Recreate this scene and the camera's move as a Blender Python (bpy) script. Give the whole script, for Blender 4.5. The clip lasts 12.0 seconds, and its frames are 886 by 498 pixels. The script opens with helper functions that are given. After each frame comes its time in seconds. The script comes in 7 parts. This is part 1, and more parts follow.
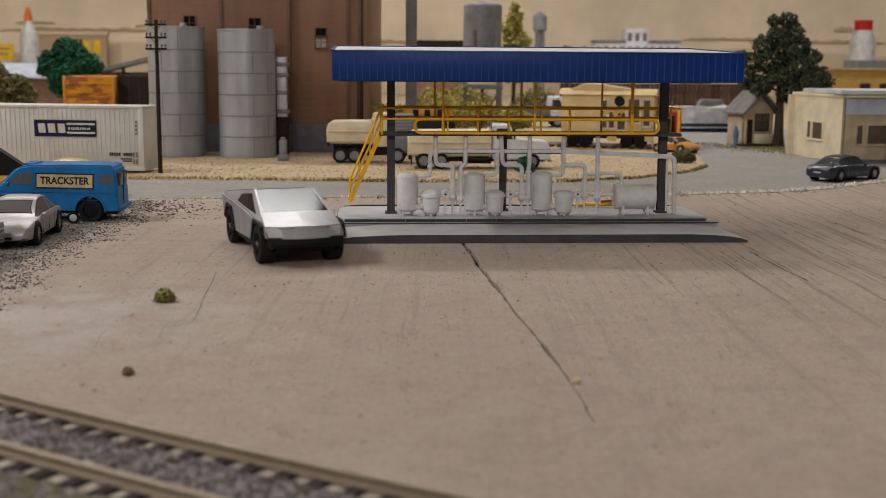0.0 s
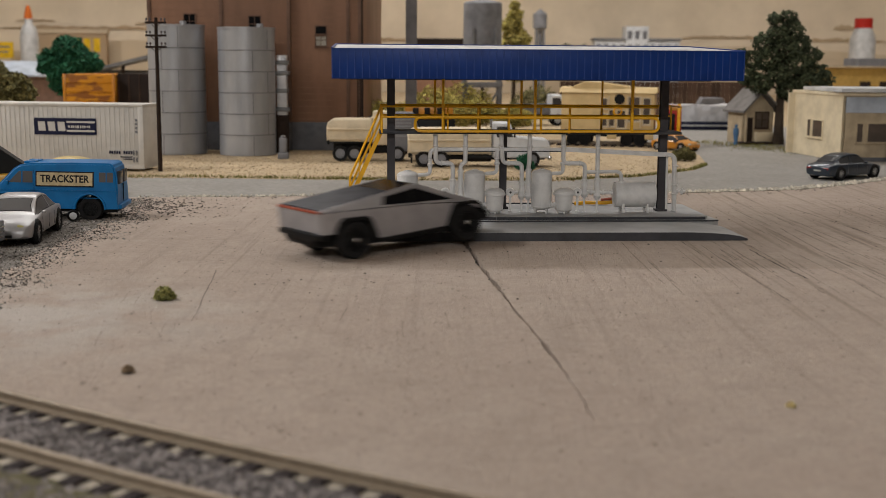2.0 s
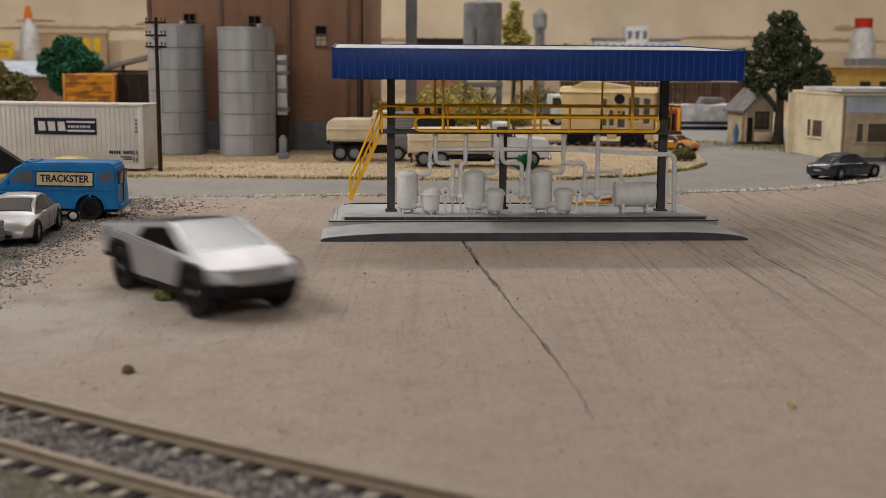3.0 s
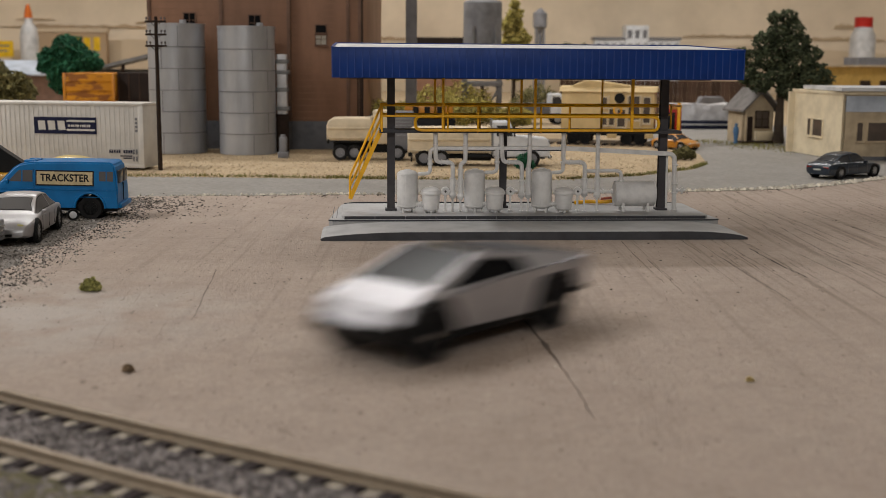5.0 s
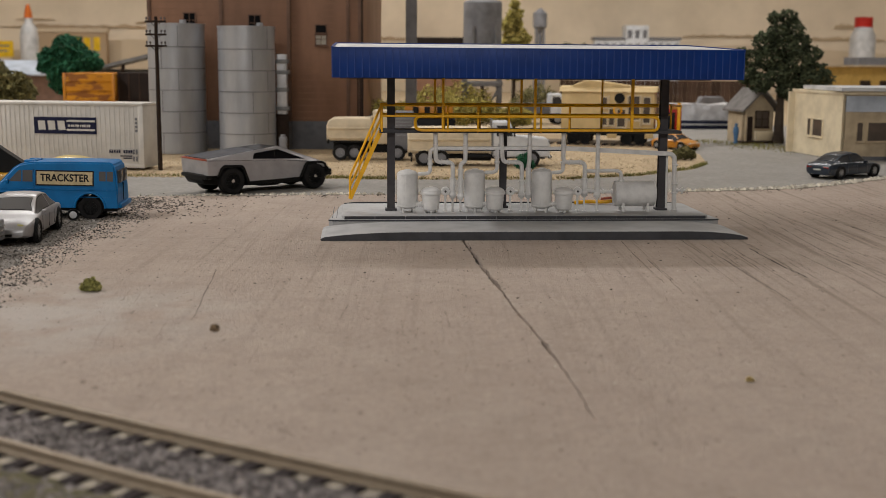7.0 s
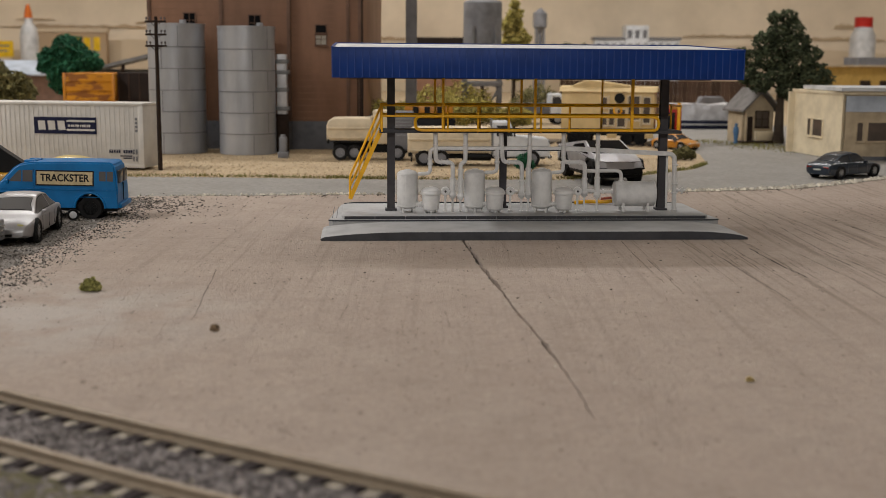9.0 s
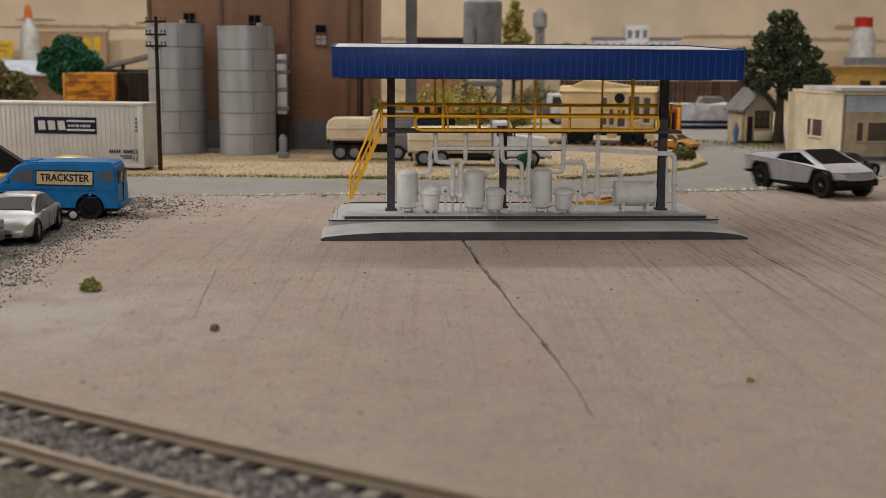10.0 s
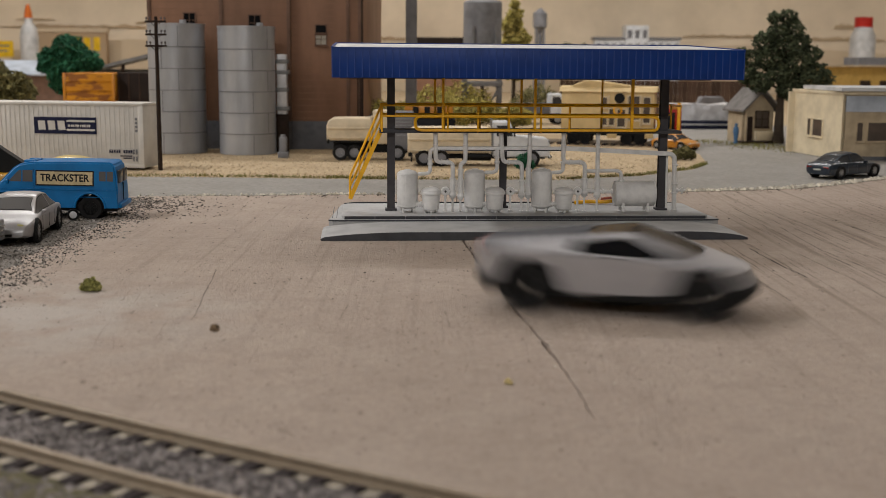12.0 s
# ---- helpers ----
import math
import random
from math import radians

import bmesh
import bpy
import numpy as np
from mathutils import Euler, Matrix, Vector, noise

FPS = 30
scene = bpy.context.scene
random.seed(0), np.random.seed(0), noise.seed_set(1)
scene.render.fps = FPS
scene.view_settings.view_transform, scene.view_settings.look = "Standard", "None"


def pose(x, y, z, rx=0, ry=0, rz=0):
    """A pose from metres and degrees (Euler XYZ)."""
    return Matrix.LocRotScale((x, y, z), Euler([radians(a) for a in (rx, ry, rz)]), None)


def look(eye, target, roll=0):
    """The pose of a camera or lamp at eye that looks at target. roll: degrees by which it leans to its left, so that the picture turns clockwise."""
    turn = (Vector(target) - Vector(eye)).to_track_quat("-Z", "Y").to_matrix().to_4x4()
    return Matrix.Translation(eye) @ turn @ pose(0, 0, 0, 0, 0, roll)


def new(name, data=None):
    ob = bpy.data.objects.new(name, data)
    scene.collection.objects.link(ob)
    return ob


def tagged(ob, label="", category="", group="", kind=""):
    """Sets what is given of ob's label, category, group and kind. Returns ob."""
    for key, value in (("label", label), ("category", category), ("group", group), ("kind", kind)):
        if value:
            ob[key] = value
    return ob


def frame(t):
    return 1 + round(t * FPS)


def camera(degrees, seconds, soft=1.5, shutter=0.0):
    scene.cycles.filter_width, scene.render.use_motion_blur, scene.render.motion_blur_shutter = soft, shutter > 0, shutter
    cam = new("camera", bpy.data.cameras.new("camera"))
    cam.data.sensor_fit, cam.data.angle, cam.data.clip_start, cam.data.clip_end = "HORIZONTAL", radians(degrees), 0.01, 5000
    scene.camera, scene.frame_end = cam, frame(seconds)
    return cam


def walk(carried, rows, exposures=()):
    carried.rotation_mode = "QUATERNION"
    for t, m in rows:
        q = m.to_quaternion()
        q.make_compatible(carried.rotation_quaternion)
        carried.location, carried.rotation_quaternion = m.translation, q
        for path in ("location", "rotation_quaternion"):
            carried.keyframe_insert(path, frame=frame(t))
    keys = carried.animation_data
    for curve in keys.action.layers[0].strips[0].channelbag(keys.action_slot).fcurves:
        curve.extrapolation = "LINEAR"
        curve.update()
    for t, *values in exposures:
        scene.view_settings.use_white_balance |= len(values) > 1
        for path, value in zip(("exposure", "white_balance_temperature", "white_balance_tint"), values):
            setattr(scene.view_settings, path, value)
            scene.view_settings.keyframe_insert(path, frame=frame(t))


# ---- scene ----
# A model railway in 1:64 on a table; lengths below are in centimetres (C turns them into metres).
C = 0.01
TILT = 9.207


def eye(t, up):
    """The camera's row at t: tilted up by a few hundredths of a degree."""
    return (t, pose(0, 0, 8.05 * C, 90 - TILT + up, 0, 0) @ pose(0, 0, 0, 0, 0, 0.414))


cam = camera(41.49, 12.0, 0.85, 0.7)
cam.data.dof.use_dof = True
cam.data.dof.focus_distance = 0.58
cam.data.dof.aperture_fstop = 23.0
walk(cam, [eye(0.0, 0.140), eye(0.5, 0.170), eye(1.0, 0.140), eye(1.5, 0.080), eye(2.0, 0.048),
           eye(2.5, 0.045), eye(3.2, 0.038), eye(4.8, 0.0), eye(12.0, 0.0)], [(0.0, 0.0), (12.0, 0.0)])

# ---- light ----
world = bpy.data.worlds.new("world")
scene.world = world
world.use_nodes = True
world.node_tree.nodes["Background"].inputs[0].default_value = (0.9, 0.95, 1.0, 1)
world.node_tree.nodes["Background"].inputs[1].default_value = 0.05


def cm_pose(x, y, z, turn):
    """A lamp that shines straight down, turned about the upright."""
    return pose(x * C, y * C, z * C, 0, 0, turn)


def area(name, at, target, sx, sy, power, color):
    d = bpy.data.lights.new(name, "AREA")
    d.shape, d.size, d.size_y, d.energy, d.color = "RECTANGLE", sx * C, sy * C, power, color
    ob = new(name, d)
    ob.matrix_world = look(Vector(at) * C, Vector(target) * C)
    return ob


# unseen ceiling tubes: x, y, turn, watts
# third is added fill for the right wall and house; last lifts upright fronts
LAMPS = [(-30, 172, 0, 16.0), (-140, 50, 90, 26.0), (150, 165, 0, 9.0), (-10, -215, 0, 50.0)]
for lx, ly, turn, watts in LAMPS:
    tube_lamp = area("tube_light", (lx, ly, 129.5), (lx, ly, 0), 120, 9, watts, (1.0, 0.988, 0.98))
    tube_lamp.matrix_world = cm_pose(lx, ly, 129.5, turn)


# ---- materials ----
def material(name, color, rough=0.6, metal=0.0, color2=None, scale=3.0, detail=6.0, bump=0.0, bump_scale=None,
             spots=None, spot_scale=20.0, spot_amount=0.5, island=0.0, coat=0.0, stretch=(1, 1, 1), emit=None):
    """Two-scale noise colour, optional spots of a third colour, bump and gloss. Scales are per centimetre."""
    m = bpy.data.materials.new(name)
    m.use_nodes = True
    nt = m.node_tree
    N, L = nt.nodes, nt.links
    b = N["Principled BSDF"]
    b.inputs["Roughness"].default_value, b.inputs["Metallic"].default_value = rough, metal
    b.inputs["Coat Weight"].default_value = coat
    b.inputs["Specular IOR Level"].default_value = 0.2 if rough >= 0.4 and metal == 0 else 0.45
    b.inputs["Coat Roughness"].default_value = 0.15
    if emit:
        b.inputs["Emission Color"].default_value, b.inputs["Emission Strength"].default_value = (*emit[:3], 1), emit[3]
    tc = N.new("ShaderNodeTexCoord")
    mp = N.new("ShaderNodeMapping")
    mp.inputs["Scale"].default_value = [s / C for s in stretch]
    L.new(tc.outputs["Object"], mp.inputs[0])

    def noise_node(sc, det):
        n = N.new("ShaderNodeTexNoise")
        n.inputs["Scale"].default_value, n.inputs["Detail"].default_value, n.inputs["Roughness"].default_value = sc, det, 0.62
        L.new(mp.outputs[0], n.inputs["Vector"])
        return n

    def mix(fac, a, c, mode="MIX"):
        x = N.new("ShaderNodeMix")
        x.data_type, x.blend_type = "RGBA", mode
        for sock, v in ((x.inputs[0], fac), (x.inputs[6], a), (x.inputs[7], c)):
            if isinstance(v, bpy.types.NodeSocket):
                L.new(v, sock)
            elif sock == x.inputs[0]:
                sock.default_value = v
            else:
                sock.default_value = (*v, 1)
        return x.outputs[2]

    def ramp(sock, lo, hi):
        r = N.new("ShaderNodeMapRange")
        r.inputs[1].default_value, r.inputs[2].default_value = lo, hi
        L.new(sock, r.inputs[0])
        return r.outputs[0]
    color2 = color2 or tuple(c * 0.72 for c in color)
    big, small = noise_node(scale * 0.13, 4.0), noise_node(scale, detail)
    col = mix(ramp(big.outputs[0], 0.35, 0.68), color, color2)
    col = mix(ramp(small.outputs[0], 0.42, 0.75), col, tuple(c * 0.8 for c in color2))
    if spots:
        s = noise_node(spot_scale, 3.0)
        col = mix(ramp(s.outputs[0], 1.0 - spot_amount, 1.04 - spot_amount), col, spots)
    if island:
        g = N.new("ShaderNodeNewGeometry")
        o = N.new("ShaderNodeObjectInfo")
        a = N.new("ShaderNodeMath")
        L.new(g.outputs["Random Per Island"], a.inputs[0]), L.new(o.outputs["Random"], a.inputs[1])
        w = N.new("ShaderNodeMath")
        w.operation = "FRACT"
        L.new(a.outputs[0], w.inputs[0])
        mr = N.new("ShaderNodeMapRange")
        mr.inputs[3].default_value, mr.inputs[4].default_value = 1 - island, 1 + island
        L.new(w.outputs[0], mr.inputs[0])
        cmb = N.new("ShaderNodeCombineColor")
        for k in range(3):
            L.new(mr.outputs[0], cmb.inputs[k])
        col = mix(1.0, col, cmb.outputs[0], "MULTIPLY")
    L.new(col, b.inputs["Base Color"])
    rr = N.new("ShaderNodeMapRange")
    rr.inputs[3].default_value, rr.inputs[4].default_value = max(rough - 0.08, 0.02), min(rough + 0.1, 1)
    L.new(small.outputs[0], rr.inputs[0]), L.new(rr.outputs[0], b.inputs["Roughness"])
    if bump:
        n = noise_node(bump_scale or scale * 3, 5.0)
        bp = N.new("ShaderNodeBump")
        bp.inputs["Strength"].default_value, bp.inputs["Distance"].default_value = min(bump * 8, 1.0), bump * C
        L.new(n.outputs[0], bp.inputs["Height"]), L.new(bp.outputs[0], b.inputs["Normal"])
    return m


def glass_material(name, color, rough=0.05):
    m = bpy.data.materials.new(name)
    m.use_nodes = True
    b = m.node_tree.nodes["Principled BSDF"]
    b.inputs["Base Color"].default_value = (*color, 1)
    b.inputs["Roughness"].default_value, b.inputs["Specular IOR Level"].default_value = rough, 0.07
    return m


ROAD = material("asphalt", (0.30, 0.28, 0.255), 0.9, 0, (0.25, 0.235, 0.215), 2.5, 8, 0.03, 14)
SAND = material("sand", (0.50, 0.39, 0.25), 0.95, 0, (0.40, 0.30, 0.19), 4, 8, 0.08, 10)
GRAVEL = material("gravel", (0.27, 0.245, 0.22), 0.95, 0, (0.15, 0.135, 0.12), 5, 8, 0.10, 10, spots=(0.055, 0.048, 0.042), spot_scale=7.0, spot_amount=0.44)
STONE = material("stone", (0.11, 0.096, 0.082), 0.9, 0, (0.07, 0.06, 0.052), 6, 6, 0.02, 20, island=0.7)
CHIP = material("stone chip", (0.38, 0.345, 0.31), 0.9, 0, (0.28, 0.255, 0.23), 6, 6, 0.02, 20, island=0.45)
BALLAST = material("ballast", (0.26, 0.232, 0.225), 0.95, 0, (0.16, 0.142, 0.135), 5, 6, 0.02, 20, island=0.6)
PALE_STONE = material("pale stone", (0.62, 0.57, 0.48), 0.9, 0, None, 6, 6, 0.02, 20, island=0.35)
RAIL = material("rail steel", (0.28, 0.225, 0.165), 0.5, 0.3, (0.27, 0.21, 0.15), 3, 6, 0.01)
TIE = material("tie", (0.045, 0.035, 0.035), 0.9, 0, None, 4, 6, 0.03)
PLASTER = material("plaster", (0.62, 0.55, 0.45), 0.9, 0, None, 3, 6, 0.02)
WALL = material("wall paint", (0.68, 0.57, 0.43), 0.9, 0, (0.63, 0.52, 0.385), 0.06, 6, 0.02, 1)
ROOM = material("room paint", (0.42, 0.385, 0.33), 0.9, 0, None, 0.05)
CEIL = material("ceiling paint", (0.75, 0.73, 0.69), 0.9, 0, None, 0.05)
LAMP = material("lamp diffuser", (0.9, 0.9, 0.88), 0.5, 0, None, 1, emit=(1, 0.94, 0.85, 3.0))
BLUE = material("blue roof plastic", (0.005, 0.036, 0.20), 0.42, 0, (0.004, 0.030, 0.17), 1)
BLUE_RIB = material("blue rib", (0.03, 0.07, 0.27), 0.45, 0, None, 1)
ROOFTOP = material("pale roof top", (0.70, 0.69, 0.68), 0.6, 0, None, 1)
POST = material("dark post", (0.062, 0.058, 0.062), 0.5, 0, (0.05, 0.046, 0.05), 2)
BASE_TOP = material("painted grey base", (0.47, 0.465, 0.465), 0.75, 0, (0.42, 0.415, 0.412), 0.8, 7, 0.01, 8)
BASE_EDGE = material("dark grey edge", (0.068, 0.068, 0.075), 0.6, 0, None, 1.5)
YELLOW = material("yellow plastic", (0.92, 0.48, 0.010), 0.38, 0, (0.84, 0.42, 0.008), 1.5)
PIPE = material("light grey plastic", (0.76, 0.745, 0.73), 0.42, 0, (0.68, 0.665, 0.65), 1.5, 6, 0.005, 10)
STEEL = material("stainless steel paint", (0.45, 0.44, 0.455), 0.44, 0.6, (0.40, 0.39, 0.405), 0.8)
BLACK = material("black plastic", (0.007, 0.007, 0.007), 0.55, 0, None, 2)
RUBBER = material("tyre rubber", (0.016, 0.015, 0.015), 0.8, 0, None, 3)
GLASS_DARK = glass_material("dark glass", (0.006, 0.006, 0.007), 0.16)
COVER = material("charcoal bed cover", (0.044, 0.046, 0.056), 0.5, 0, None, 1.5)
RED_BAR = material("red light bar", (0.36, 0.085, 0.05), 0.4, 0, None, 2)
CHROME = material("chrome", (0.6, 0.6, 0.6), 0.25, 1.0, None, 2)


# ---- mesh helpers, all in centimetres ----
def lift(bm, m):
    bmesh.ops.transform(bm, matrix=m, verts=bm.verts)
    return bm


def cm(x, y, z, rx=0, ry=0, rz=0):
    """A pose in centimetres for things, as a matrix in metres."""
    return pose(x * C, y * C, z * C, rx, ry, rz)


def box(bm, x0, x1, y0, y1, z0, z1, bevel=0.0):
    r = bmesh.ops.create_cube(bm, size=1, matrix=Matrix.Translation(((x0 + x1) / 2, (y0 + y1) / 2, (z0 + z1) / 2)) @
                              Matrix.Diagonal((abs(x1 - x0), abs(y1 - y0), abs(z1 - z0), 1)))
    if bevel:
        es = {e for v in r["verts"] for e in v.link_edges}
        bmesh.ops.bevel(bm, geom=list(es), offset=bevel, segments=2, affect="EDGES", profile=0.5)
    return bm


def lathe(bm, profile, at=(0, 0, 0), axis="z", seg=20, capped=True):
    """Turns a profile of (radius, height) round an axis."""
    rot = {"z": Matrix.Identity(4), "x": Matrix.Rotation(math.pi / 2, 4, "Y"), "y": Matrix.Rotation(-math.pi / 2, 4, "X")}[axis]
    m = Matrix.Translation(at) @ rot
    rings = []
    for r, h in profile:
        if r < 1e-6:
            rings.append([bm.verts.new(m @ Vector((0, 0, h)))])
        else:
            rings.append([bm.verts.new(m @ Vector((r * math.cos(a), r * math.sin(a), h))) for a in
                          [2 * math.pi * k / seg for k in range(seg)]])
    for a, b in zip(rings, rings[1:]):
        for k in range(seg):
            q = [a[k % len(a)], a[(k + 1) % len(a)], b[(k + 1) % len(b)], b[k % len(b)]]
            q = list(dict.fromkeys(q))
            if len(q) > 2:
                bm.faces.new(q)
    for ring, flip in ((rings[0], True), (rings[-1], False)):
        if len(ring) > 1 and capped:
            bm.faces.new(ring[::-1] if flip else ring)
    return bm


def cyl(bm, at, r, h, axis="z", seg=16, soft=0.0):
    s = min(soft or r * 0.12, h * 0.3)
    return lathe(bm, [(r - s, 0), (r, s), (r, h - s), (r - s, h)], at, axis, seg)


def tube(bm, pts, r, seg=10, bend=0.0):
    """A round bar along a line of points; bend rounds the corners."""
    pts = [Vector(p) for p in pts]
    if bend:
        out = [pts[0]]
        for a, b, c in zip(pts, pts[1:], pts[2:]):
            d = min(bend, (a - b).length * 0.48, (c - b).length * 0.48)
            p, q = b + (a - b).normalized() * d, b + (c - b).normalized() * d
            for k in range(5):
                s = k / 4
                out.append(p * (1 - s) ** 2 + b * 2 * s * (1 - s) + q * s * s)
        pts = out + [pts[-1]]
    rings, side = [], None
    for k, p in enumerate(pts):
        d = (pts[min(k + 1, len(pts) - 1)] - pts[max(k - 1, 0)]).normalized()
        if side is None:
            side = d.orthogonal().normalized()
        side = (side - d * side.dot(d)).normalized()
        up = d.cross(side)
        rings.append([bm.verts.new(p + (side * math.cos(2 * math.pi * j / seg) + up * math.sin(2 * math.pi * j / seg)) * r) for j in range(seg)])
    for a, b in zip(rings, rings[1:]):
        for j in range(seg):
            bm.faces.new((a[j], a[(j + 1) % seg], b[(j + 1) % seg], b[j]))
    bm.faces.new(rings[0][::-1]), bm.faces.new(rings[-1])
    return bm


def bar(bm, a, b, w, h):
    """A square bar from a to b."""
    a, b = Vector(a), Vector(b)
    d = (b - a)
    q = d.to_track_quat("X", "Z").to_matrix().to_4x4()
    r = bmesh.ops.create_cube(bm, size=1, matrix=Matrix.Translation((a + b) / 2) @ q @ Matrix.Diagonal((d.length, w, h, 1)))
    return bm


def prism(bm, poly, axis, a, b, bevel=0.0):
    """A polygon of two coordinates pushed from a to b along an axis: x (y, z), y (x, z) or z (x, y)."""
    def p3(u, v, w):
        return {"x": (w, u, v), "y": (u, w, v), "z": (u, v, w)}[axis]
    va = [bm.verts.new(p3(u, v, a)) for u, v in poly]
    vb = [bm.verts.new(p3(u, v, b)) for u, v in poly]
    n = len(poly)
    fs = [bm.faces.new(va[::-1]), bm.faces.new(vb)]
    for k in range(n):
        fs.append(bm.faces.new((va[k], va[(k + 1) % n], vb[(k + 1) % n], vb[k])))
    bmesh.ops.recalc_face_normals(bm, faces=fs)
    if bevel:
        es = {e for f in fs for e in f.edges}
        bmesh.ops.bevel(bm, geom=list(es), offset=bevel, segments=1, affect="EDGES")
    return bm


def BM():
    return bmesh.new()


def mesh_of(name, bm, mat, smooth=True):
    bmesh.ops.recalc_face_normals(bm, faces=bm.faces)
    bmesh.ops.scale(bm, vec=(C, C, C), verts=bm.verts)
    me = bpy.data.meshes.new(name)
    bm.to_mesh(me)
    bm.free()
    for m in (mat if isinstance(mat, (list, tuple)) else [mat]):
        me.materials.append(m)
    if smooth:
        me.polygons.foreach_set("use_smooth", [True] * len(me.polygons))
        me.set_sharp_from_angle(angle=radians(35))
    return me


def part(name, bm, mat, parent=None, label="", m=None, smooth=True):
    ob = new(name, mesh_of(name, bm, mat, smooth))
    if parent:
        ob.parent = parent
    if m is not None:
        ob.matrix_basis = m
    return tagged(ob, label)


def again(ob, m, parent=None):
    """The same mesh once more as a part of its own."""
    o = new(ob.name.split(".")[0], ob.data)
    o.parent = parent or ob.parent
    o.matrix_basis = m
    return o


def thing(name, label, category, m=None, group="", kind=""):
    ob = new(name)
    ob.empty_display_size = 0.02
    if m is not None:
        ob.matrix_basis = m
    return tagged(ob, label, category, group, kind)


def lettering(name, text, size, mat, parent, m, squeeze=1.0):
    """Raised letters as a mesh, lying in their own x-y plane."""
    cu = bpy.data.curves.new(name, "FONT")
    cu.body, cu.size, cu.extrude, cu.align_x, cu.align_y = text, size * C, 0.008 * C, "CENTER", "CENTER"
    cu.offset = size * C * 0.028
    tmp = new("tmp", cu)
    me = bpy.data.meshes.new_from_object(tmp)
    bpy.data.objects.remove(tmp)
    me.transform(Matrix.Diagonal((squeeze, 1, 1, 1)))
    me.materials.clear()
    me.materials.append(mat)
    ob = new(name, me)
    ob.parent = parent
    ob.matrix_basis = m
    return ob


def structure(name, bm, mat, label, category, smooth=False):
    return tagged(part(name, bm, mat, None, "", None, smooth), label, category, "", "structure")


# ---- the room and the table ----
def build_room():
    structure("wall_north", box(BM(), -330, 330, 300, 312, -105, 135), WALL, "pale beige painted plaster wall behind the layout", "wall")
    structure("wall_south", box(BM(), -330, 330, -302, -290, -105, 135), ROOM, "plain beige room wall", "wall")
    structure("wall_west", box(BM(), -342, -330, -290, 300, -105, 135), ROOM, "plain beige room wall", "wall")
    structure("wall_east", box(BM(), 330, 342, -290, 300, -105, 135), ROOM, "plain beige room wall", "wall")
    structure("ceiling", box(BM(), -342, 342, -302, 312, 135, 145), CEIL, "white painted room ceiling", "ceiling")
    structure("floor", box(BM(), -342, 342, -302, 312, -112, -105), ROOM, "plain room floor", "floor")
    # fixtures out of view at the lamps, the added fill included
    for lx, ly, turn, watts in LAMPS:
        lamp = thing("ceiling_light", "unseen long white ceiling light, placed to light the layout", "ceiling light", cm(lx, ly, 130, 0, 0, turn), "ceiling lights")
        part("housing", box(BM(), -62, 62, -6, 6, 2.4, 5, 0.4), ROOFTOP, lamp)
        part("diffuser", box(BM(), -61, 61, -5.2, 5.2, 0, 2.4, 0.6), LAMP, lamp)


build_room()
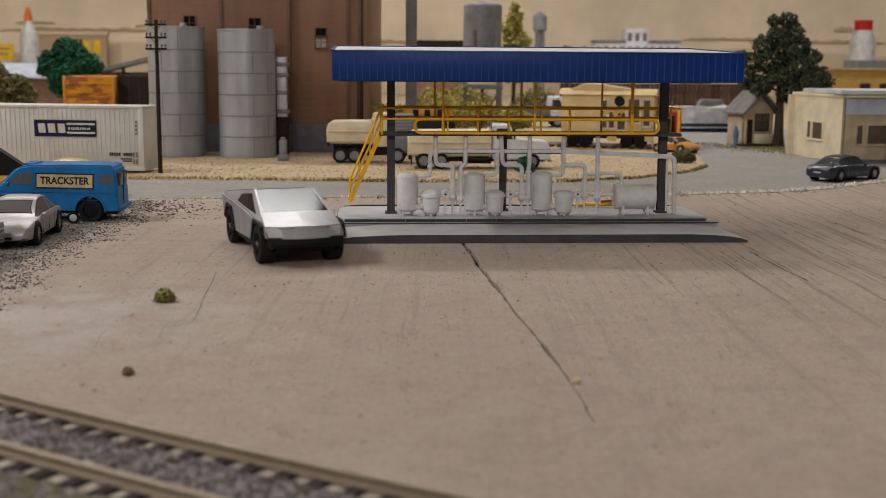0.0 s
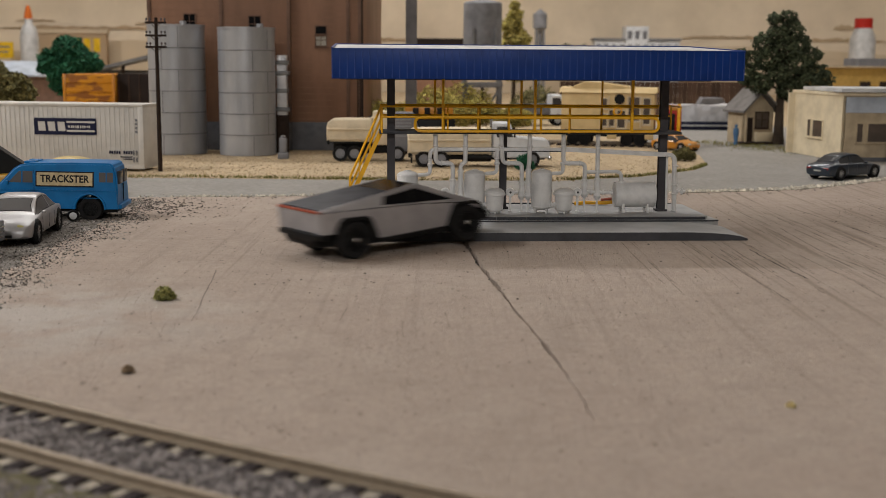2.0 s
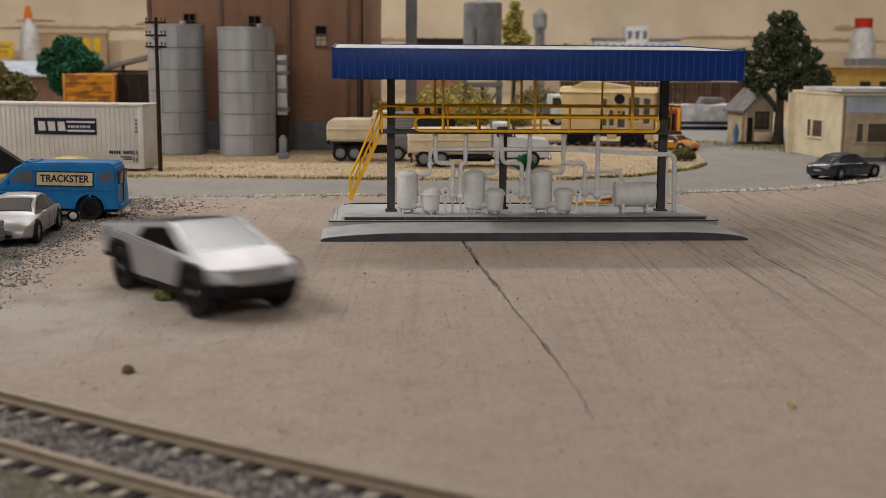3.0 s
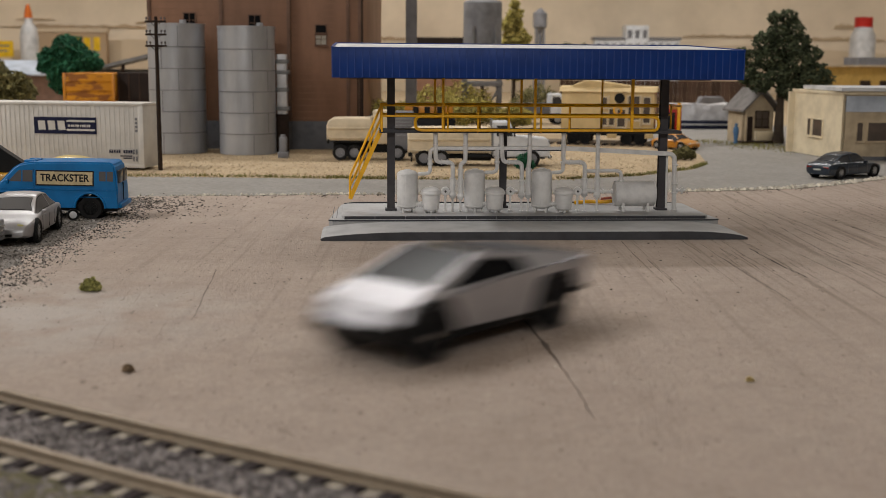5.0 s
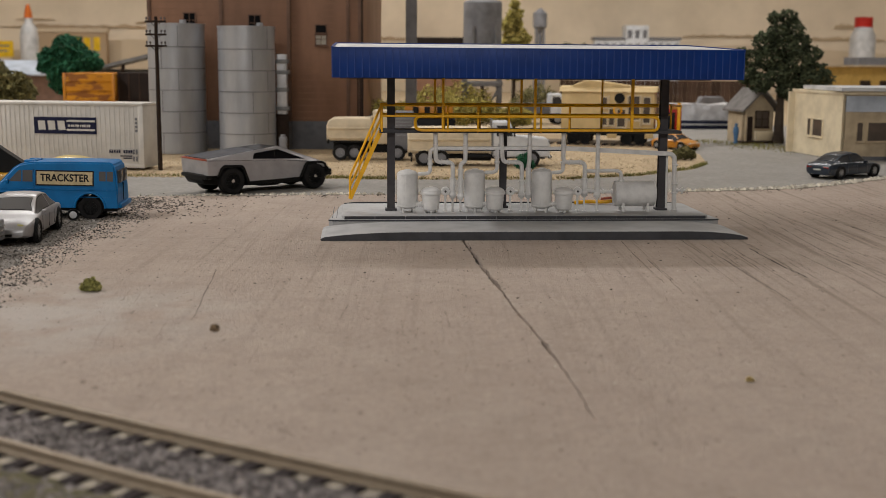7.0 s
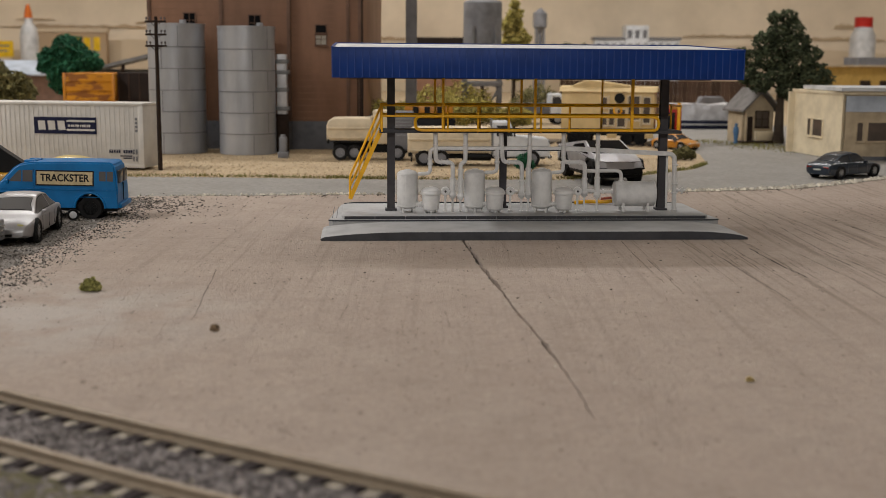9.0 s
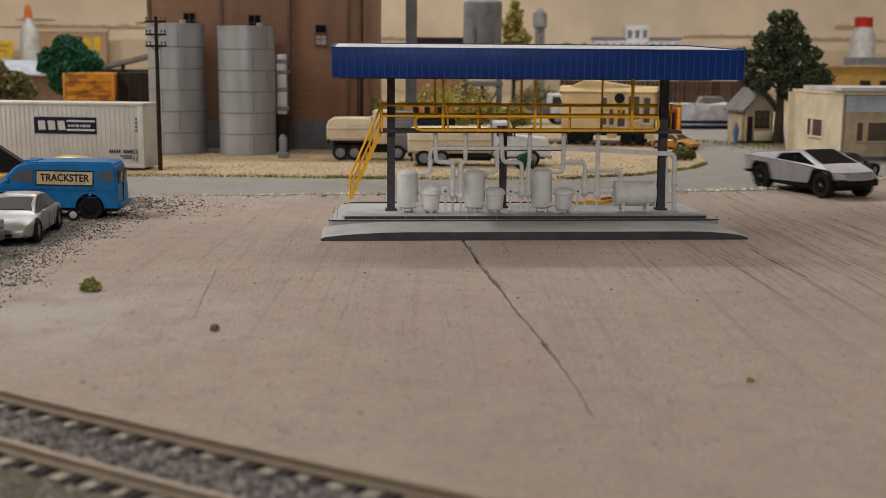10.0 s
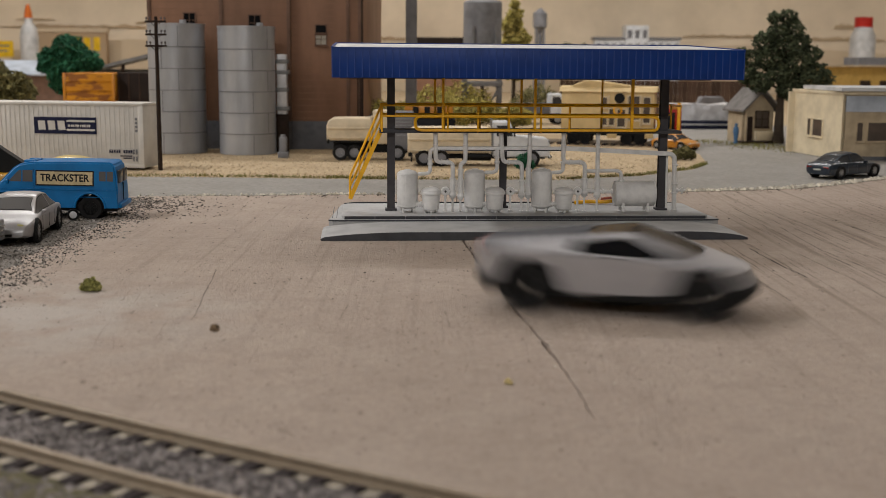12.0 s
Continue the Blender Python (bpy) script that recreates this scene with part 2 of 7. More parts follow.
# ---- ground: slabs, road, sand lot, gravel, track ----
def concrete_material():
    """Tan concrete with fine drag marks along y, blotches, dark grit and a pale bloom."""
    m = material("worn concrete", (0.435, 0.354, 0.297), 0.9, 0, (0.405, 0.329, 0.276), 5.0, 8, 0.11, 8)
    nt = m.node_tree
    N, L = nt.nodes, nt.links
    b = N["Principled BSDF"]
    old = b.inputs["Base Color"].links[0].from_socket
    tc = [n for n in N if n.type == "TEX_COORD"][0]

    def streak(scale, sx, sy, lo, hi):
        mp = N.new("ShaderNodeMapping")
        mp.inputs["Scale"].default_value = (sx / C, sy / C, 1 / C)
        n = N.new("ShaderNodeTexNoise")
        n.inputs["Scale"].default_value, n.inputs["Detail"].default_value = scale, 5
        r = N.new("ShaderNodeMapRange")
        r.inputs[1].default_value, r.inputs[2].default_value = lo, hi
        L.new(tc.outputs["Object"], mp.inputs[0]), L.new(mp.outputs[0], n.inputs["Vector"]), L.new(n.outputs[0], r.inputs[0])
        return r.outputs[0]

    def mul(a, c):
        x = N.new("ShaderNodeMath")
        x.operation = "MULTIPLY"
        L.new(a, x.inputs[0])
        if isinstance(c, float):
            x.inputs[1].default_value = c
        else:
            L.new(c, x.inputs[1])
        return x.outputs[0]

    def mix(fac, a, c):
        x = N.new("ShaderNodeMix")
        x.data_type = "RGBA"
        L.new(fac, x.inputs[0]), L.new(a, x.inputs[6])
        x.inputs[7].default_value = (*c, 1)
        return x.outputs[2]
    sep = N.new("ShaderNodeSeparateXYZ")
    L.new(tc.outputs["Object"], sep.inputs[0])
    east = N.new("ShaderNodeMapRange")
    east.inputs[1].default_value, east.inputs[2].default_value = 2 * C, 16 * C
    east.inputs[3].default_value, east.inputs[4].default_value = 0.42, 1.0
    L.new(sep.outputs[0], east.inputs[0])
    deep = N.new("ShaderNodeMapRange")
    deep.inputs[1].default_value, deep.inputs[2].default_value = 30 * C, 42 * C
    deep.inputs[3].default_value, deep.inputs[4].default_value = 0.25, 1.0
    L.new(sep.outputs[1], deep.inputs[0])
    east_m = mul(east.outputs[0], deep.outputs[0])
    drag = streak(1.0, 2.6, 0.045, 0.55, 0.68)
    fine = streak(1.0, 7.0, 0.12, 0.57, 0.72)
    col = mix(mul(mul(drag, east_m), 0.75), old, (0.20, 0.158, 0.125))
    col = mix(mul(mul(fine, east_m), 0.65), col, (0.21, 0.166, 0.13))
    col = mix(mul(streak(1.0, 0.11, 0.06, 0.46, 0.70), 0.38), col, (0.30, 0.24, 0.195))
    col = mix(mul(streak(1.0, 0.35, 0.30, 0.52, 0.75), 0.38), col, (0.47, 0.40, 0.34))
    col = mix(mul(streak(1.0, 8.0, 7.0, 0.68, 0.72), 0.75), col, (0.15, 0.118, 0.095))
    col = mix(mul(streak(1.0, 3.2, 2.4, 0.70, 0.76), 0.5), col, (0.19, 0.15, 0.12))
    col = mix(mul(streak(1.0, 0.055, 0.05, 0.50, 0.66), 0.22), col, (0.29, 0.215, 0.18))
    col = mix(mul(streak(1.0, 0.9, 1.1, 0.48, 0.66), 0.30), col, (0.285, 0.23, 0.19))
    col = mix(mul(streak(1.0, 2.2, 2.6, 0.56, 0.68), 0.30), col, (0.46, 0.39, 0.33))
    col = mix(mul(streak(1.0, 4.5, 1.6, 0.655, 0.70), 0.6), col, (0.165, 0.13, 0.105))
    # pale bloom where plaster dust lies, near the gravel
    vm = N.new("ShaderNodeVectorMath")
    vm.operation = "DISTANCE"
    L.new(tc.outputs["Object"], vm.inputs[0])
    vm.inputs[1].default_value = (-12.6 * C, 36 * C, 0)
    ring = N.new("ShaderNodeMapRange")
    ring.inputs[1].default_value, ring.inputs[2].default_value = 8.0 * C, 1.5 * C
    L.new(vm.outputs["Value"], ring.inputs[0])
    col = mix(mul(mul(ring.outputs[0], streak(1.0, 0.5, 0.4, 0.36, 0.58)), 0.46), col, (0.52, 0.50, 0.475))
    L.new(col, b.inputs["Base Color"])
    bp = N.new("ShaderNodeBump")
    bp.inputs["Strength"].default_value, bp.inputs["Distance"].default_value = 0.5, 0.03 * C
    bp.invert = True
    prev = b.inputs["Normal"].links[0].from_socket
    L.new(mul(drag, east_m), bp.inputs["Height"]), L.new(prev, bp.inputs["Normal"]), L.new(bp.outputs[0], b.inputs["Normal"])
    return m


SLAB = concrete_material()
GRASS = material("grass flock", (0.16, 0.17, 0.045), 0.95, 0, (0.24, 0.2, 0.07), 4, 4, 0, None, island=0.5)
GRIT = material("grit", (0.10, 0.08, 0.065), 0.95, 0, (0.05, 0.04, 0.035), 5, 4, 0, None, island=0.6)
DRAG = material("dirt in drag marks", (0.17, 0.135, 0.108), 0.95, 0, (0.13, 0.10, 0.08), 2, 4, 0, None, island=0.4)
EDGE = [(-60, 63.5), (-40, 65.2), (-24, 67.3), (-12.8, 68.7), (-4.9, 69.8), (8, 71.4), (16, 72.8), (22.3, 74.7), (26.5, 77.6), (30.5, 81.3), (38, 87), (60, 100)]
LOT = [(-60, 77), (-30, 79.5), (-18.8, 80.1), (-8, 79.4), (-4, 79.2), (8.3, 80), (14, 83), (19, 88.5), (21, 93), (22.5, 103), (20, 122), (22, 150)]
JOINT = [(0.75, 54.0), (0.96, 51.75), (1.28, 48.6), (1.52, 45.6), (1.95, 41.7), (2.1, 40.4), (2.29, 38.1), (2.72, 34.6), (3.12, 31.0), (3.36, 27.9), (3.49, 25.5), (3.6, 23.5)]


def along(line, s):
    """The point at part s of a line's points."""
    k = min(int(s * (len(line) - 1)), len(line) - 2)
    f = s * (len(line) - 1) - k
    return [a + (b - a) * f for a, b in zip(line[k], line[k + 1])]


def slab_piece(bm, poly, z, depth):
    prism(bm, poly, "z", z - depth, z)


def build_sheets():
    rnd = random.Random(3)
    bm = BM()
    box(bm, -260, 260, -25, 299.9, -6, -0.25)
    structure("ground", bm, GRAVEL, "sandy grey layout board of the model railway", "ground")
    near = -25.0
    pav = thing("pavement", "worn tan concrete yard slabs with a dark cracked joint", "pavement", None, "", "structure")
    # the joint: two jagged lips a hair apart, closing towards the near end
    left, right = [], []
    for i in range(90):
        s = i / 89
        x, y = along(JOINT, s)
        w = (0.10 if s < 0.42 else 0.055 if s < 0.75 else 0.026 if s < 0.9 else 0.002) * rnd.uniform(0.5, 1.3)
        if s < 0.88 and rnd.random() < 0.06:
            w += 0.09
        x += rnd.uniform(-0.03, 0.03)
        left.append((x - w, y)), right.append((x + w * 0.8, y))
    west = [e for e in EDGE if e[0] < 0.7]
    east = [e for e in EDGE if e[0] > 0.8]
    top = (0.75, 70.55)
    lp = [(-60, near)] + [(3.6, near)] + left[::-1] + [(0.72, 54.2), top] + west[::-1]
    rp = [(60, near)] + east[::-1] + [(0.78, 70.55), (0.78, 54.2)] + right + [(3.63, near)]
    bm = BM()
    slab_piece(bm, lp, 0, 0.24)
    part("slab", bm, SLAB, pav, smooth=False)
    bm = BM()
    slab_piece(bm, rp, 0, 0.24)
    part("slab", bm, SLAB, pav, smooth=False)
    # hairline side cracks: thin dark slivers set in the surface
    bm = BM()
    for line, w in (([(-8.75, 44.5), (-8.6, 43.4), (-8.3, 40.2), (-7.85, 36.4), (-7.8, 35.6)], 0.022), ([(-9.6, 33.2), (-9.3, 32.2), (-9.2, 31.6)], 0.006),
                    ([(3.05, 34.3), (4.2, 35.6), (5.3, 36.6), (6.4, 37.2)], 0.014), ([(-5.2, 46.6), (-4.6, 46.0), (-2.9, 46.1)], 0.018),
                    ([(0.4, 45.9), (1.7, 46.3), (4.0, 45.6)], 0.014), ([(-3.6, 24.8), (-3.2, 24.3)], 0.03),
                    ([(13.4, 50.4), (13.5, 46.5), (13.8, 43.5)], 0.05), ([(16.6, 57.0), (16.4, 50.0), (17.0, 44.0)], 0.035), ([(11.5, 51.6), (11.6, 45.0), (11.9, 39)], 0.02),
                    ([(19.5, 66), (20.2, 58), (20.9, 50)], 0.04), ([(15.1, 49), (15.4, 43), (15.3, 38)], 0.025), ([(18.1, 60), (18.3, 52)], 0.03)):
        pts = [Vector((*along(line, i / 24), 0)) for i in range(25)]
        for p in pts:
            p.x += rnd.uniform(-0.035, 0.035)
        va = [bm.verts.new(p + Vector((-w * rnd.uniform(0.1, 1), 0, 0.004))) for p in pts]
        vb = [bm.verts.new(p + Vector((w * rnd.uniform(0.1, 1), 0, 0.004))) for p in pts]
        for i in range(24):
            bm.faces.new((va[i], vb[i], vb[i + 1], va[i + 1]))
    part("crack", bm, GRIT, pav, "dark hairline cracks and drag marks", smooth=False)
    # many shallow drag marks that run away from the near edge on the open side of the yard
    bm = BM()
    for k in range(170):
        x0, y0 = rnd.uniform(8, 27), rnd.uniform(40, 66)
        if y0 > 45 + x0 or x0 > y0 * 0.43:
            continue
        run, w, lean = rnd.uniform(1.5, 8), rnd.uniform(0.010, 0.032), rnd.uniform(-0.015, 0.05)
        pts = [Vector((x0 - lean * run * j / 9 + rnd.uniform(-0.015, 0.015), y0 + run * j / 9, 0)) for j in range(10)]
        pts = [p for p in pts if p.y < 71]
        va = [bm.verts.new(p + Vector((-w * rnd.uniform(0, 1), 0, 0.004))) for p in pts]
        vb = [bm.verts.new(p + Vector((w * rnd.uniform(0.1, 1), 0, 0.004))) for p in pts]
        for j in range(len(pts) - 1):
            bm.faces.new((va[j], vb[j], vb[j + 1], va[j + 1]))
    for k in range(120):
        x0, y0 = rnd.uniform(-11, 9), rnd.uniform(27, 62)
        run, w = rnd.uniform(0.3, 2.4), rnd.uniform(0.005, 0.014)
        lean = rnd.uniform(-0.1, 0.1) - x0 * 0.012 if rnd.random() < 0.8 else rnd.uniform(-2, 2)
        pts = [Vector((x0 - lean * run * j / 6 + rnd.uniform(-0.02, 0.02), y0 + run * j / 6, 0)) for j in range(7)]
        va = [bm.verts.new(p + Vector((-w * rnd.uniform(0, 1), 0, 0.004))) for p in pts]
        vb = [bm.verts.new(p + Vector((w * rnd.uniform(0.1, 1), 0, 0.004))) for p in pts]
        for j in range(6):
            bm.faces.new((va[j], vb[j], vb[j + 1], va[j + 1]))
    part("drag_mark", bm, DRAG, pav, "shallow brown drag marks", smooth=False)
    road = EDGE + [(60, 150), (22, 150)] + LOT[-2::-1]
    structure("road", prism(BM(), road, "z", -0.24, -0.03), ROAD, "grey weathered asphalt road", "road")
    lot = LOT + [(22, 299), (-60, 299)]
    bm = prism(BM(), lot, "z", -0.24, -0.015)
    structure("sand_lot", bm, SAND, "pale yellow sand and ballast lot", "ground")
    structure("verge", prism(BM(), [(60, 150), (60, 299), (22, 299), (22, 150)], "z", -0.24, -0.02), SAND, "pale dusty ground beyond the road", "ground")
    structure("west_ground", prism(BM(), [(-60, -25), (-60, 299), (-259, 299), (-259, -25)], "z", -0.24, -0.02), SAND, "pale dusty layout ground", "ground")
    structure("east_ground", prism(BM(), [(60, -25), (60, 299), (259, 299), (259, -25)], "z", -0.24, -0.02), SAND, "pale dusty layout ground", "ground")


OCT_F = [(0, 2, 4), (2, 1, 4), (1, 3, 4), (3, 0, 4), (2, 0, 5), (1, 2, 5), (3, 1, 5), (0, 3, 5)]


def scatter(name, places, mat, label, category, flat=0.7):
    """One object of many small uneven stones: places of (x, y, z, size)."""
    rnd = random.Random(len(places))
    V, F = [], []
    for x, y, z, s in places:
        a = rnd.uniform(0, 6.28)
        ca, sa = math.cos(a), math.sin(a)
        k = len(V)
        for dx, dy, dz in ((1, 0, 0), (-1, 0, 0), (0, 1, 0), (0, -1, 0), (0, 0, 1), (0, 0, -1)):
            j = s * rnd.uniform(0.65, 1.25)
            dx, dy, dz = dx * j + rnd.uniform(-.25, .25) * s, dy * j + rnd.uniform(-.25, .25) * s, dz * j * flat
            V.append(((x + dx * ca - dy * sa) * C, (y + dx * sa + dy * ca) * C, (z + dz + s * 0.2) * C))
        F += [(a1 + k, b1 + k, c1 + k) for a1, b1, c1 in OCT_F]
    me = bpy.data.meshes.new(name)
    me.from_pydata(V, [], F)
    me.materials.append(mat)
    return tagged(new(name, me), label, category, "", "stuff")


def build_scatter():
    rnd = random.Random(11)
    gedge = [(-16.5, 67.4), (-14.6, 65.5), (-15.2, 61.9), (-14.6, 55.9), (-14.6, 48.4), (-14.4, 42.6), (-13.9, 37.1), (-13.5, 31)]

    def west_limit(y):
        for (xa, ya), (xb, yb) in zip(gedge, gedge[1:]):
            if yb <= y <= ya:
                return xa + (xb - xa) * (ya - y) / (ya - yb)
        return -14
    pl = []
    while len(pl) < 17000:
        y = 33 + 34.5 * rnd.random() ** 0.8
        lim = west_limit(y) + 1.2 * noise.noise((y * 0.35, 3, 1)) + 0.5 * noise.noise((y * 1.3, 7, 1))
        x = lim - abs(rnd.gauss(0, 1)) * 5.0 + rnd.gauss(0, 0.45) - 0.8
        if x < -30:
            continue
        pl.append((x, y, 0.0, 0.018 + 0.055 * rnd.random() ** 2.4))
    scatter("gravel", pl[:9500], STONE, "loose dark gravel under the parked toy cars", "gravel")
    scatter("gravel", pl[9500:], CHIP, "loose pale grey gravel chips under the parked toy cars", "gravel")
    bed = []
    for k in range(70):
        x, y = along(gedge, k / 69)
        bed.append((x - 2.3 + 0.9 * noise.noise((y * 0.5, 2, 4)) + 0.45 * noise.noise((y * 1.9, 5, 4)), y))
    structure("gravel_bed", prism(BM(), bed + [(-45, 31), (-45, 65)], "z", -0.1, 0.012), GRAVEL, "grey crushed gravel parking patch", "ground")
    # pale stones along the edge of the yard
    pl = []
    for i in range(1500):
        s = rnd.random()
        x, y = along(EDGE[1:], s)
        if x > -16 or rnd.random() < 0.3:
            pl.append((x + rnd.uniform(-.3, .3), y + abs(rnd.gauss(0, 0.28)) * (1.5 if 16 < x < 32 else 1), 0.0, rnd.uniform(0.06, 0.16) * (1.3 if x > 15 else 1)))
    scatter("edge_stones", pl, PALE_STONE, "row of small pale stones along the road's edge", "stones", 0.8)
    # grit on the slabs
    pl = []
    for i in range(3300):
        y = 22 + 48 * rnd.random() ** 0.75
        x = rnd.uniform(-0.45, 0.45) * y + rnd.gauss(0, 2)
        if x > west_limit(y) - 1 or y > 67:
            big = y > 38 and rnd.random() < 0.05
            pl.append((x, y, 0.0, rnd.uniform(0.04, 0.07) if big else 0.010 + 0.032 * rnd.random() ** 2.2))
    for i in range(160):
        x, y = along(EDGE, rnd.uniform(0.25, 0.7))
        pl.append((x + rnd.uniform(-.5, .5), y - abs(rnd.gauss(0, 0.9)), 0.0, rnd.uniform(0.03, 0.08)))
    for i in range(420):
        pl.append((rnd.gauss(-15.2, 1.5), rnd.gauss(63.0, 2.2), 0.0, rnd.uniform(0.03, 0.085)))
    scatter("grit", pl, GRIT, "scattered dark crumbs and grit on the concrete", "grit", 0.5)
    pl = [(rnd.uniform(-0.4, 0.4) * y, y, 0.0, rnd.uniform(0.015, 0.04)) for y in [24 + 42 * rnd.random() for i in range(160)]]
    scatter("pale_grit", pl, PALE_STONE, "tiny pale crumbs on the concrete", "grit", 0.5)
    # sand lot ballast
    pl = []
    for i in range(6000):
        x, y = rnd.uniform(-22, 21), 79.5 + 27 * rnd.random() ** 1.4
        pl.append((x, y, -0.02, rnd.uniform(0.03, 0.10)))
    scatter("lot_ballast", [p for p in pl if p[0] < 9 or p[1] > 82 + (p[0] - 9) * 0.9], material("lot stone", (0.52, 0.41, 0.26), 0.95, 0, (0.42, 0.32, 0.2), 4, 4, island=0.4), "coarse tan ballast on the lot", "ballast")
    # tufts of grass flock along the lot's edge: short blades
    V, F = [], []
    for i in range(5200):
        r = rnd.random()
        if r < 0.72:
            x, y = along(LOT[1:9], rnd.random())
            y += abs(rnd.gauss(0, 0.55)) + 0.35 * noise.noise((x * 0.5, 0, 0))
        else:
            x, y = rnd.choice(((26, 119), (33.0, 108.5), (31, 111.5), (30, 115.5)))
            x, y = x + rnd.gauss(0, 2.0), y + rnd.gauss(0, 1.6)
        h, a, w = rnd.uniform(0.07, 0.24), rnd.uniform(0, 6.28), 0.035
        k = len(V)
        V += [((x - w * math.cos(a)) * C, (y - w * math.sin(a)) * C, -0.0003), ((x + w * math.cos(a)) * C, (y + w * math.sin(a)) * C, -0.0003),
              ((x + rnd.uniform(-.1, .1)) * C, (y + rnd.uniform(-.1, .1)) * C, h * C)]
        F.append((k, k + 1, k + 2))
    me = bpy.data.meshes.new("grass")
    me.from_pydata(V, [], F)
    me.materials.append(GRASS)
    tagged(new("grass", me), "patchy olive grass flock along the lot's edge", "grass", "", "stuff")


EARTH = material("olive earth", (0.16, 0.135, 0.085), 0.95, 0, (0.11, 0.10, 0.055), 2.5, 7, 0.08, 7)


def rail_y(x):
    return 20.36 - 0.56 * x + 0.0038 * x * x


def build_track():
    track = thing("railway_track", "weathered model railway track with dark ties and grey ballast", "railway track", None, "", "structure")
    xs = [-46 + i * 1.0 for i in range(60)]
    nrm = []
    for x in xs:
        d = Vector((1, -0.56 + 0.0076 * x, 0)).normalized()
        nrm.append((Vector((x, rail_y(x), 0)), Vector((d.y, -d.x, 0))))
    for off in (0.0, 2.33):
        bm = BM()
        prof = [(-0.14, 0.10), (0.14, 0.10), (0.13, 0.14), (0.035, 0.17), (0.035, 0.27), (0.075, 0.29), (0.075, 0.335), (0.055, 0.35), (-0.055, 0.35), (-0.075, 0.335), (-0.075, 0.29), (-0.035, 0.27), (-0.035, 0.17), (-0.13, 0.14)]
        rings = []
        for p, n in nrm:
            rings.append([bm.verts.new(p + n * (off + u) + Vector((0, 0, v))) for u, v in prof])
        for a, b in zip(rings, rings[1:]):
            for j in range(len(prof)):
                bm.faces.new((a[j], a[(j + 1) % len(prof)], b[(j + 1) % len(prof)], b[j]))
        part("rail", bm, RAIL, track, "tarnished brown steel rail")
    # the plaster strip on which the track lies
    bm = BM()
    strip = [tuple((p - n * 0.42)[:2]) for p, n in nrm] + [tuple((p + n * 3.4)[:2]) for p, n in nrm[::-1]]
    prism(bm, strip, "z", -0.1, 0.02)
    part("track_bed", bm, PLASTER, track, "pale plaster bed", smooth=False)
    bm = BM()
    verge = [tuple((p + n * 2.78)[:2]) for p, n in nrm] + [tuple((p + n * 7.5)[:2]) for p, n in nrm[::-1]]
    prism(bm, verge, "z", -0.1, 0.045)
    part("earth_verge", bm, EARTH, track, "dull olive brown earth verge", smooth=False)
    tie = None
    rnd = random.Random(5)
    s = -44.0
    while s < 12:
        d = Vector((1, -0.56 + 0.0076 * s, 0)).normalized()
        n = Vector((d.y, -d.x, 0))
        c = Vector((s, rail_y(s), 0)) + n * 1.16
        m = Matrix.Translation((c.x * C, c.y * C, 0)) @ Matrix.Rotation(math.atan2(d.y, d.x) + rnd.uniform(-.03, .03), 4, "Z")
        if tie is None:
            tie = part("tie", box(BM(), -0.17, 0.17, -1.75, 1.75, -0.02, 0.11, 0.02), TIE, track, "", m)
        else:
            again(tie, m)
        s += 0.80 * d.x
    pl = []
    for i in range(7600):
        x = rnd.uniform(-16, 6)
        d = Vector((1, -0.56 + 0.0076 * x, 0)).normalized()
        n = Vector((d.y, -d.x, 0))
        u = rnd.uniform(0.5, 1.92) if rnd.random() < 0.8 else rnd.uniform(2.85, 4.2)
        p = Vector((x, rail_y(x), 0)) + n * u
        pl.append((p.x, p.y, max(0.02, 0.03 + 0.05 * (1 - abs(u - 1.2))), rnd.uniform(0.05, 0.12)))
    scatter("ballast", pl, BALLAST, "dark grey purple ballast between the rails", "ballast")


def build_bench():
    bench = thing("layout_bench", "plain timber bench under the model railway", "bench", None, "", "structure")
    part("front_board", box(BM(), -260, 260, -27, -25, -14, -0.3, 0.2), BENCH, bench)
    leg = None
    for x in (-250, -85, 85, 250):
        for y in (-15, 130, 285):
            if leg is None:
                leg = part("bench_leg", box(BM(), -4, 4, -4, 4, -105, -6, 0.3), BENCH, bench, "", cm(x, y, 0))
            else:
                again(leg, cm(x, y, 0))


BENCH = material("bench timber", (0.35, 0.24, 0.14), 0.7, 0, (0.28, 0.18, 0.1), 0.2, 6, stretch=(0.2, 1, 1))
build_bench()
build_sheets()
build_scatter()
build_track()
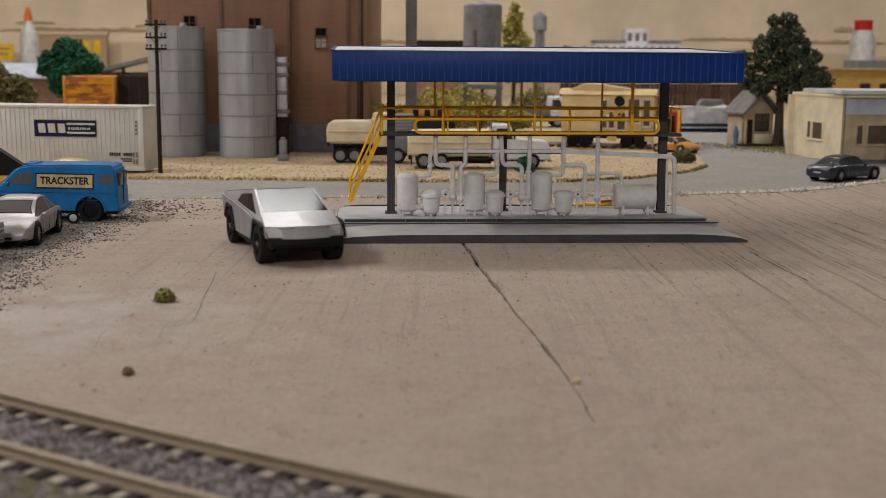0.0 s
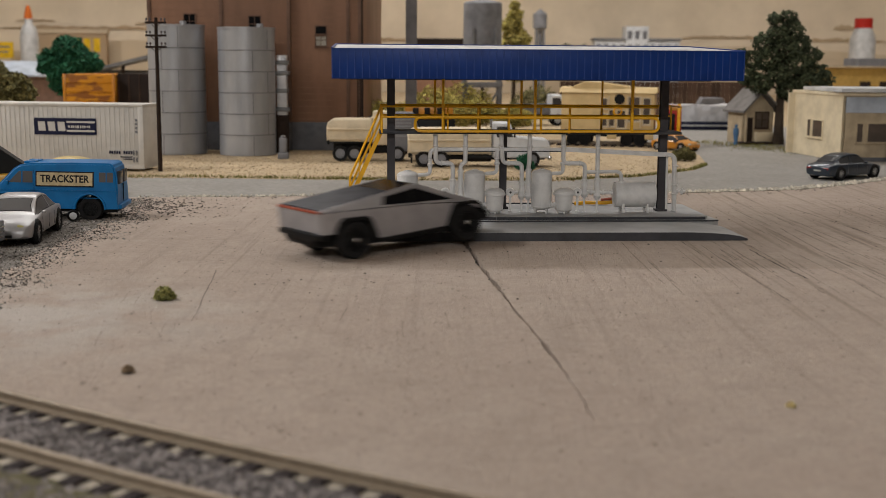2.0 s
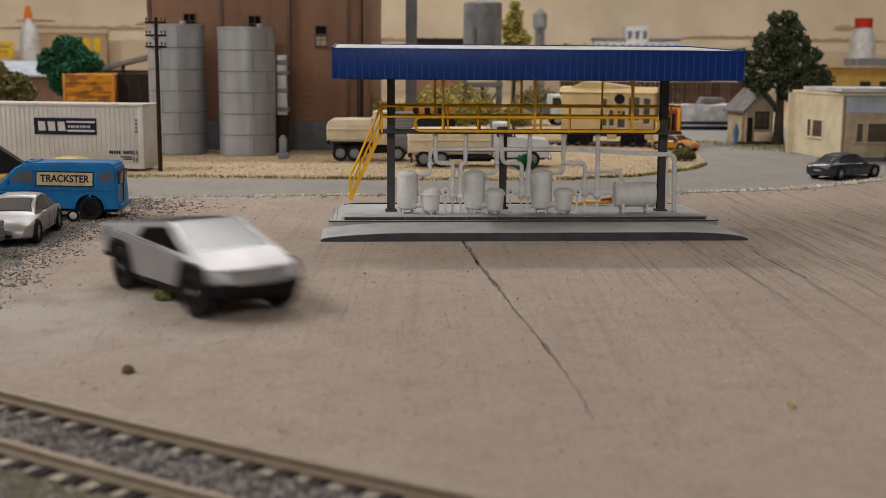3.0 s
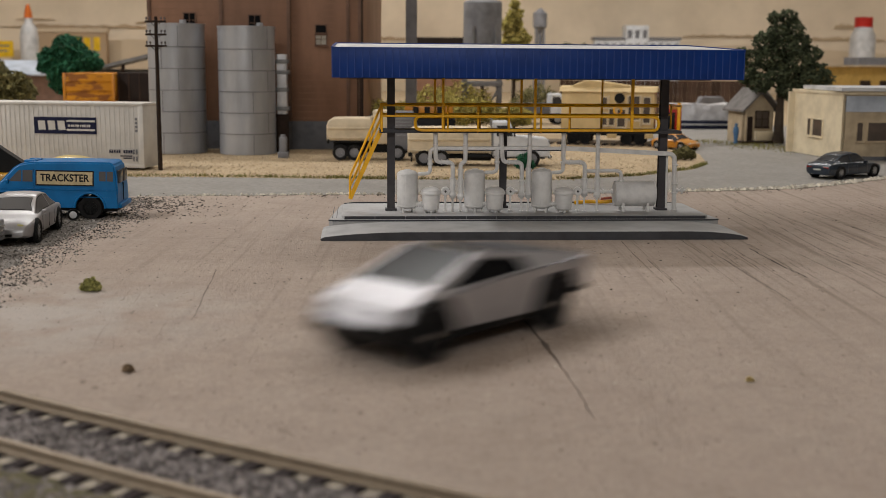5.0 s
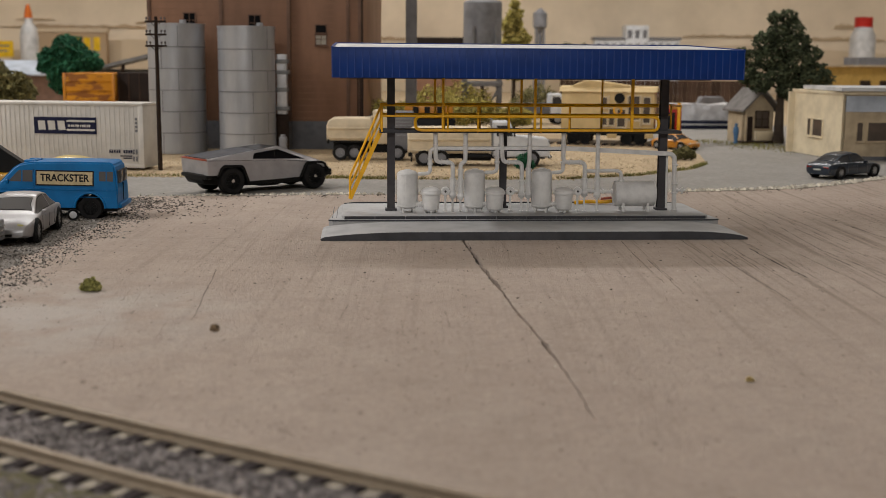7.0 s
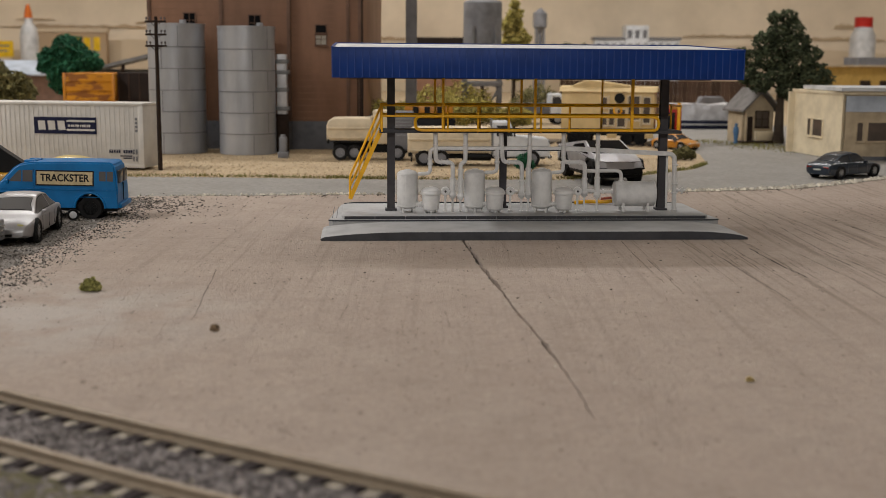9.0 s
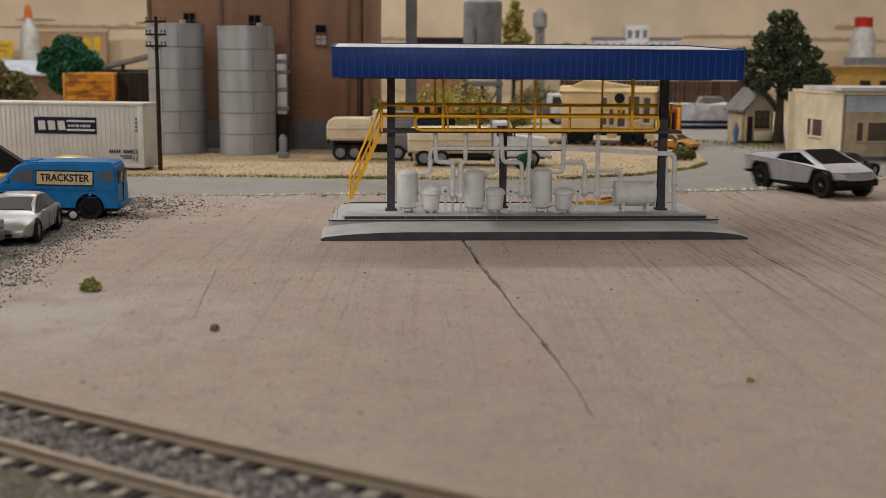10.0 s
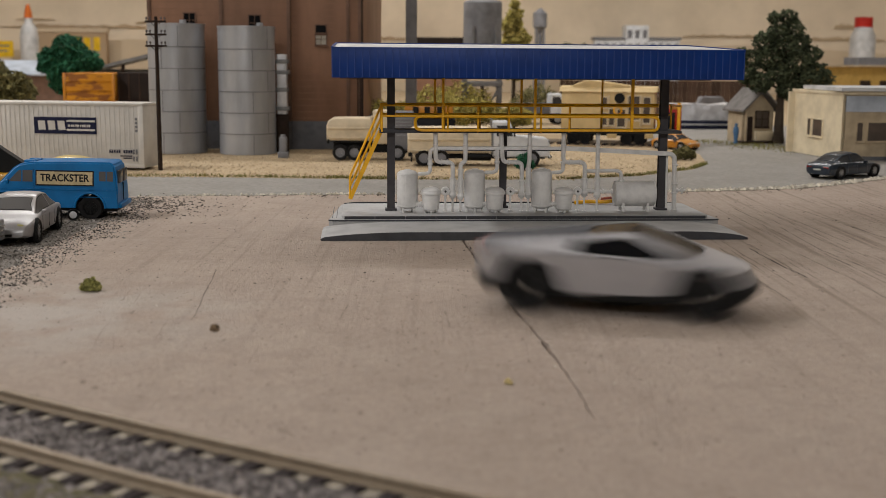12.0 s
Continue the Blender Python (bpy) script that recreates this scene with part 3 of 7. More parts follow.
# ---- the silver toy pickup that drives about ----
def wheel_meshes(r, w, rim_mat, spokes=7):
    """A tyre and a rim round the y axis, centred."""
    tyre = lathe(BM(), [(r * 0.62, -w / 2 + 0.02), (r * 0.72, -w / 2), (r * 0.93, -w / 2), (r, -w / 2 + 0.09), (r, -0.06), (r * 0.985, 0), (r, 0.06), (r, w / 2 - 0.09),
                        (r * 0.93, w / 2), (r * 0.72, w / 2), (r * 0.62, w / 2 - 0.02)], (0, 0, 0), "y", 28, False)
    rim = lathe(BM(), [(0, -w / 2 + 0.06), (r * 0.63, -w / 2 + 0.06), (r * 0.64, w / 2 - 0.07), (r * 0.55, w / 2 - 0.05), (r * 0.5, w / 2 - 0.11), (r * 0.2, w / 2 - 0.10),
                       (r * 0.17, w / 2 - 0.03), (0, w / 2 - 0.02)], (0, 0, 0), "y", 24)
    for k in range(spokes):
        a = 2 * math.pi * k / spokes
        bar(rim, (r * 0.18 * math.cos(a), w / 2 - 0.08, r * 0.18 * math.sin(a)), (r * 0.56 * math.cos(a), w / 2 - 0.07, r * 0.56 * math.sin(a)), r * 0.13, 0.07)
    return tyre, rim


def facets(bm, V, faces):
    vs = [bm.verts.new(v) for v in V]
    for f in faces:
        bm.faces.new([vs[i] for i in f])
    return bm


def thicken(bm, t):
    bmesh.ops.recalc_face_normals(bm, faces=bm.faces)
    bmesh.ops.solidify(bm, geom=bm.faces[:], thickness=t)
    return bm


def mirror(p):
    return (p[0], -p[1], p[2])


def build_truck():
    X = -4.45
    truck = thing("toy_pickup", "silver angular toy pickup with black wheels and charcoal bed cover", "toy truck")

    def at(x, y, z):
        return (x + X, y, z)
    # stainless side walls: one folded panel a side, cut out round the wheels
    lower = [(0.06, 1.20), (0.0, 2.06), (2.6, 1.98), (4.9, 1.90), (7.2, 1.70), (8.25, 1.52), (8.62, 1.18), (8.40, 1.12), (8.12, 1.55), (7.9, 1.64), (6.92, 1.68), (6.72, 1.58),
             (6.36, 0.80), (2.72, 0.72), (2.42, 1.5), (2.25, 1.66), (1.12, 1.70), (0.92, 1.55), (0.72, 1.18)]

    def half(z):
        return 1.575 - 0.045 * max(0, 1.9 - z)
    for sg in (1, -1):
        bm = BM()
        vs = [bm.verts.new(at(x, sg * (half(z) - (0.10 if x > 8.2 else 0.0)), z)) for x, z in lower]
        bm.faces.new(vs if sg > 0 else vs[::-1])
        thicken(bm, 0.05)
        part("side_panel", bm, STEEL, truck, smooth=False)
        # slanted sail above the crease, with the window opening left out
        crease = [(0.0, 2.09), (2.6, 2.01), (4.9, 1.93), (7.14, 1.74)]
        top = [(0.02, 2.14), (5.0, 2.72), (7.14, 1.97)]
        yc, yt = 1.575, (1.52, 1.20, 1.40)

        def lean(x, z):
            """The half width of the slanted side at a height."""
            zc = float(np.interp(x, [p[0] for p in crease], [p[1] for p in crease]))
            zt = float(np.interp(x, [p[0] for p in top], [p[1] for p in top]))
            w = float(np.interp(x, [p[0] for p in top], yt))
            f = 0 if zt - zc < 1e-4 else (z - zc) / (zt - zc)
            return yc + (w - yc) * f
        win = [(3.05, 2.06), (3.25, 2.38), (4.95, 2.57), (6.75, 1.90)]
        outline_low = [(0.0, 2.09), (2.6, 2.01), (3.05, 2.0), (4.9, 1.93), (6.9, 1.77), (8.25, 1.55)]
        bm = BM()
        P = {}

        def vert(x, z, y=None):
            k = (round(x, 3), round(z, 3))
            if k not in P:
                P[k] = bm.verts.new(at(x, sg * (lean(x, z) if y is None else y), z))
            return P[k]
        quads = [[(0.0, 2.09), (2.6, 2.01), (3.05, 2.06), (3.25, 2.38), (3.0, 2.487), (0.02, 2.14)],
                 [(2.6, 2.01), (4.9, 1.93), (4.9, 1.985), (3.05, 2.06)], [(4.9, 1.93), (6.95, 1.76), (6.75, 1.90), (4.9, 1.985)],
                 [(3.25, 2.38), (4.95, 2.57), (5.0, 2.72), (3.0, 2.487)], [(4.95, 2.57), (6.75, 1.90), (6.95, 1.76), (7.14, 1.97), (5.0, 2.72)]]
        for q in quads:
            bm.faces.new([vert(*p) for p in (q if sg > 0 else q[::-1])])
        f = [bm.verts.new(at(*p)) for p in ((6.95, sg * lean(6.95, 1.76), 1.76), (8.25, sg * 1.475, 1.55), (7.14, sg * 1.40, 1.97))]
        bm.faces.new(f if sg > 0 else f[::-1])
        thicken(bm, 0.04)
        part("side_sail", bm, STEEL, truck, smooth=False)
        bm = BM()
        w = [bm.verts.new(at(x, sg * (lean(x, z) - 0.05), z)) for x, z in ((3.0, 2.02), (3.2, 2.42), (4.95, 2.62), (6.9, 1.84), (4.9, 1.95))]
        bm.faces.new(w if sg > 0 else w[::-1])
        thicken(bm, 0.03)
        g = part("side_window", bm, GLASS_DARK, truck, "dark tinted side glass", smooth=False)
        bm = BM()
        bar(bm, at(4.62, sg * (lean(4.6, 2.0) - 0.005), 1.97), at(4.72, sg * (lean(4.7, 2.5) - 0.005), 2.56), 0.05, 0.05)
        part("window_pillar", bm, BLACK, g)
        for hx in (3.45, 5.15):
            part("door_handle", box(BM(), *sorted((hx + X, hx + X + 0.3)), sg * 1.575 - 0.02, sg * 1.575 + 0.025, 1.83, 1.865, 0.008), STEEL, truck)
        # black wheel arch trims
        for pts in ([(6.28, 0.78), (6.66, 1.62), (6.88, 1.75), (7.95, 1.71), (8.2, 1.58), (8.5, 1.06), (8.36, 1.06), (8.06, 1.5), (7.88, 1.58), (6.96, 1.62), (6.8, 1.52), (6.46, 0.78)],
                    [(2.8, 0.70), (2.46, 1.55), (2.28, 1.74), (1.08, 1.78), (0.84, 1.6), (0.62, 1.12), (0.78, 1.12), (0.98, 1.5), (1.16, 1.63), (2.2, 1.60), (2.34, 1.46), (2.62, 0.70)]):
            bm = prism(BM(), [(x + X, z) for x, z in pts], "y", sg * 1.50, sg * 1.66)
            part("wheel_arch", bm, BLACK, truck, smooth=False)
    # hood, windscreen, roof glass, bed cover, tail
    def panel(name, pts, mat, t, label="", parent=None):
        bm = BM()
        vs = [bm.verts.new(at(*p)) for p in pts]
        bm.faces.new(vs)
        thicken(bm, t)
        return part(name, bm, mat, parent or truck, label, smooth=False)
    panel("windscreen", [(5.02, -1.12, 2.725), (7.1, -1.30, 1.985), (7.14, 0, 2.0), (7.1, 1.30, 1.985), (5.02, 1.12, 2.725)], GLASS_DARK, 0.04, "large dark flat windscreen")
    panel("hood", [(7.13, -1.40, 1.965), (8.25, -1.475, 1.55), (8.55, -0.9, 1.545), (8.62, 0, 1.55), (8.55, 0.9, 1.545), (8.25, 1.475, 1.55), (7.13, 1.40, 1.965), (7.16, 0, 1.985)], STEEL, 0.05, "flat silver hood")
    panel("roof_glass", [(3.55, -1.21, 2.555), (5.0, -1.12, 2.725), (5.0, 1.12, 2.725), (3.55, 1.21, 2.555)], GLASS_DARK, 0.04, "dark roof glass")
    panel("bed_cover", [(0.08, -1.42, 2.145), (3.54, -1.21, 2.548), (3.54, 1.21, 2.548), (0.08, 1.42, 2.145)], COVER, 0.04, "charcoal sloping bed cover")
    for sg in (1, -1):
        bm = BM()
        bar(bm, at(0.02, sg * 1.47, 2.13), at(5.0, sg * 1.16, 2.715), 0.085, 0.05)
        bar(bm, at(5.0, sg * 1.16, 2.715), at(7.14, sg * 1.35, 1.97), 0.10, 0.05)
        part("roof_rail", bm, STEEL, truck)
    bm = facets(BM(), [at(0, -1.54, 2.06), at(0, 1.54, 2.06), at(0.06, 1.53, 1.2), at(0.06, -1.53, 1.2)], [(0, 1, 2, 3)])
    part("tailgate", thicken(bm, 0.05), STEEL, truck, smooth=False)
    part("tail_light", box(BM(), X - 0.035, X + 0.05, -1.54, 1.54, 2.045, 2.15, 0.012), RED_BAR, truck, "thin red light bar")
    bm = facets(BM(), [at(8.25, -1.475, 1.55), at(8.55, -0.9, 1.545), at(8.62, 0, 1.55), at(8.55, 0.9, 1.545), at(8.25, 1.475, 1.55),
                       at(8.56, 1.40, 1.18), at(8.80, 0.9, 1.14), at(8.86, 0, 1.13), at(8.80, -0.9, 1.14), at(8.56, -1.40, 1.18)],
                [(0, 1, 8, 9), (1, 2, 7, 8), (2, 3, 6, 7), (3, 4, 5, 6)])
    part("front_panel", thicken(bm, 0.05), STEEL, truck, smooth=False)
    part("light_bar", box(BM(), 8.42 + X, 8.60 + X, -1.0, 1.0, 1.505, 1.545, 0.01), CHROME, truck, "thin pale light strip")
    # black underbody with bumpers
    bm = prism(BM(), [(0.12 + X, 0.62), (-0.08 + X, 0.95), (-0.02 + X, 1.22), (0.7 + X, 1.3), (8.3 + X, 1.3), (8.78 + X, 1.16), (8.82 + X, 0.88), (8.45 + X, 0.52), (6.6 + X, 0.42), (2.4 + X, 0.42)], "y", -1.12, 1.12, 0.04)
    part("underbody", bm, BLACK, truck, "black plastic underbody")
    for x0, x1, y in ((-0.08, 0.35, 1.56), (8.30, 8.80, 1.42)):
        part("bumper", box(BM(), x0 + X, x1 + X, -y, y, 0.78 if x0 > 1 else 0.96, 1.19, 0.06), BLACK, truck, "black bumper")
    for sg in (1, -1):
        part("sill", box(BM(), 2.7 + X, 6.45 + X, sg * 1.36 - 0.14, sg * 1.36 + 0.14, 0.52, 0.80, 0.03), BLACK, truck)
    part("chassis_box", box(BM(), 3.9 + X, 5.3 + X, -0.9, 0.9, 0.30, 0.5, 0.05), BLACK, truck)
    part("inner_body", prism(BM(), [(0.15 + X, 1.3), (0.15 + X, 2.05), (4.9 + X, 2.62), (7.0 + X, 1.9), (8.3 + X, 1.45), (8.3 + X, 1.3)], "y", -1.05, 1.05), BLACK, truck)
    wheels = []
    tyre, rim = wheel_meshes(0.80, 0.62, BLACK)
    tyre, rim = mesh_of("tyre", tyre, RUBBER), mesh_of("rim", rim, BLACK)
    cap = mesh_of("hub_cap", cyl(BM(), (0, 0.25, 0), 0.10, 0.06, "y"), CHROME)
    for wx in (1.68, 7.44):
        for sg in (1, -1):
            w = new("wheel")
            w.parent = truck
            w.empty_display_size = 0.005
            for nm, me in (("tyre", tyre), ("rim", rim), ("hub_cap", cap)):
                o = new(nm, me)
                o.parent = w
                o.matrix_basis = pose(0, 0, 0, 0, 0, 0 if sg > 0 else 180)
            wheels.append((w, ((wx + X) * C, sg * 1.40 * C, 0.80 * C)))
    # the toy is a little broader than to scale
    for me in {o.data for o in truck.children if o.data}:
        me.transform(Matrix.Diagonal((1, 1.05, 1, 1)))
    return truck, wheels


# seconds, x, y in centimetres, heading in degrees
DRIVE = [
    (0.0, -6.96, 49.8, 291), (0.1, -5.6, 46.4, 291), (0.2, -3.93, 42.7, 294), (0.3, -1.15, 38.5, 337), (0.4, 1.6, 34.3, 412), (0.5, 4.4, 31.2, 520), (0.6, 7.5, 27.9, 662),
    (0.7, 8.42, 28.7, 781), (0.8, 8.36, 28.9, 789.7), (0.9, 8.19, 29.3, 774), (1.0, 7.05, 28.5, 714), (1.1, 5.77, 28.3, 710), (1.2, 5.05, 28.6, 719), (1.3, 3.83, 28.3, 760),
    (1.4, 2.86, 27.9, 810), (1.5, 2.0, 28.45, 823), (1.6, 1.84, 29.6, 822), (1.7, 0.85, 34.4, 823), (1.8, -0.36, 40.4, 819), (1.9, -1.34, 45.8, 799), (2.0, -2.3, 50.2, 757),
    (2.1, -4.7, 48.5, 757), (2.2, -8.8, 46.6, 756), (2.3, -12.4, 45.6, 753), (2.4, -13.1, 45.3, 746), (2.5, -12.3, 44.8, 713), (2.6, -11.98, 45.6, 659), (2.7, -11.97, 45.4, 656),
    (2.8, -11.48, 44.3, 657), (2.9, -10.25, 41.8, 662), (3.0, -8.34, 39.4, 667), (3.1, -5.71, 36.2, 672), (3.2, -2.33, 33.0, 676), (3.45, 5.5, 28.5, 700), (3.8, 13.0, 31.0, 760),
    (4.1, 17.2, 38.0, 805), (4.4, 16.2, 45.5, 850), (4.6, 13.2, 47.8, 905), (4.8, 8.93, 44.6, 949), (4.9, 4.28, 38.9, 951), (5.0, 0.35, 33.6, 950), (5.1, -3.36, 30.3, 935),
    (5.2, -6.1, 27.9, 876), (5.3, -5.67, 28.9, 837), (5.4, -5.4, 28.3, 821), (5.5, -5.4, 28.3, 821), (6.0, -5.4, 28.3, 821), (6.1, -5.55, 28.8, 820.5), (6.2, -6.04, 32.6, 819), (6.3, -7.3, 39.8, 820),
    (6.4, -8.83, 48.7, 820), (6.5, -10.19, 57.1, 819), (6.6, -11.56, 64.6, 814), (6.7, -12.41, 69.9, 783), (6.8, -11.84, 72.7, 759), (6.9, -11.55, 72.6, 759.5), (7.0, -11.42, 72.5, 759),
    (7.1, -10.85, 73.4, 709), (7.2, -10.86, 73.0, 704.7), (7.6, -5.5, 73.6, 716), (8.1, 2.5, 77.0, 728), (8.5, 8.6, 80.0, 690), (8.8, 10.37, 80.15, 634), (9.0, 10.66, 79.85, 641),
    (9.2, 10.2, 80.2, 668), (9.5, 9.2, 80.8, 688.6), (9.6, 11.6, 80.2, 692), (9.7, 15.1, 79.0, 696), (9.8, 18.2, 77.4, 698), (9.9, 20.6, 75.4, 688), (10.0, 23.0, 73.1, 652),
    (10.1, 23.19, 72.8, 651), (10.4, 23.19, 72.8, 651), (10.5, 23.35, 72.7, 651), (10.6, 24.0, 72.4, 652), (10.7, 24.5, 70.2, 645), (10.8, 25.3, 67.5, 643), (10.9, 26.6, 64.0, 640),
    (11.1, 30.0, 57.0, 634), (11.3, 31.0, 48.0, 620), (11.5, 25.0, 40.0, 608), (11.6, 15.6, 35.0, 585), (11.7, 12.12, 33.6, 478), (11.8, 10.1, 32.9, 316), (11.9, 6.0, 36.0, 155), (12.0, 5.75, 37.8, -15)]


def drive_at(t):
    """Place and heading at t: a smooth line through the rows, with no overshoot."""
    k = max(i for i in range(len(DRIVE)) if DRIVE[i][0] <= t + 1e-9)
    k = min(k, len(DRIVE) - 2)
    a, b = DRIVE[k], DRIVE[k + 1]
    f = min(max((t - a[0]) / (b[0] - a[0]), 0), 1)
    out = []
    for j in (1, 2, 3):
        def slope(i):
            if i <= 0 or i >= len(DRIVE) - 1:
                return 0.0 if i <= 0 else (DRIVE[i][j] - DRIVE[i - 1][j]) / (DRIVE[i][0] - DRIVE[i - 1][0])
            l = (DRIVE[i][j] - DRIVE[i - 1][j]) / (DRIVE[i][0] - DRIVE[i - 1][0])
            r = (DRIVE[i + 1][j] - DRIVE[i][j]) / (DRIVE[i + 1][0] - DRIVE[i][0])
            return 0.0 if l * r <= 0 else 2 * l * r / (l + r)
        h = b[0] - a[0]
        out.append((2 * f ** 3 - 3 * f ** 2 + 1) * a[j] + (f ** 3 - 2 * f ** 2 + f) * h * slope(k) + (3 * f ** 2 - 2 * f ** 3) * b[j] + (f ** 3 - f ** 2) * h * slope(k + 1))
    return out


TRUCK, WHEELS = build_truck()
# ---- the tank-truck loading shelter ----
def build_shelter():
    st = thing("loading_shelter", "blue-roofed loading shelter model on a grey ramped base", "loading shelter", cm(4.1, 58.3, 0, 0, 0, 4))
    def ramp(lift):
        """Side view of the low front ramp: blunt ends, rising gently to a flat middle."""
        rise = [(-10.02, 0.10), (-9.85, 0.17), (-9.3, 0.24), (-8.4, 0.31), (-7.2, 0.37), (-6.0, 0.39), (6.8, 0.39), (7.8, 0.36), (8.6, 0.29), (9.2, 0.20), (9.48, 0.10)]
        return [(-10.0, 0.002)] + [(x, z + lift) for x, z in rise] + [(9.46, 0.002)]
    base = part("base", prism(BM(), ramp(0.0), "y", -5.9, -2.5, 0.012), BASE_TOP, st, "weathered grey plastic ramp", smooth=False)
    part("edge_strip", prism(BM(), ramp(-0.012), "y", -5.97, -5.905), BASE_EDGE, base, "dark grey front edge", smooth=False)
    plate_line = [(-9.75, -2.25), (-9.55, -2.42), (8.9, -2.42), (9.2, -2.25), (8.75, 3.2), (8.3, 3.95), (-8.5, 4.1), (-9.25, 3.5)]
    plate = part("plate", prism(BM(), plate_line, "z", 0.002, 0.47, 0.02), BASE_TOP, st, "raised grey plastic base plate", smooth=False)
    part("edge_strip", prism(BM(), [(-9.76, -2.28), (-9.56, -2.46), (8.92, -2.46), (9.22, -2.28), (8.92, -2.425), (-9.55, -2.425)], "z", 0.40, 0.465), BASE_EDGE, plate, smooth=False)
    isl = part("island", prism(BM(), [(-9.15, -1.9), (-8.95, -2.2), (8.55, -2.2), (8.75, -1.95), (8.75, 2.6), (8.5, 2.8), (-8.9, 2.8), (-9.15, 2.5)], "z", 0.474, 0.62, 0.02), BASE_TOP, st, "raised grey concrete island", smooth=False)
    seg = None
    for i in range(12):
        x0 = -9.0 + i * 1.465
        bm = box(BM(), 0, 1.445, -2.30, -2.205, 0.476, 0.612, 0.012)
        m = cm(x0, 0, 0)
        if seg is None:
            seg = part("kerb_piece", bm, BASE_EDGE, isl, "dark kerb piece", m)
        else:
            bm.free()
            again(seg, m)
    for x in (-9.6, -9.4):
        part("plate_joint", box(BM(), x, x + 0.03, -1.8, 2.6, 0.472, 0.478), BASE_EDGE, plate, smooth=False)
    part("rear_kerb", prism(BM(), [(-9.0, 3.35), (-8.6, 3.8), (-8.2, 3.95), (8.0, 3.8), (8.6, 3.3), (8.66, 3.4), (8.05, 3.93), (-8.25, 4.08), (-8.7, 3.92), (-9.1, 3.45)], "z", 0.474, 0.55), BASE_EDGE, plate, smooth=False)
    # posts with flanged feet
    def H_post(x, y, w, top=7.5):
        bm = BM()
        box(bm, x - w, x + w, y - w, y - w + 0.07, 0.62, top)
        box(bm, x - w, x + w, y + w - 0.07, y + w, 0.62, top)
        box(bm, x - 0.05, x + 0.05, y - w + 0.07, y + w - 0.07, 0.62, top)
        p = part("post", bm, POST, st, "dark grey steel post", smooth=False)
        part("foot", box(BM(), x - w - 0.1, x + w + 0.1, y - w - 0.1, y + w + 0.1, 0.62, 0.72, 0.02), POST, p)
    H_post(-6.72, 0.0, 0.19)
    H_post(6.90, 0.0, 0.19)
    H_post(-1.02, 1.0, 0.17, 4.5)
    # roof: pale sheet sloping up to the back, blue ribbed fascia on the four sides
    xl, xr, yf, yb = -9.5, 9.4, -4.6, 4.6
    part("roof_sheet", prism(BM(), [(yf + 0.07, 8.48), (yf + 0.07, 8.55), (yb - 0.07, 8.84), (yb - 0.07, 8.77)], "x", xl + 0.07, xr - 0.07), ROOFTOP, st, "pale sloping roof sheet", smooth=False)
    part("soffit", prism(BM(), [(yf + 0.07, 7.36), (yf + 0.07, 7.42), (yb - 0.07, 7.5), (yb - 0.07, 7.44)], "x", xl + 0.07, xr - 0.07), POST, st, "dark roof underside", smooth=False)
    front = part("fascia", box(BM(), xl, xr, yf, yf + 0.07, 7.21, 8.54, 0.012), BLUE, st, "bright blue ribbed fascia")
    back = part("fascia", box(BM(), xl, xr, yb - 0.07, yb, 7.34, 8.82, 0.012), BLUE, st, "bright blue ribbed fascia")
    for x in (xl, xr - 0.07):
        bm = prism(BM(), [(yf + 0.07, 7.21), (yf + 0.07, 8.54), (yb - 0.07, 8.82), (yb - 0.07, 7.34)], "x", x, x + 0.07)
        part("fascia", bm, BLUE, st, "bright blue ribbed fascia", smooth=False)
    rib = None
    n = 56
    for i in range(n + 1):
        m = cm(xl + 0.03 + (xr - xl - 0.06) * i / n, 0, 0)
        if rib is None:
            rib = part("rib", box(BM(), -0.022, 0.022, yf - 0.022, yf + 0.002, 7.24, 8.50), BLUE_RIB, front, "", m, False)
        else:
            again(rib, m)
    part("top_trim", box(BM(), xl - 0.02, xr + 0.02, yf - 0.03, yf + 0.09, 8.535, 8.575, 0.01), BLUE_RIB, front)
    for x in (xl - 0.02, xr - 0.09):
        part("top_trim", prism(BM(), [(yf + 0.1, 8.54), (yf + 0.1, 8.60), (yb, 8.89), (yb, 8.83)], "x", x, x + 0.11), BLUE, front, smooth=False)
    part("top_trim", box(BM(), xl - 0.02, xr + 0.02, yb - 0.09, yb + 0.03, 8.825, 8.89, 0.01), BLUE, back)
    for y in (-3.0, 0, 3.0):
        part("roof_beam", box(BM(), -9.2, 9.2, y - 0.1, y + 0.1, 7.1 if y == 0 else 7.2, 7.38), POST, st, smooth=False)
    # walkway deck and yellow railings
    part("walkway", box(BM(), -7.3, 7.65, -0.75, 1.15, 4.50, 4.64, 0.02), BASE_EDGE, st, "dark grey walkway deck")
    r = 0.05

    def rail(pts, rr=r, bend=0.0, name="railing_bar"):
        part(name, tube(BM(), pts, rr, 8, bend), YELLOW, st, "yellow railing bar")
    for y, x0, x1 in ((-0.85, -7.18, 6.4), (1.25, -7.2, 7.6)):
        rail([(x0, y, 5.84), (x1, y, 5.84)])
        rail([(x0, y, 5.33), (x1, y, 5.33)])
        for x in ((-7.18, -3.98, -2.5, -0.98, 0.6, 2.0) if y < 0 else (-7.2, -4.0, -2.2, -0.75, 0.9, 2.4, 4.0, 5.6)):
            rail([(x, y, 4.55), (x, y, 5.86)], r * 0.95, name="railing_post")
    rail([(7.6, 1.25, 5.84), (7.6, 1.25, 4.6)], name="railing_post")
    rail([(7.6, -0.6, 5.84), (7.6, 1.25, 5.84)])
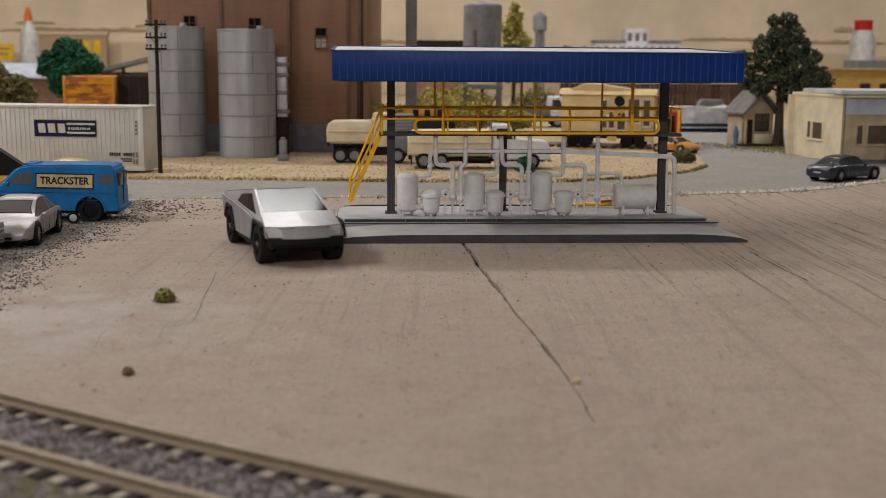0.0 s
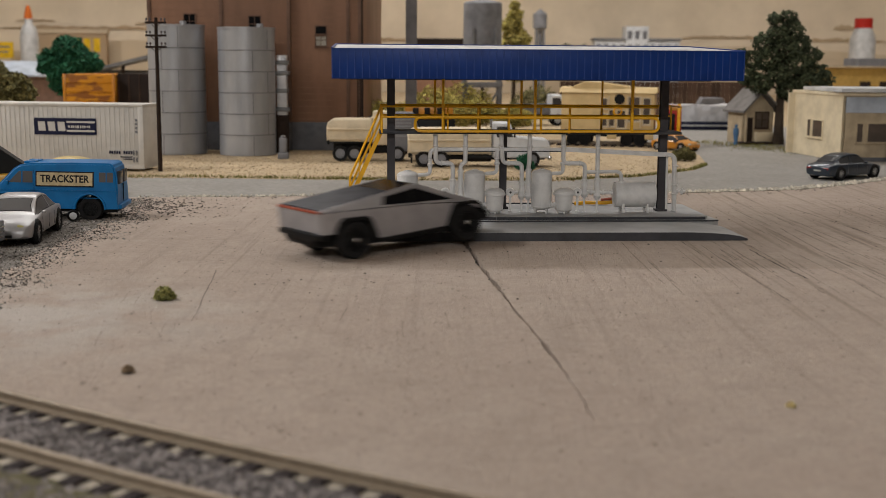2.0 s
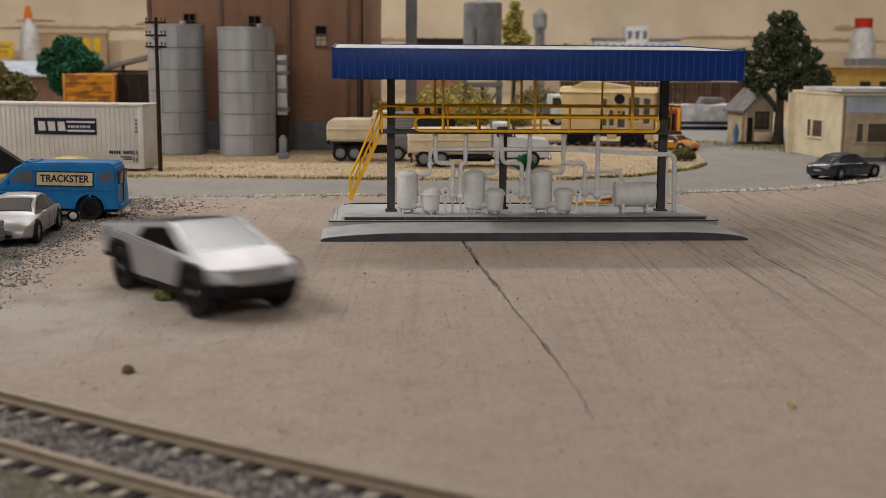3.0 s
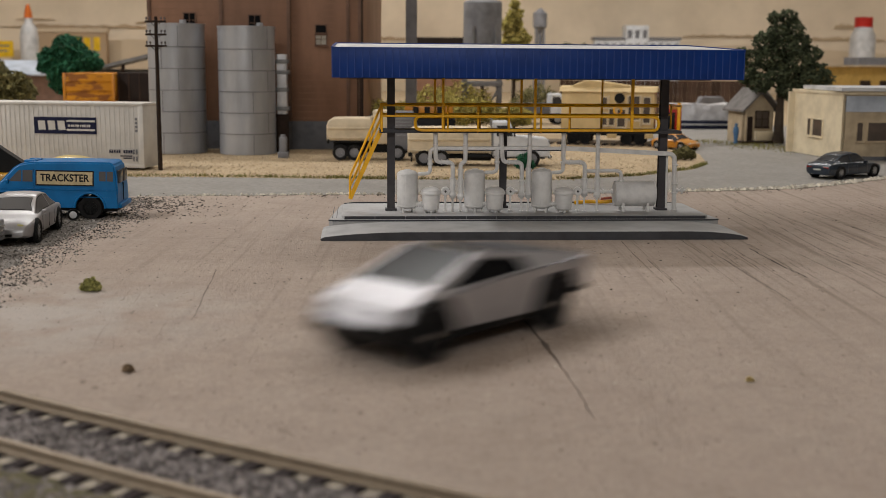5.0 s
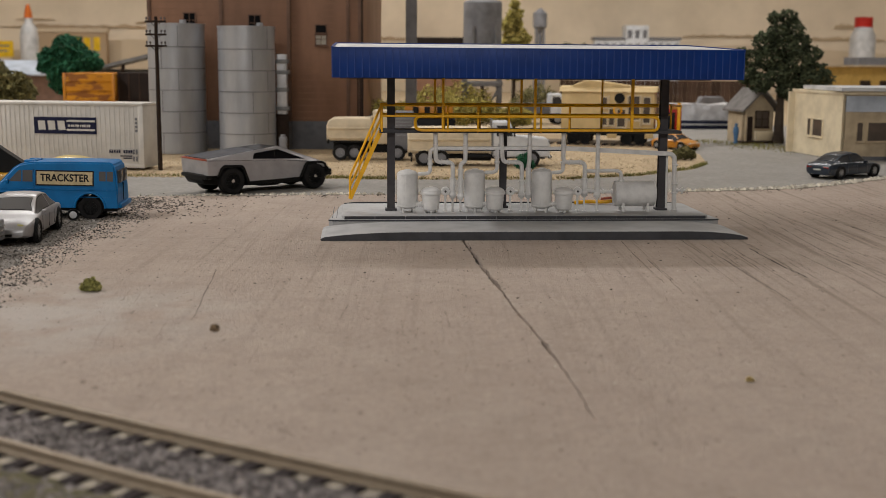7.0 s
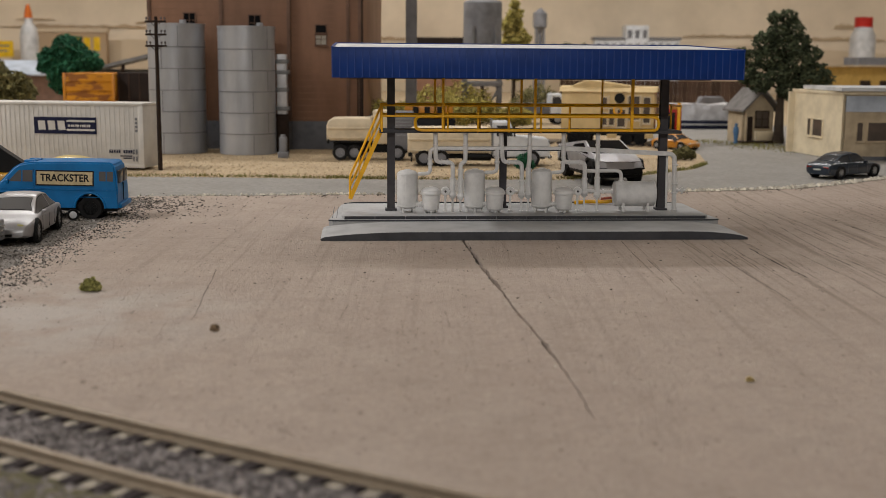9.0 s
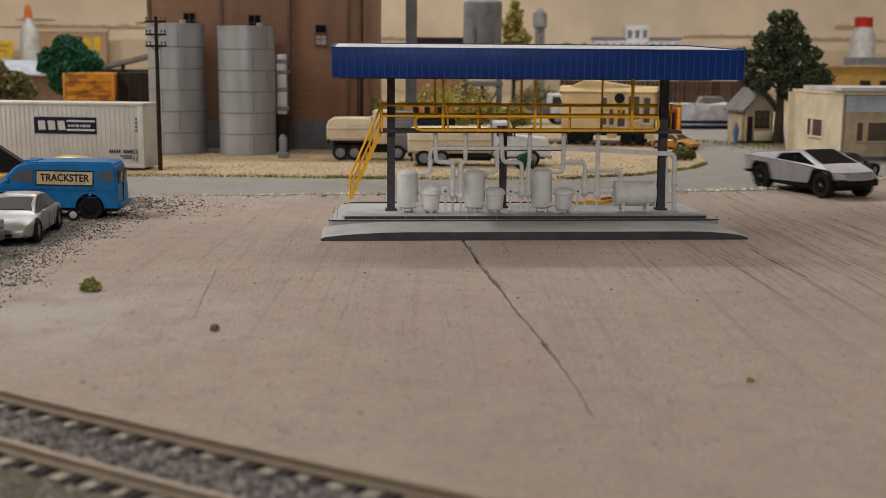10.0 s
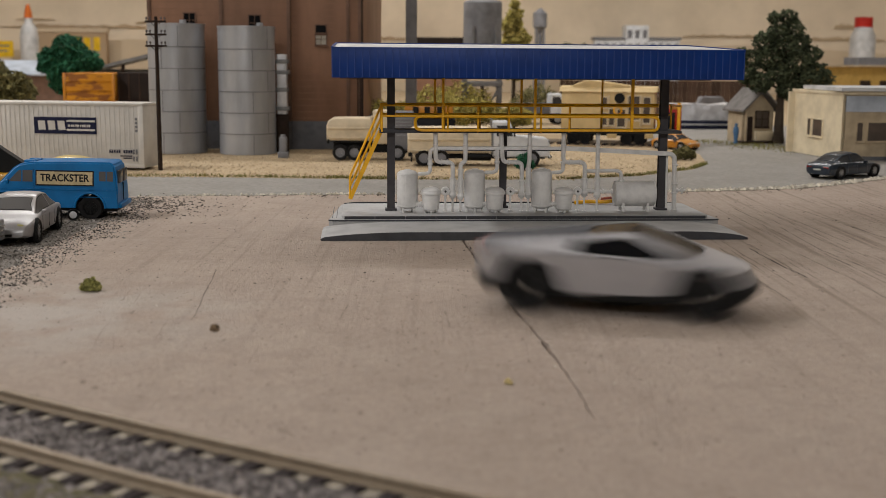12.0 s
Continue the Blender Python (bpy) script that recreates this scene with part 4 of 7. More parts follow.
    # the long rounded loop along the front
    rail([(0.4, -1.0, 5.33), (-5.58, -1.0, 5.33), (-5.58, -1.0, 4.66), (6.41, -1.0, 4.66), (6.41, -1.0, 5.33), (0.4, -1.0, 5.33)], 0.075, 0.34, "toe_rail")
    # hangers from the roof down to the railing
    for x, y, z0, w in ((-4.23, -1.05, 4.6, 0.062), (0.26, -1.05, 4.6, 0.062), (5.05, -1.05, 4.6, 0.075), (-4.48, 1.3, 5.3, 0.058), (-0.1, 1.3, 5.3, 0.058), (4.03, 1.3, 4.6, 0.045)):
        part("hanger", box(BM(), x - w, x + w, y - 0.05, y + 0.05, z0, 7.42, 0.01), YELLOW, st, "yellow hanger bar")
    # steep yellow stairway
    a, b = Vector((-7.2, 0.1, 4.6)), Vector((-8.75, 0.1, 1.2))
    side = Vector((0, 1, 0))
    stairs = tagged(new("stairway"), "yellow stairway with handrails")
    stairs.parent, stairs.empty_display_size = st, 0.01
    for s in (-0.2, 0.2):
        bm = BM()
        bar(bm, a + side * s, b + side * s, 0.06, 0.20)
        part("stringer", bm, YELLOW, stairs, smooth=False)
        up = Vector((0, 0, 1.1))
        part("handrail", tube(BM(), [a + side * s, a + side * s + up * 1.08, b + side * s + up * 1.0, b + side * s], 0.055, 8, 0.12), YELLOW, stairs)
        part("middle_rail", tube(BM(), [a + side * s + up * 0.55, b + side * s + up * 0.55], 0.05, 8), YELLOW, stairs)
        for q in (0.36, 0.70):
            p = a + (b - a) * q + side * s
            part("baluster", tube(BM(), [p, p + up], 0.035, 6), YELLOW, stairs)
    step = None
    for i in range(13):
        p = a + (b - a) * (i + 0.5) / 13
        m = cm(p.x, p.y, p.z)
        if step is None:
            step = part("tread", box(BM(), -0.10, 0.10, -0.17, 0.17, -0.025, 0.025), YELLOW, stairs, "", m, False)
        else:
            again(step, m)
    # ---- pipework: each vessel is a thing on the island ----
    return st


def shelter_place(x, y, z=0.62, rz=0):
    return cm(4.1, 58.3, 0, 0, 0, 4) @ cm(x, y, z, 0, 0, rz)


def build_vessels():
    def legs(parent, r, n, h, rad=0.055):
        first = None
        for k in range(n):
            t = 2 * math.pi * (k + 0.25) / n
            m = cm(r * math.cos(t), r * math.sin(t), 0)
            if first is None:
                first = part("leg", tube(BM(), [(0, 0, 0), (0, 0, h)], rad, 8), PIPE, parent, "", m)
            else:
                again(first, m)
    for x, y, h in ((-5.93, -0.7, 1.98), (-2.62, -0.7, 2.02), (0.71, -0.7, 2.06)):
        v = thing("process_tank", "tall light grey plastic process tank on short legs", "tank", shelter_place(x, y, 0.62, 10 * x), "process tanks")
        part("shell", lathe(BM(), [(0, 0.16), (0.34, 0.18), (0.47, 0.26), (0.51, 0.34), (0.51, h - 0.12), (0.50, h - 0.05), (0.40, h + 0.04), (0.2, h + 0.09), (0, h + 0.1)], (0, 0, 0), "z", 32), PIPE, v)
        part("nozzle", cyl(BM(), (0, 0, h + 0.06), 0.16, 0.07), PIPE, v)
        part("seam", lathe(BM(), [(0.505, 0.30), (0.525, 0.31), (0.525, 0.35), (0.505, 0.36)], (0, 0, 0), "z", 32), PIPE, v)
        part("side_seam", box(BM(), -0.02, 0.02, -0.522, -0.505, 0.38, h - 0.18), PIPE, v, "", cm(0, 0, 0, 0, 0, -10 * x - 12), False)
        part("rim", lathe(BM(), [(0.5, h - 0.16), (0.53, h - 0.15), (0.53, h - 0.10), (0.5, h - 0.09)], (0, 0, 0), "z", 32), PIPE, v)
        legs(v, 0.38, 4, 0.24)
        part("outlet", tube(BM(), [(0.35, -0.25, 0.42), (0.75, -0.42, 0.42), (1.0, -0.42, 0.5)], 0.1, 10, 0.15), PIPE, v, "", cm(0, 0, 0, 0, 0, -10 * x))
        part("outlet_flange", cyl(BM(), (0.62, -0.37, 0.42), 0.15, 0.06, "x"), PIPE, v, "", cm(0, 0, 0, 0, 0, -10 * x))
    for x, y in ((-4.79, -1.0), (-1.64, -1.0), (1.78, -1.0)):
        v = thing("filter_pot", "short light grey pot with a flanged lid", "tank", shelter_place(x, y, 0.62), "filter pots")
        part("pot", lathe(BM(), [(0, 0.12), (0.34, 0.13), (0.40, 0.2), (0.45, 0.9), (0.45, 0.95)], (0, 0, 0), "z", 28), PIPE, v)
        part("lid", lathe(BM(), [(0.45, 0.9), (0.52, 0.92), (0.52, 1.0), (0.48, 1.04), (0.46, 1.12), (0.32, 1.22), (0.1, 1.28), (0, 1.28)], (0, 0, 0), "z", 28), PIPE, v)
        for k in range(8):
            t = 2 * math.pi * k / 8
            part("lid_bolt", cyl(BM(), (0.455 * math.cos(t), 0.455 * math.sin(t), 0.98), 0.035, 0.07, "z", 6), PIPE, v)
        part("inlet", tube(BM(), [(-0.34, 0.0, 0.42), (-0.62, 0.06, 0.42)], 0.10, 10), PIPE, v)
        for k in (-0.36, -0.47, -0.6):
            part("inlet_flange", cyl(BM(), (k - 0.02, 0.02, 0.42), 0.155, 0.045, "x", 14), PIPE, v)
        legs(v, 0.27, 3, 0.2)
    for x in (-4.05, -0.82, 2.55):
        v = thing("pump", "small round light grey pump on a pedestal", "pump", shelter_place(x, -0.5, 0.62), "pumps")
        part("pedestal", lathe(BM(), [(0.11, 0), (0.11, 0.06), (0.06, 0.1), (0.06, 0.8)], (0, 0, 0), "z", 12), PIPE, v)
        part("housing", lathe(BM(), [(0, -0.1), (0.15, -0.12), (0.21, -0.08), (0.22, 0.08), (0.13, 0.12), (0, 0.1)], (0, 0, 1.0), "y", 20), PIPE, v)
        part("face_ring", lathe(BM(), [(0.13, -0.13), (0.13, -0.17), (0.18, -0.17), (0.18, -0.1)], (0, 0, 1.0), "y", 20, False), PIPE, v)
        part("hub", cyl(BM(), (0, -0.16, 1.0), 0.055, 0.08, "y"), POST, v, "dark hub")
        part("coupling", tube(BM(), [(0.15, 0, 1.0), (0.36, 0, 1.0)], 0.07, 8), PIPE, v)
    rack = thing("pipe_rack", "light grey plastic pipework with bends and flanges", "pipework", shelter_place(0, -0.5, 0.0))
    # drop lines that end in thin stems on the island: points in x and height, and where the thick sleeve starts
    drops = [([(-4.55, 4.56), (-4.54, 3.06), (-3.69, 3.06), (-3.69, 1.42)], 2.3), ([(-3.07, 4.42), (-3.07, 3.1), (-3.30, 2.98), (-3.30, 1.36)], 2.75),
             ([(-1.32, 4.56), (-1.22, 3.06), (-0.26, 3.06), (-0.26, 1.42)], 2.2), ([(0.11, 4.5), (0.11, 3.1), (0.07, 2.9), (0.07, 1.42)], 2.8),
             ([(1.79, 4.56), (1.80, 3.06), (2.89, 3.06), (2.89, 1.5)], 2.3), ([(3.51, 4.56), (3.53, 1.42)], 2.35)]
    for pts, zs in drops:
        pipe = part("pipe", tube(BM(), [(x, 0, z) for x, z in pts], 0.108, 12, 0.26), PIPE, rack)
        x, z = pts[-1]
        part("sleeve", cyl(BM(), (x, 0, z), 0.138, zs - z, "z", 14, 0.03), PIPE, pipe)
        part("sleeve_ring", cyl(BM(), (x, 0, zs - 0.12), 0.158, 0.1, "z", 14), PIPE, pipe)
        part("collar", lathe(BM(), [(0.0, z + 0.2), (0.14, z + 0.16), (0.19, z + 0.02), (0.13, z - 0.12), (0.06, z - 0.18), (0.0, z - 0.18)], (x, 0, 0), "z", 14), PIPE, pipe)
        part("stem", tube(BM(), [(x, 0, 0.62), (x, 0, z)], 0.052, 8), PIPE, pipe)
        part("stem_foot", cyl(BM(), (x, 0, 0.62), 0.10, 0.04, "z", 10), PIPE, pipe)
        part("flange", cyl(BM(), (pts[0][0], 0, 3.88), 0.15, 0.06), PIPE, pipe)
        part("cap", lathe(BM(), [(0.10, 4.38), (0.125, 4.42), (0.10, 4.5), (0, 4.54)], (pts[0][0], 0, 0), "z", 12), PIPE, pipe)
        if len(pts) > 3 and pts[2][0] - pts[1][0] > 0.5:
            for fx in (pts[1][0] + 0.3, pts[2][0] - 0.28):
                part("elbow_flange", cyl(BM(), (fx - 0.03, 0, 3.06), 0.14, 0.06, "x", 14), PIPE, pipe)
    # branches from the header down to the tank tops
    for pts in ([(-4.4, 3.73), (-4.80, 3.70), (-4.81, 2.50), (-5.40, 2.47)], [(-1.5, 3.7), (-1.5, 2.57), (-2.10, 2.54)], [(1.80, 3.0), (1.80, 2.57), (1.15, 2.54)]):
        b = part("branch", tube(BM(), [(x, 0.05, z) for x, z in pts], 0.095, 10, 0.22), PIPE, rack)
        x, z = pts[-2]
        part("branch_ring", cyl(BM(), (x, 0.05, z + 0.42), 0.135, 0.12, "z", 12), PIPE, b)
        part("branch_ring", cyl(BM(), (x, 0.05, z + 0.68), 0.135, 0.06, "z", 12), PIPE, b)
    part("header_pipe", box(BM(), -4.65, 1.92, 0.06, 0.28, 3.60, 3.82, 0.04), PIPE, rack, "long grey header bar")
    part("header_pipe", bar(BM(), (1.9, 0.16, 3.74), (6.95, 0.16, 3.49), 0.22, 0.22), PIPE, rack, "long grey header bar", smooth=False)
    part("header_groove", box(BM(), -4.6, 1.9, 0.045, 0.06, 3.62, 3.66), BASE_EDGE, rack, smooth=False)
    end = part("end_pipe", tube(BM(), [(6.88, 0.12, 3.50), (7.40, 0.04, 3.46), (7.47, 0, 0.62)], 0.115, 12, 0.3), PIPE, rack)
    for z in (0.66, 1.5, 1.95, 2.9):
        part("flange", cyl(BM(), (7.45, 0, z), 0.16, 0.07), PIPE, end)
    part("riser", tube(BM(), [(7.08, 0.4, 3.42), (7.12, 0.4, 0.62)], 0.10, 12), PIPE, rack)
    part("cross_pipe", tube(BM(), [(2.9, 0, 2.63), (4.73, 0, 2.65), (4.73, 0, 2.08)], 0.09, 10, 0.28), PIPE, rack)
    part("cross_collar", cyl(BM(), (4.73, 0, 2.06), 0.15, 0.12), PIPE, rack)
    part("cross_pipe", tube(BM(), [(2.9, 0, 1.64), (4.5, 0, 1.58)], 0.085, 10), PIPE, rack)
    for fx in (3.2, 3.8, 4.25):
        part("cross_flange", cyl(BM(), (fx, 0, 1.61), 0.13, 0.06, "x", 12), PIPE, rack)
    vlv = thing("hand_valve", "small grey hand valve on the end pipe", "valve", shelter_place(7.5, -0.5, 1.66))
    part("spindle", lathe(BM(), [(0.12, 0), (0.12, 0.12), (0.06, 0.14), (0.06, 0.24), (0.10, 0.26), (0.10, 0.34), (0.05, 0.36), (0.05, 0.5), (0, 0.5)], (0, 0, 0), "x", 12), PIPE, vlv)
    part("handwheel", lathe(BM(), [(0.06, 0.3), (0.16, 0.31), (0.16, 0.37), (0.06, 0.38)], (0, 0, 0), "x", 14), PIPE, vlv)
    t = thing("horizontal_tank", "horizontal light grey cylinder tank on four legs", "tank", shelter_place(5.41, -0.5, 0.62))
    part("shell", lathe(BM(), [(0, -1.08), (0.35, -1.07), (0.56, -1.02), (0.62, -0.92), (0.62, 0.92), (0.56, 1.02), (0.35, 1.07), (0, 1.08)], (0, 0, 0.88), "x", 36), PIPE, t)
    leg = None
    for x in (-0.62, 0.62):
        for y in (-0.38, 0.38):
            if leg is None:
                leg = part("leg", box(BM(), -0.06, 0.06, -0.06, 0.06, 0, 0.46), PIPE, t, "", cm(x, y, 0), False)
            else:
                again(leg, cm(x, y, 0))
    for x in (-0.98, 0.92):
        part("end_ring", lathe(BM(), [(0.6, x), (0.64, x), (0.64, x + 0.06), (0.6, x + 0.06)], (0, 0, 0.88), "x", 36, False), PIPE, t)
    h = thing("yellow_hose_reel", "yellow and red loading hose lying on the base", "hose", shelter_place(4.0, 2.2, 0.62))
    part("hose", tube(BM(), [(-1.1, 0, 0.1), (-0.4, 0.1, 0.14), (0.6, 0.0, 0.14), (1.0, 0, 0.2)], 0.1, 8, 0.1), YELLOW, h)
    part("nozzle", tube(BM(), [(0.3, 0.0, 0.3), (0.9, 0, 0.36)], 0.07, 8), RED_BAR, h, "red nozzle")


build_shelter()
build_vessels()
# ---- parked toy vehicles ----
def paint(name, color, rough=0.35, coat=0.3):
    return material(name, color, rough, 0, tuple(c * 0.85 for c in color), 0.8, 6, 0.0, None, coat=coat)


VAN_BLUE = paint("van blue", (0.004, 0.155, 0.41), 0.42, 0.08)
SILVER = material("silver paint", (0.36, 0.345, 0.345), 0.38, 0.3, (0.31, 0.30, 0.30), 0.8)
CAR_BLACK = paint("dark blue black paint", (0.020, 0.030, 0.046), 0.3)
ORANGE = paint("orange yellow paint", (0.55, 0.22, 0.015))
TRUCK_YELLOW = paint("truck yellow", (0.65, 0.34, 0.02))
CREAM = material("cream plastic", (0.68, 0.57, 0.41), 0.5, 0, (0.61, 0.51, 0.36), 0.8)
WHITE = material("white plastic", (0.78, 0.79, 0.81), 0.45, 0, None, 0.8)
STEELGREY_CAB = material("mid grey plastic", (0.30, 0.30, 0.32), 0.5, 0, None, 0.8)
GREYCAB = material("grey plastic", (0.2, 0.2, 0.215), 0.5, 0, None, 0.8)
RIMS = material("dull rim", (0.40, 0.39, 0.385), 0.45, 0.15, None, 2)
LAMPGLASS = material("headlamp", (0.55, 0.55, 0.5), 0.25, 0, None, 2)
TAILRED = material("tail lamp", (0.35, 0.02, 0.015), 0.3, 0, None, 2)
CARGLASS = glass_material("car glass", (0.05, 0.05, 0.052), 0.14)
PALEGLASS = glass_material("dusty pale glass", (0.105, 0.10, 0.098), 0.3)


def wheels(parent, xs, half, r, w, rim=None):
    t, q = wheel_meshes(r, w, None, 8)
    tm, rm = mesh_of("tyre", t, RUBBER), mesh_of("rim", q, rim or RIMS)
    for x in xs:
        for sg in (1, -1):
            o = new("wheel")
            o.parent, o.matrix_basis, o.empty_display_size = parent, cm(x, sg * half, r, 0, 0, 0 if sg > 0 else 180), 0.004
            for n, me in (("tyre", tm), ("rim", rm)):
                k = new(n, me)
                k.parent = o


def hull(bm, secs):
    """A closed skin through cross sections with the same number of points."""
    rings = [[bm.verts.new(p) for p in s] for s in secs]
    n = len(secs[0])
    for a, b in zip(rings, rings[1:]):
        for j in range(n):
            bm.faces.new((a[j], a[(j + 1) % n], b[(j + 1) % n], b[j]))
    bm.faces.new(rings[0][::-1]), bm.faces.new(rings[-1])
    return bm


def quad_panel(pts, inset, mat, parent, name, out, label=""):
    """A thin pane set a little proud of a face."""
    P = [Vector(p) for p in pts]
    c = sum(P, Vector()) / len(P)
    n = (P[1] - P[0]).cross(P[2] - P[0]).normalized()
    if n.dot(c - Vector(out)) < 0:
        n = -n
    bm = BM()
    a = [bm.verts.new(p + (c - p) * inset + n * 0.012) for p in P]
    b = [bm.verts.new(p + (c - p) * inset - n * 0.02) for p in P]
    bm.faces.new(a), bm.faces.new(b[::-1])
    for k in range(len(P)):
        bm.faces.new((a[k], b[k], b[(k + 1) % len(P)], a[(k + 1) % len(P)]))
    return part(name, bm, mat, parent, label, smooth=False)


def car_rings(h, w, H):
    """Half outlines of a saloon, tail to nose: for each station the points from the sill to the middle of the top."""
    # x, belt, top, half width, top half width, all as parts of the car's size
    rows = [(-1.00, 0.46, 0.48, 0.70, 0.62), (-0.975, 0.53, 0.555, 0.84, 0.70), (-0.90, 0.585, 0.625, 0.93, 0.74), (-0.78, 0.605, 0.66, 0.98, 0.72), (-0.62, 0.615, 0.80, 1.0, 0.66),
            (-0.44, 0.62, 0.94, 1.0, 0.63), (-0.22, 0.62, 0.995, 1.0, 0.64), (0.00, 0.615, 1.0, 1.0, 0.64), (0.14, 0.61, 0.965, 1.0, 0.645), (0.30, 0.60, 0.81, 1.0, 0.68), (0.46, 0.59, 0.64, 1.0, 0.76),
            (0.62, 0.565, 0.605, 0.995, 0.74), (0.78, 0.525, 0.565, 0.97, 0.70), (0.90, 0.47, 0.51, 0.91, 0.66), (0.97, 0.40, 0.44, 0.80, 0.60), (1.0, 0.30, 0.33, 0.70, 0.55)]
    out = []
    for x, belt, top, kw, kt in rows:
        zb = H * (0.15 if abs(x) < 0.93 else 0.19)
        zm = zb + (belt * H - zb) * 0.45
        ww, wt = w * kw, w * kw * kt
        out.append([(x * h, y, z) for y, z in ((ww * 0.80, zb), (ww * 0.955, zb + 0.03 * H), (ww, zm), (ww * 0.985, belt * H * 0.93), (ww * 0.935, belt * H),
                                                (wt + 0.02 * w, top * H - 0.035 * H), (wt * 0.86, top * H - 0.008 * H), (wt * 0.45, top * H + 0.004 * H), (0, top * H + 0.006 * H))])
    return out


def cm_local(x, y, z, sx, sy, sz):
    """A stretch and a shift, in centimetres."""
    return Matrix.Translation((x, y, z)) @ Matrix.Diagonal((sx, sy, sz, 1))


def sedan(name, label, category, m, mat, L=7.2, W=2.75, H=2.15, group="", rim=None, glass=None, lamp=None):
    """A saloon in one smooth skin, nose at +x; its glass lies in the skin and is cut out of it."""
    car = thing(name, label, category, m, group)
    h, w, r = L / 2, W / 2, H * 0.235
    half = car_rings(h, w, H)
    n = len(half[0])
    bm = BM()
    rings = []
    for pts in half:
        right = [bm.verts.new((x, -y, z)) for x, y, z in pts]
        left = [bm.verts.new(p) for p in pts[-2::-1]]
        rings.append(right + left)
    count = 2 * n - 1
    side_l, side_r, front, rear = [], [], [], []
    for i in range(len(rings) - 1):
        a, b = rings[i], rings[i + 1]
        for j in range(count - 1):
            f = bm.faces.new((a[j], b[j], b[j + 1], a[j + 1]))
            mirror_j = min(j, count - 2 - j)
            if mirror_j == 4 and 4 <= i <= 9:
                (side_r if j < n else side_l).append(f)
            elif mirror_j >= 5 and i in (8, 9):
                front.append(f)
            elif mirror_j >= 5 and i in (3, 4):
                rear.append(f)
        bm.faces.new((a[0], a[-1], b[-1], b[0]))
    bm.faces.new(rings[0]), bm.faces.new(rings[-1][::-1])
    bmesh.ops.recalc_face_normals(bm, faces=bm.faces)
    panes = []
    for pane_name, faces in (("windscreen", front), ("rear_window", rear), ("side_window", side_r[:2]), ("side_window", side_r[2:]), ("side_window", side_l[:2]), ("side_window", side_l[2:])):
        bmesh.ops.inset_region(bm, faces=faces, thickness=(0.035 if pane_name == "side_window" else 0.075) * H, depth=-0.012, use_even_offset=False)
        seal = bmesh.ops.inset_region(bm, faces=faces, thickness=0.022 * H, depth=-0.006, use_even_offset=False)
        for f in seal["faces"]:
            f.material_index = 1
        panes.append((pane_name, [[v.co.copy() for v in f.verts] for f in faces]))
        bmesh.ops.delete(bm, geom=faces, context="FACES_ONLY")
    part("body", bm, [mat, BLACK], car)
    for pane_name, quads in panes:
        pb = BM()
        for q in quads:
            pb.faces.new([pb.verts.new(v) for v in q])
        bmesh.ops.remove_doubles(pb, verts=pb.verts, dist=1e-4)
        thicken(pb, 0.02)
        part(pane_name, pb, glass or CARGLASS, car)
    part("cabin_floor", box(BM(), -0.6 * h, 0.4 * h, -w * 0.8, w * 0.8, H * 0.3, H * 0.5), GREYCAB, car)
    for sg in (1, -1):
        part("headlight", lift(lathe(BM(), [(0, -0.12), (0.15, -0.10), (0.17, 0), (0.12, 0.06), (0, 0.09)], (0, 0, 0), "x", 14), cm_local(h * 0.925, sg * w * 0.52, H * 0.395, 1.0, 1.9, 0.9)), lamp or LAMPGLASS, car)
        part("fog_lamp", lathe(BM(), [(0.09, -0.04), (0.10, 0), (0.06, 0.02), (0, 0.02)], (h * 0.965, sg * w * 0.55, H * 0.235), "x", 12), GREYCAB, car)
        part("tail_light", box(BM(), -h * 1.0, -h * 0.95, sg * w * 0.60 - 0.2, sg * w * 0.60 + 0.2, H * 0.42, H * 0.48, 0.03), TAILRED, car)
        part("mirror", box(BM(), h * 0.26, h * 0.34, sg * w * 1.0 - 0.06, sg * w * 1.0 + 0.12, H * 0.6, H * 0.67, 0.03), mat, car)
        for dx in (-0.16, 0.16):
            part("door_handle", box(BM(), dx * h - 0.12, dx * h + 0.10, sg * w * 0.985 - 0.02, sg * w * 0.985 + 0.03, H * 0.50, H * 0.525, 0.008), mat, car)
        for dx in (-0.36, -0.03, 0.36):
            part("door_gap", box(BM(), dx * h - 0.012, dx * h + 0.012, sg * w * 0.99 - 0.02, sg * w * 0.99 + 0.016, H * 0.22, H * 0.54), GREYCAB, car, smooth=False)
    part("grille", box(BM(), h * 0.94, h * 0.99, -w * 0.36, w * 0.36, H * 0.31, H * 0.375, 0.03), GREYCAB, car)
    part("lower_grille", box(BM(), h * 0.955, h * 1.004, -w * 0.34, w * 0.34, H * 0.20, H * 0.265, 0.02), BLACK, car)
    part("plate", box(BM(), -h * 1.008, -h * 0.97, -0.3, 0.3, H * 0.34, H * 0.40, 0.01), LAMPGLASS, car, "pale blank plate")
    for cx in (-0.62 * h, 0.64 * h):
        for sg in (1, -1):
            part("wheel_arch", cyl(BM(), (cx, sg * w * 0.95 - 0.075, r * 1.12), r * 1.24, 0.15, "y", 24), BLACK, car)
    wheels(car, (-0.62 * h, 0.64 * h), w * 0.88, r * 1.12, 0.42, rim)
    return car


